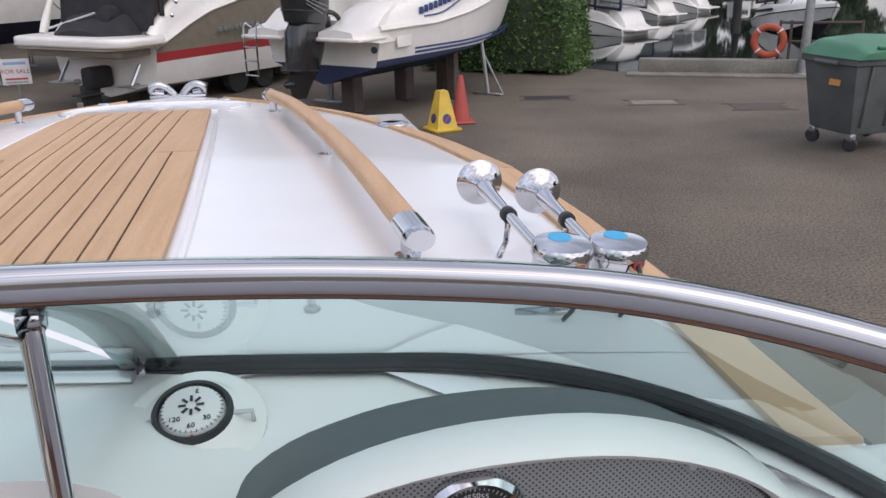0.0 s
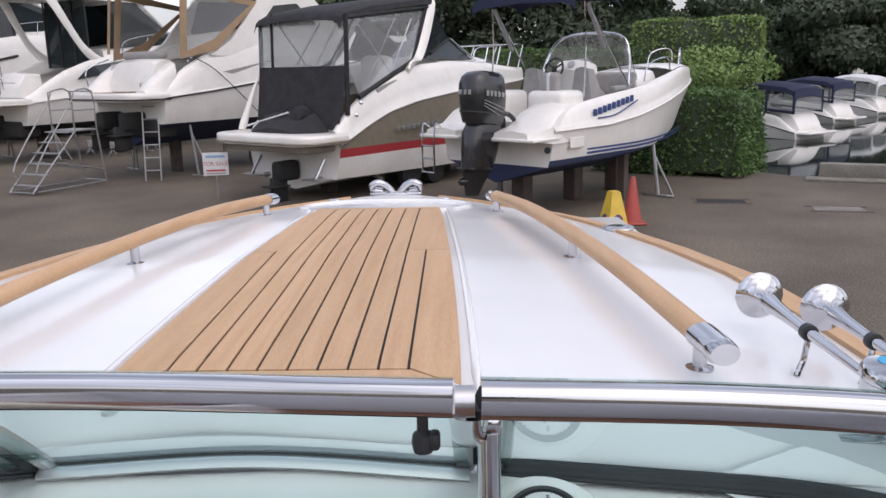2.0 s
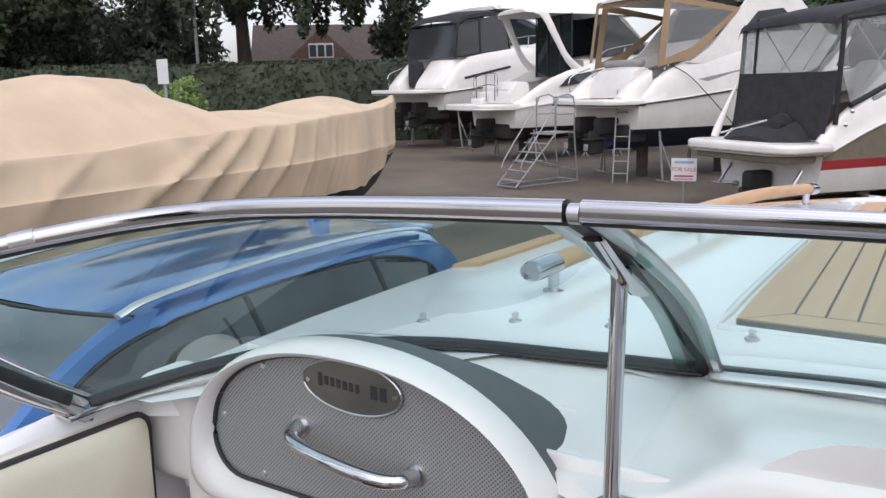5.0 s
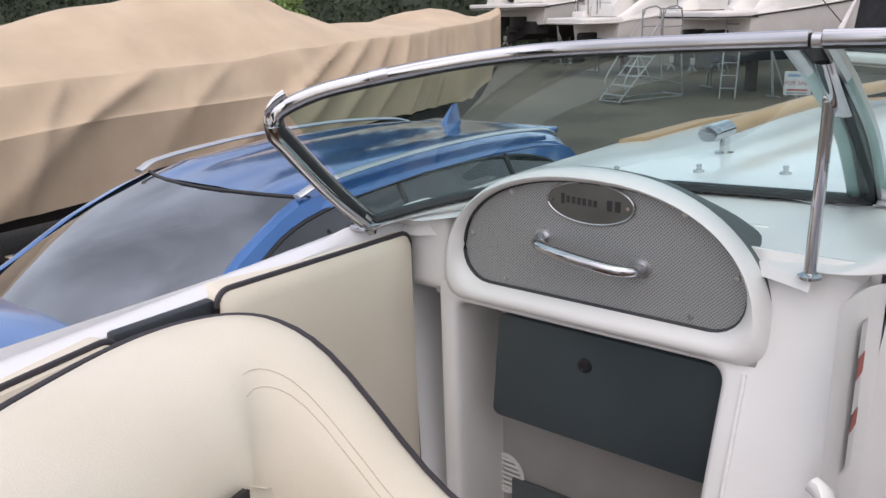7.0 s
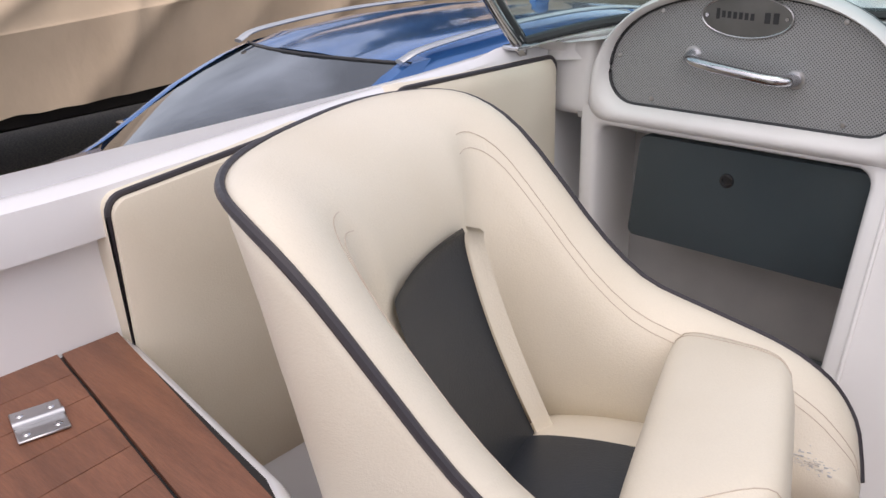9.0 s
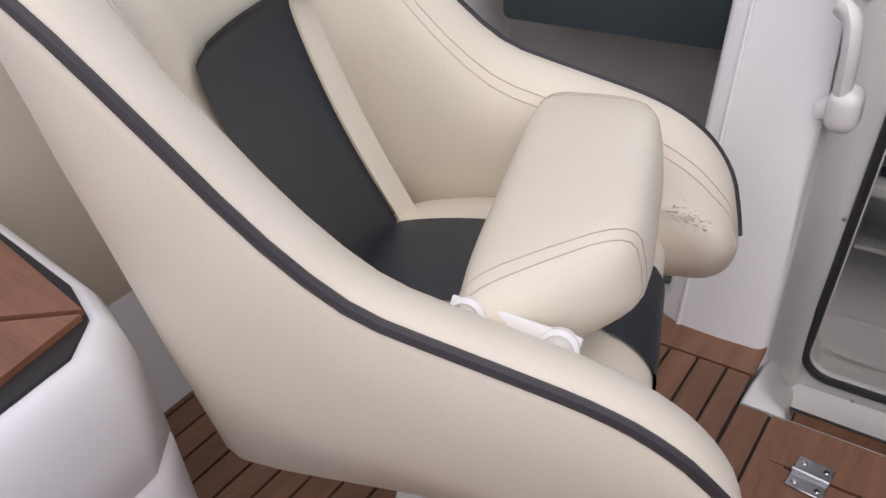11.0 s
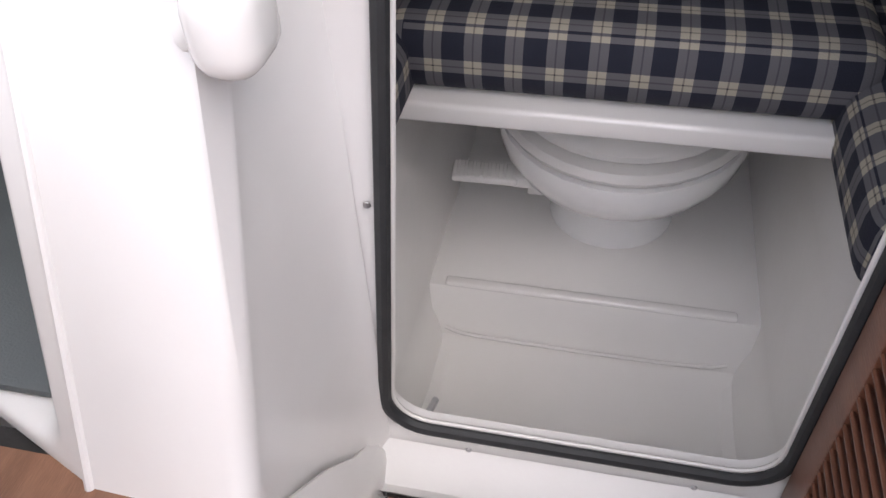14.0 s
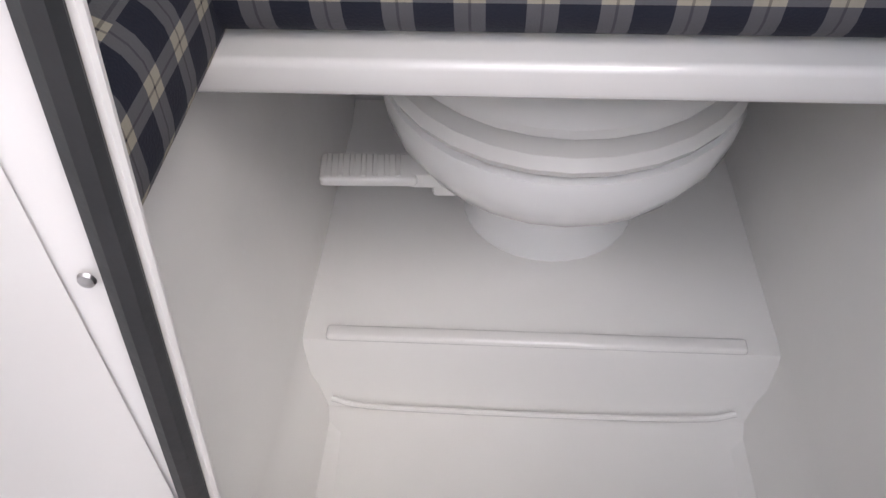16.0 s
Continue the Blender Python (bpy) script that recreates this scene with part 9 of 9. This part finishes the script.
moored("white day cruiser with a navy canopy moored stern-on", 15.4, 36.2, 36, 5.6, 2.2, NAVY_CANVAS)
moored("white day cruiser with a dark canopy moored stern-on", 20.7, 44.6, 38, 5.8, 2.3, NAVY_CANVAS)
moored("white boat under a pale canvas cover moored by the bank", 25.3, 49.6, 42, 5.4, 2.1, SIGN_WHITE)
moored("white day boat with a black canopy, its bow to the quay", 23.4, 38.2, 166, 6.0, 2.2, CANVAS)
nb = thing("river_barge", "dark-hulled river barge with a white wheelhouse", "boat", (43.8, 76.4, GROUND - 0.85), 86)
nb.scale = (0.80, 0.66, 0.70)
part("hull", loft_box([(-6, 1.6, -0.2, 1.9, 1.2), (4, 1.6, -0.2, 1.9, 1.2), (7, 0.4, -0.2, 0.6, 1.5)]), ANTIFOUL_BLACK, nb)
part("house", loft_box([(-5, 1.5, 1.2, 1.4, 2.2), (1, 1.5, 1.2, 1.4, 2.2)]), HULL, nb)
part("wheelhouse", loft_box([(1.2, 1.3, 1.2, 1.2, 3.4), (3.4, 1.3, 1.2, 1.1, 3.4)]), HULL, nb)
for s in (-1, 1):
    for y in (-4, -2.6, -1.2):
        part("window", rbox((1.46 * s, y, 1.75), (0.06, 0.8, 0.45), 0.02, 1), DRAWER, nb)
    part("window", rbox((1.27 * s, 2.3, 2.7), (0.06, 1.5, 0.7), 0.02, 1), DRAWER, nb)

# house beyond the hedge
hs = thing("house", "dark brick house with a steep tiled roof and white windows", "house", (-44.2, 51.5, GROUND), 40)
part("wall", add(rbox((0, 0, 2.4), (10, 7, 4.8), 0.02, 1), ([(-2.6, -3.6, 4.7), (2.6, -3.6, 4.7), (0, -3.6, 7.1), (-2.6, 0, 4.7), (2.6, 0, 4.7), (0, 0, 7.1)], [[0, 1, 2], [3, 5, 4], [0, 2, 5, 3], [1, 4, 5, 2]])), BRICK_DARK, hs, smooth=0)
part("roof", ([(-5.3, -3.8, 4.7), (5.3, -3.8, 4.7), (5.3, 0, 7.6), (-5.3, 0, 7.6), (5.3, 3.8, 4.7), (-5.3, 3.8, 4.7)], [[0, 1, 2, 3], [3, 2, 4, 5], [1, 4, 2], [0, 3, 5]]), ROOF_TILE, hs, smooth=0)
for x, z in ((0, 5.4), (-3.4, 3.2), (3.4, 3.2)):
    wn_ = part("window", rbox((x, -3.66, z), (1.9, 0.12, 1.1), 0.02, 1), SIGN_WHITE, hs, "white window")
    for k in (-0.62, 0.0, 0.62):
        part("pane", rbox((x + k, -3.73, z), (0.48, 0.03, 0.86), 0.01, 1), DRAWER, wn_)


# ---- planting ----
def leaves(n, spots, size, seed):
    """Leaf quads strewn through ellipsoid clumps; spots: (centre, radii, share, shell)."""
    rng = np.random.default_rng(seed)
    share_ = np.array([s[2] for s in spots], float)
    pick = rng.choice(len(spots), n, p=share_ / share_.sum())
    c = np.array([s[0] for s in spots], float)[pick]
    r = np.array([s[1] for s in spots], float)[pick]
    d = rng.normal(size=(n, 3))
    d /= np.linalg.norm(d, axis=1)[:, None]
    rad = rng.uniform(0.55, 1.0, n)[:, None] ** 0.6
    p = c + r * d * rad
    a = rng.normal(size=(n, 3))
    a /= np.linalg.norm(a, axis=1)[:, None]
    b = np.cross(a, d + 0.4 * rng.normal(size=(n, 3)))
    b /= np.linalg.norm(b, axis=1)[:, None]
    sz = size * rng.uniform(0.5, 1.3, n)[:, None]
    q = np.stack([p - a * sz, p - b * sz * 0.5, p + a * sz, p + b * sz * 0.5], 1).reshape(-1, 3)
    return [tuple(v) for v in q.tolist()], [[4 * i, 4 * i + 1, 4 * i + 2, 4 * i + 3] for i in range(n)]


def box_leaves(n, c, s, size, seed, rot=0):
    """Leaves over the faces of a clipped hedge."""
    rng = np.random.default_rng(seed)
    face = rng.choice(5, n, p=np.array([s[0] * s[2], s[0] * s[2], s[1] * s[2], s[1] * s[2], s[0] * s[1]]) / (2 * s[0] * s[2] + 2 * s[1] * s[2] + s[0] * s[1]))
    u = rng.uniform(-0.5, 0.5, (n, 3))
    for f, (ax, v) in enumerate(((1, -0.5), (1, 0.5), (0, -0.5), (0, 0.5), (2, 0.5))):
        u[face == f, ax] = v
    p = u * np.array(s) + rng.normal(scale=0.045, size=(n, 3))
    p += 0.06 * np.stack([np.sin(p[:, 2] * 2.3 + p[:, 0] * 1.7), np.sin(p[:, 0] * 1.9 + p[:, 2]), np.sin(p[:, 0] * 2.1 + p[:, 1] * 1.2)], 1)
    a = rng.normal(size=(n, 3))
    a /= np.linalg.norm(a, axis=1)[:, None]
    b = np.cross(a, rng.normal(size=(n, 3)))
    b /= np.linalg.norm(b, axis=1)[:, None]
    sz = size * rng.uniform(0.6, 1.3, n)[:, None]
    q = np.stack([p - a * sz, p - b * sz * 0.6, p + a * sz, p + b * sz * 0.6], 1).reshape(-1, 3)
    co, si = math.cos(rot), math.sin(rot)
    x, y = q[:, 0] * co - q[:, 1] * si + c[0], q[:, 0] * si + q[:, 1] * co + c[1]
    q = np.stack([x, y, q[:, 2] + c[2]], 1)
    return [tuple(v) for v in q.tolist()], [[4 * i, 4 * i + 1, 4 * i + 2, 4 * i + 3] for i in range(n)]


def hedge(label, c, s, rz, n, size, material, seed):
    t = thing("hedge", label, "hedge")
    # Solid box inside; the shade between leaves is put into its dark colour.
    shade_core = rbox((0, 0, 0), (s[0] - 0.12, s[1] - 0.12, s[2] - 0.08), 0.1, 2)
    part("shade_core", shade_core, LEAF_DARK, t, m=pose(*c, 0, 0, rz))
    fo = part("foliage", box_leaves(n, c, s, size, seed, radians(rz)), material, t, smooth=0)
    tagged(fo, kind="stuff")


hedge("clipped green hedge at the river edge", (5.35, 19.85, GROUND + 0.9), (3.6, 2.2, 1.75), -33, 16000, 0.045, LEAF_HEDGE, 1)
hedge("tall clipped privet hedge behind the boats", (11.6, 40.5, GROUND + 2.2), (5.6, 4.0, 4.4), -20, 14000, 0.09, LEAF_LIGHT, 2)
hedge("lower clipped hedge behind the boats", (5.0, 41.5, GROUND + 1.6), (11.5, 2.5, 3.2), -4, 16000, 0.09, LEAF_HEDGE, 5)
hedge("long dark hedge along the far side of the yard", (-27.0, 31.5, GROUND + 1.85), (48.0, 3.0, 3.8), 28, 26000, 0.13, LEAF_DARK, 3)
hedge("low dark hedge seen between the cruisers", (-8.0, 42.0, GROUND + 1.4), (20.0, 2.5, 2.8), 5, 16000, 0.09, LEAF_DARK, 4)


def tree(label, x, y, h, spread, n, size, material, seed, droop=0.0, base=0.35):
    rng = random.Random(seed)
    t = thing("tree", label, "tree", (0, 0, 0))
    tr = [(x, y, GROUND - 0.2), (x + 0.1, y, GROUND + h * 0.2), (x - 0.1, y + 0.1, GROUND + h * 0.45), (x + 0.2, y, GROUND + h * 0.75)]
    part("trunk", tube(smooth_path(tr, 4), [h * 0.035 * (1 - 0.06 * k) for k in range(13)], 10), BARK, t)
    spots = []
    for k in range(9):
        a = rng.uniform(0, 2 * math.pi)
        z0 = GROUND + h * rng.uniform(base, 0.7)
        end = Vector((x + math.cos(a) * spread * rng.uniform(0.4, 0.85), y + math.sin(a) * spread * rng.uniform(0.4, 0.85), z0 + h * rng.uniform(0.05, 0.22)))
        part("limb", tube([(x, y, z0 - h * 0.06), Vector((x, y, z0)).lerp(end, 0.5) + Vector((0, 0, h * 0.03)), end], [h * 0.014, h * 0.009, h * 0.004], 7), BARK, t)
        spots.append((tuple(end), (spread * 0.42, spread * 0.42, h * 0.15), 1.0))
    for k in range(16):
        a = rng.uniform(0, 2 * math.pi)
        rr_ = spread * rng.uniform(0.1, 0.9)
        z = GROUND + h * rng.uniform(base, 0.95)
        rad = spread * rng.uniform(0.22, 0.4)
        spots.append(((x + rr_ * math.cos(a), y + rr_ * math.sin(a), z), (rad, rad, rad * 0.7), rng.uniform(0.5, 1.2)))
    if droop:
        for k in range(46):
            a = rng.uniform(0, 2 * math.pi)
            rr_ = spread * rng.uniform(0.55, 1.12)
            zt = GROUND + h * rng.uniform(0.45, 0.75)
            ln = h * droop * rng.uniform(0.5, 1.2)
            spots.append(((x + rr_ * math.cos(a), y + rr_ * math.sin(a), zt - ln / 2), (spread * 0.05, spread * 0.05, ln / 2), 0.25))
    cr_ = part("crown", leaves(n, spots, size, seed), material, t, smooth=0)
    tagged(cr_, kind="stuff")


tree("big dark weeping tree behind the hedge", -34.5, 33.5, 17, 9.5, 40000, 0.24, LEAF_DARK, 11, droop=0.26, base=0.46)
tree("tall dark tree behind the cruisers", -32.0, 45.0, 8.6, 2.1, 4200, 0.2, LEAF_DARK, 12, base=0.45)
tree("leafy tree beyond the covered boat", -47.0, 24.0, 9, 6.5, 12000, 0.26, LEAF_MID, 13)
tree("leafy tree at the edge of the yard", -55.0, 30.0, 10, 7.0, 12000, 0.28, LEAF_MID, 14)
tree("dark tree behind the boats", 1.0, 48.0, 13, 7.0, 34000, 0.19, LEAF_DARK, 15, base=0.14)
tree("dark spreading tree beyond the covered boat", -46.0, 33.5, 8.5, 6.5, 16000, 0.26, LEAF_DARK, 22, base=0.1)
tree("dark tree behind the boats", 6.0, 50.0, 13, 6.0, 32000, 0.19, LEAF_DARK, 16)
tree("low leafy tree behind the privet", 15.5, 52.0, 6.2, 3.4, 8000, 0.2, LEAF_MID, 21, base=0.2)
tree("leafy tree on the river bank", -8.0, 60.0, 9.5, 6.0, 11000, 0.28, LEAF_MID, 17)
tree("variegated shrub by the hedge", -23.5, 19.0, 3.2, 1.3, 5000, 0.09, LEAF_LIGHT, 18, base=0.2)
tree("shrub with pale leaves at the river bank", 11.0, 36.0, 3.0, 2.4, 6000, 0.10, LEAF_LIGHT, 19, base=0.15)
k = 0
for x, y, h, sp2 in ((20, 98, 12, 10), (34, 100, 15, 11), (49, 100, 16, 11), (65, 98, 17, 12), (82, 92, 17, 12), (98, 78, 17, 13), (110, 58, 17, 13), (24, 89, 7, 7.5), (40, 91, 8, 8.5), (57, 90, 8.5, 8.5)):
    k += 1
    tree("dense bank tree across the river", x, y, h * 1.25, sp2, 22000, 0.40, LEAF_MID if k % 3 else LEAF_DARK, 30 + k, base=0.10)
bk = thing("far_bank", "grassy far river bank below the trees", "river bank", kind="structure")
part("bank", slab([(4, 82), (34, 83), (62, 82), (88, 68), (112, 36), (170, 70), (90, 170), (0, 150)], GROUND - 1.4, GROUND - 0.35), LEAF_MID, bk, smooth=0)
# Unseen trees, added behind to close the yard and show in reflections.
for k, (x, y) in enumerate(((-60, -20), (-40, -50), (0, -60), (40, -50), (60, -15), (-66, 5))):
    tree("added unseen tree at the edge of the yard behind", x, y, 11, 9, 5000, 0.5, LEAF_MID, 60 + k, base=0.12)
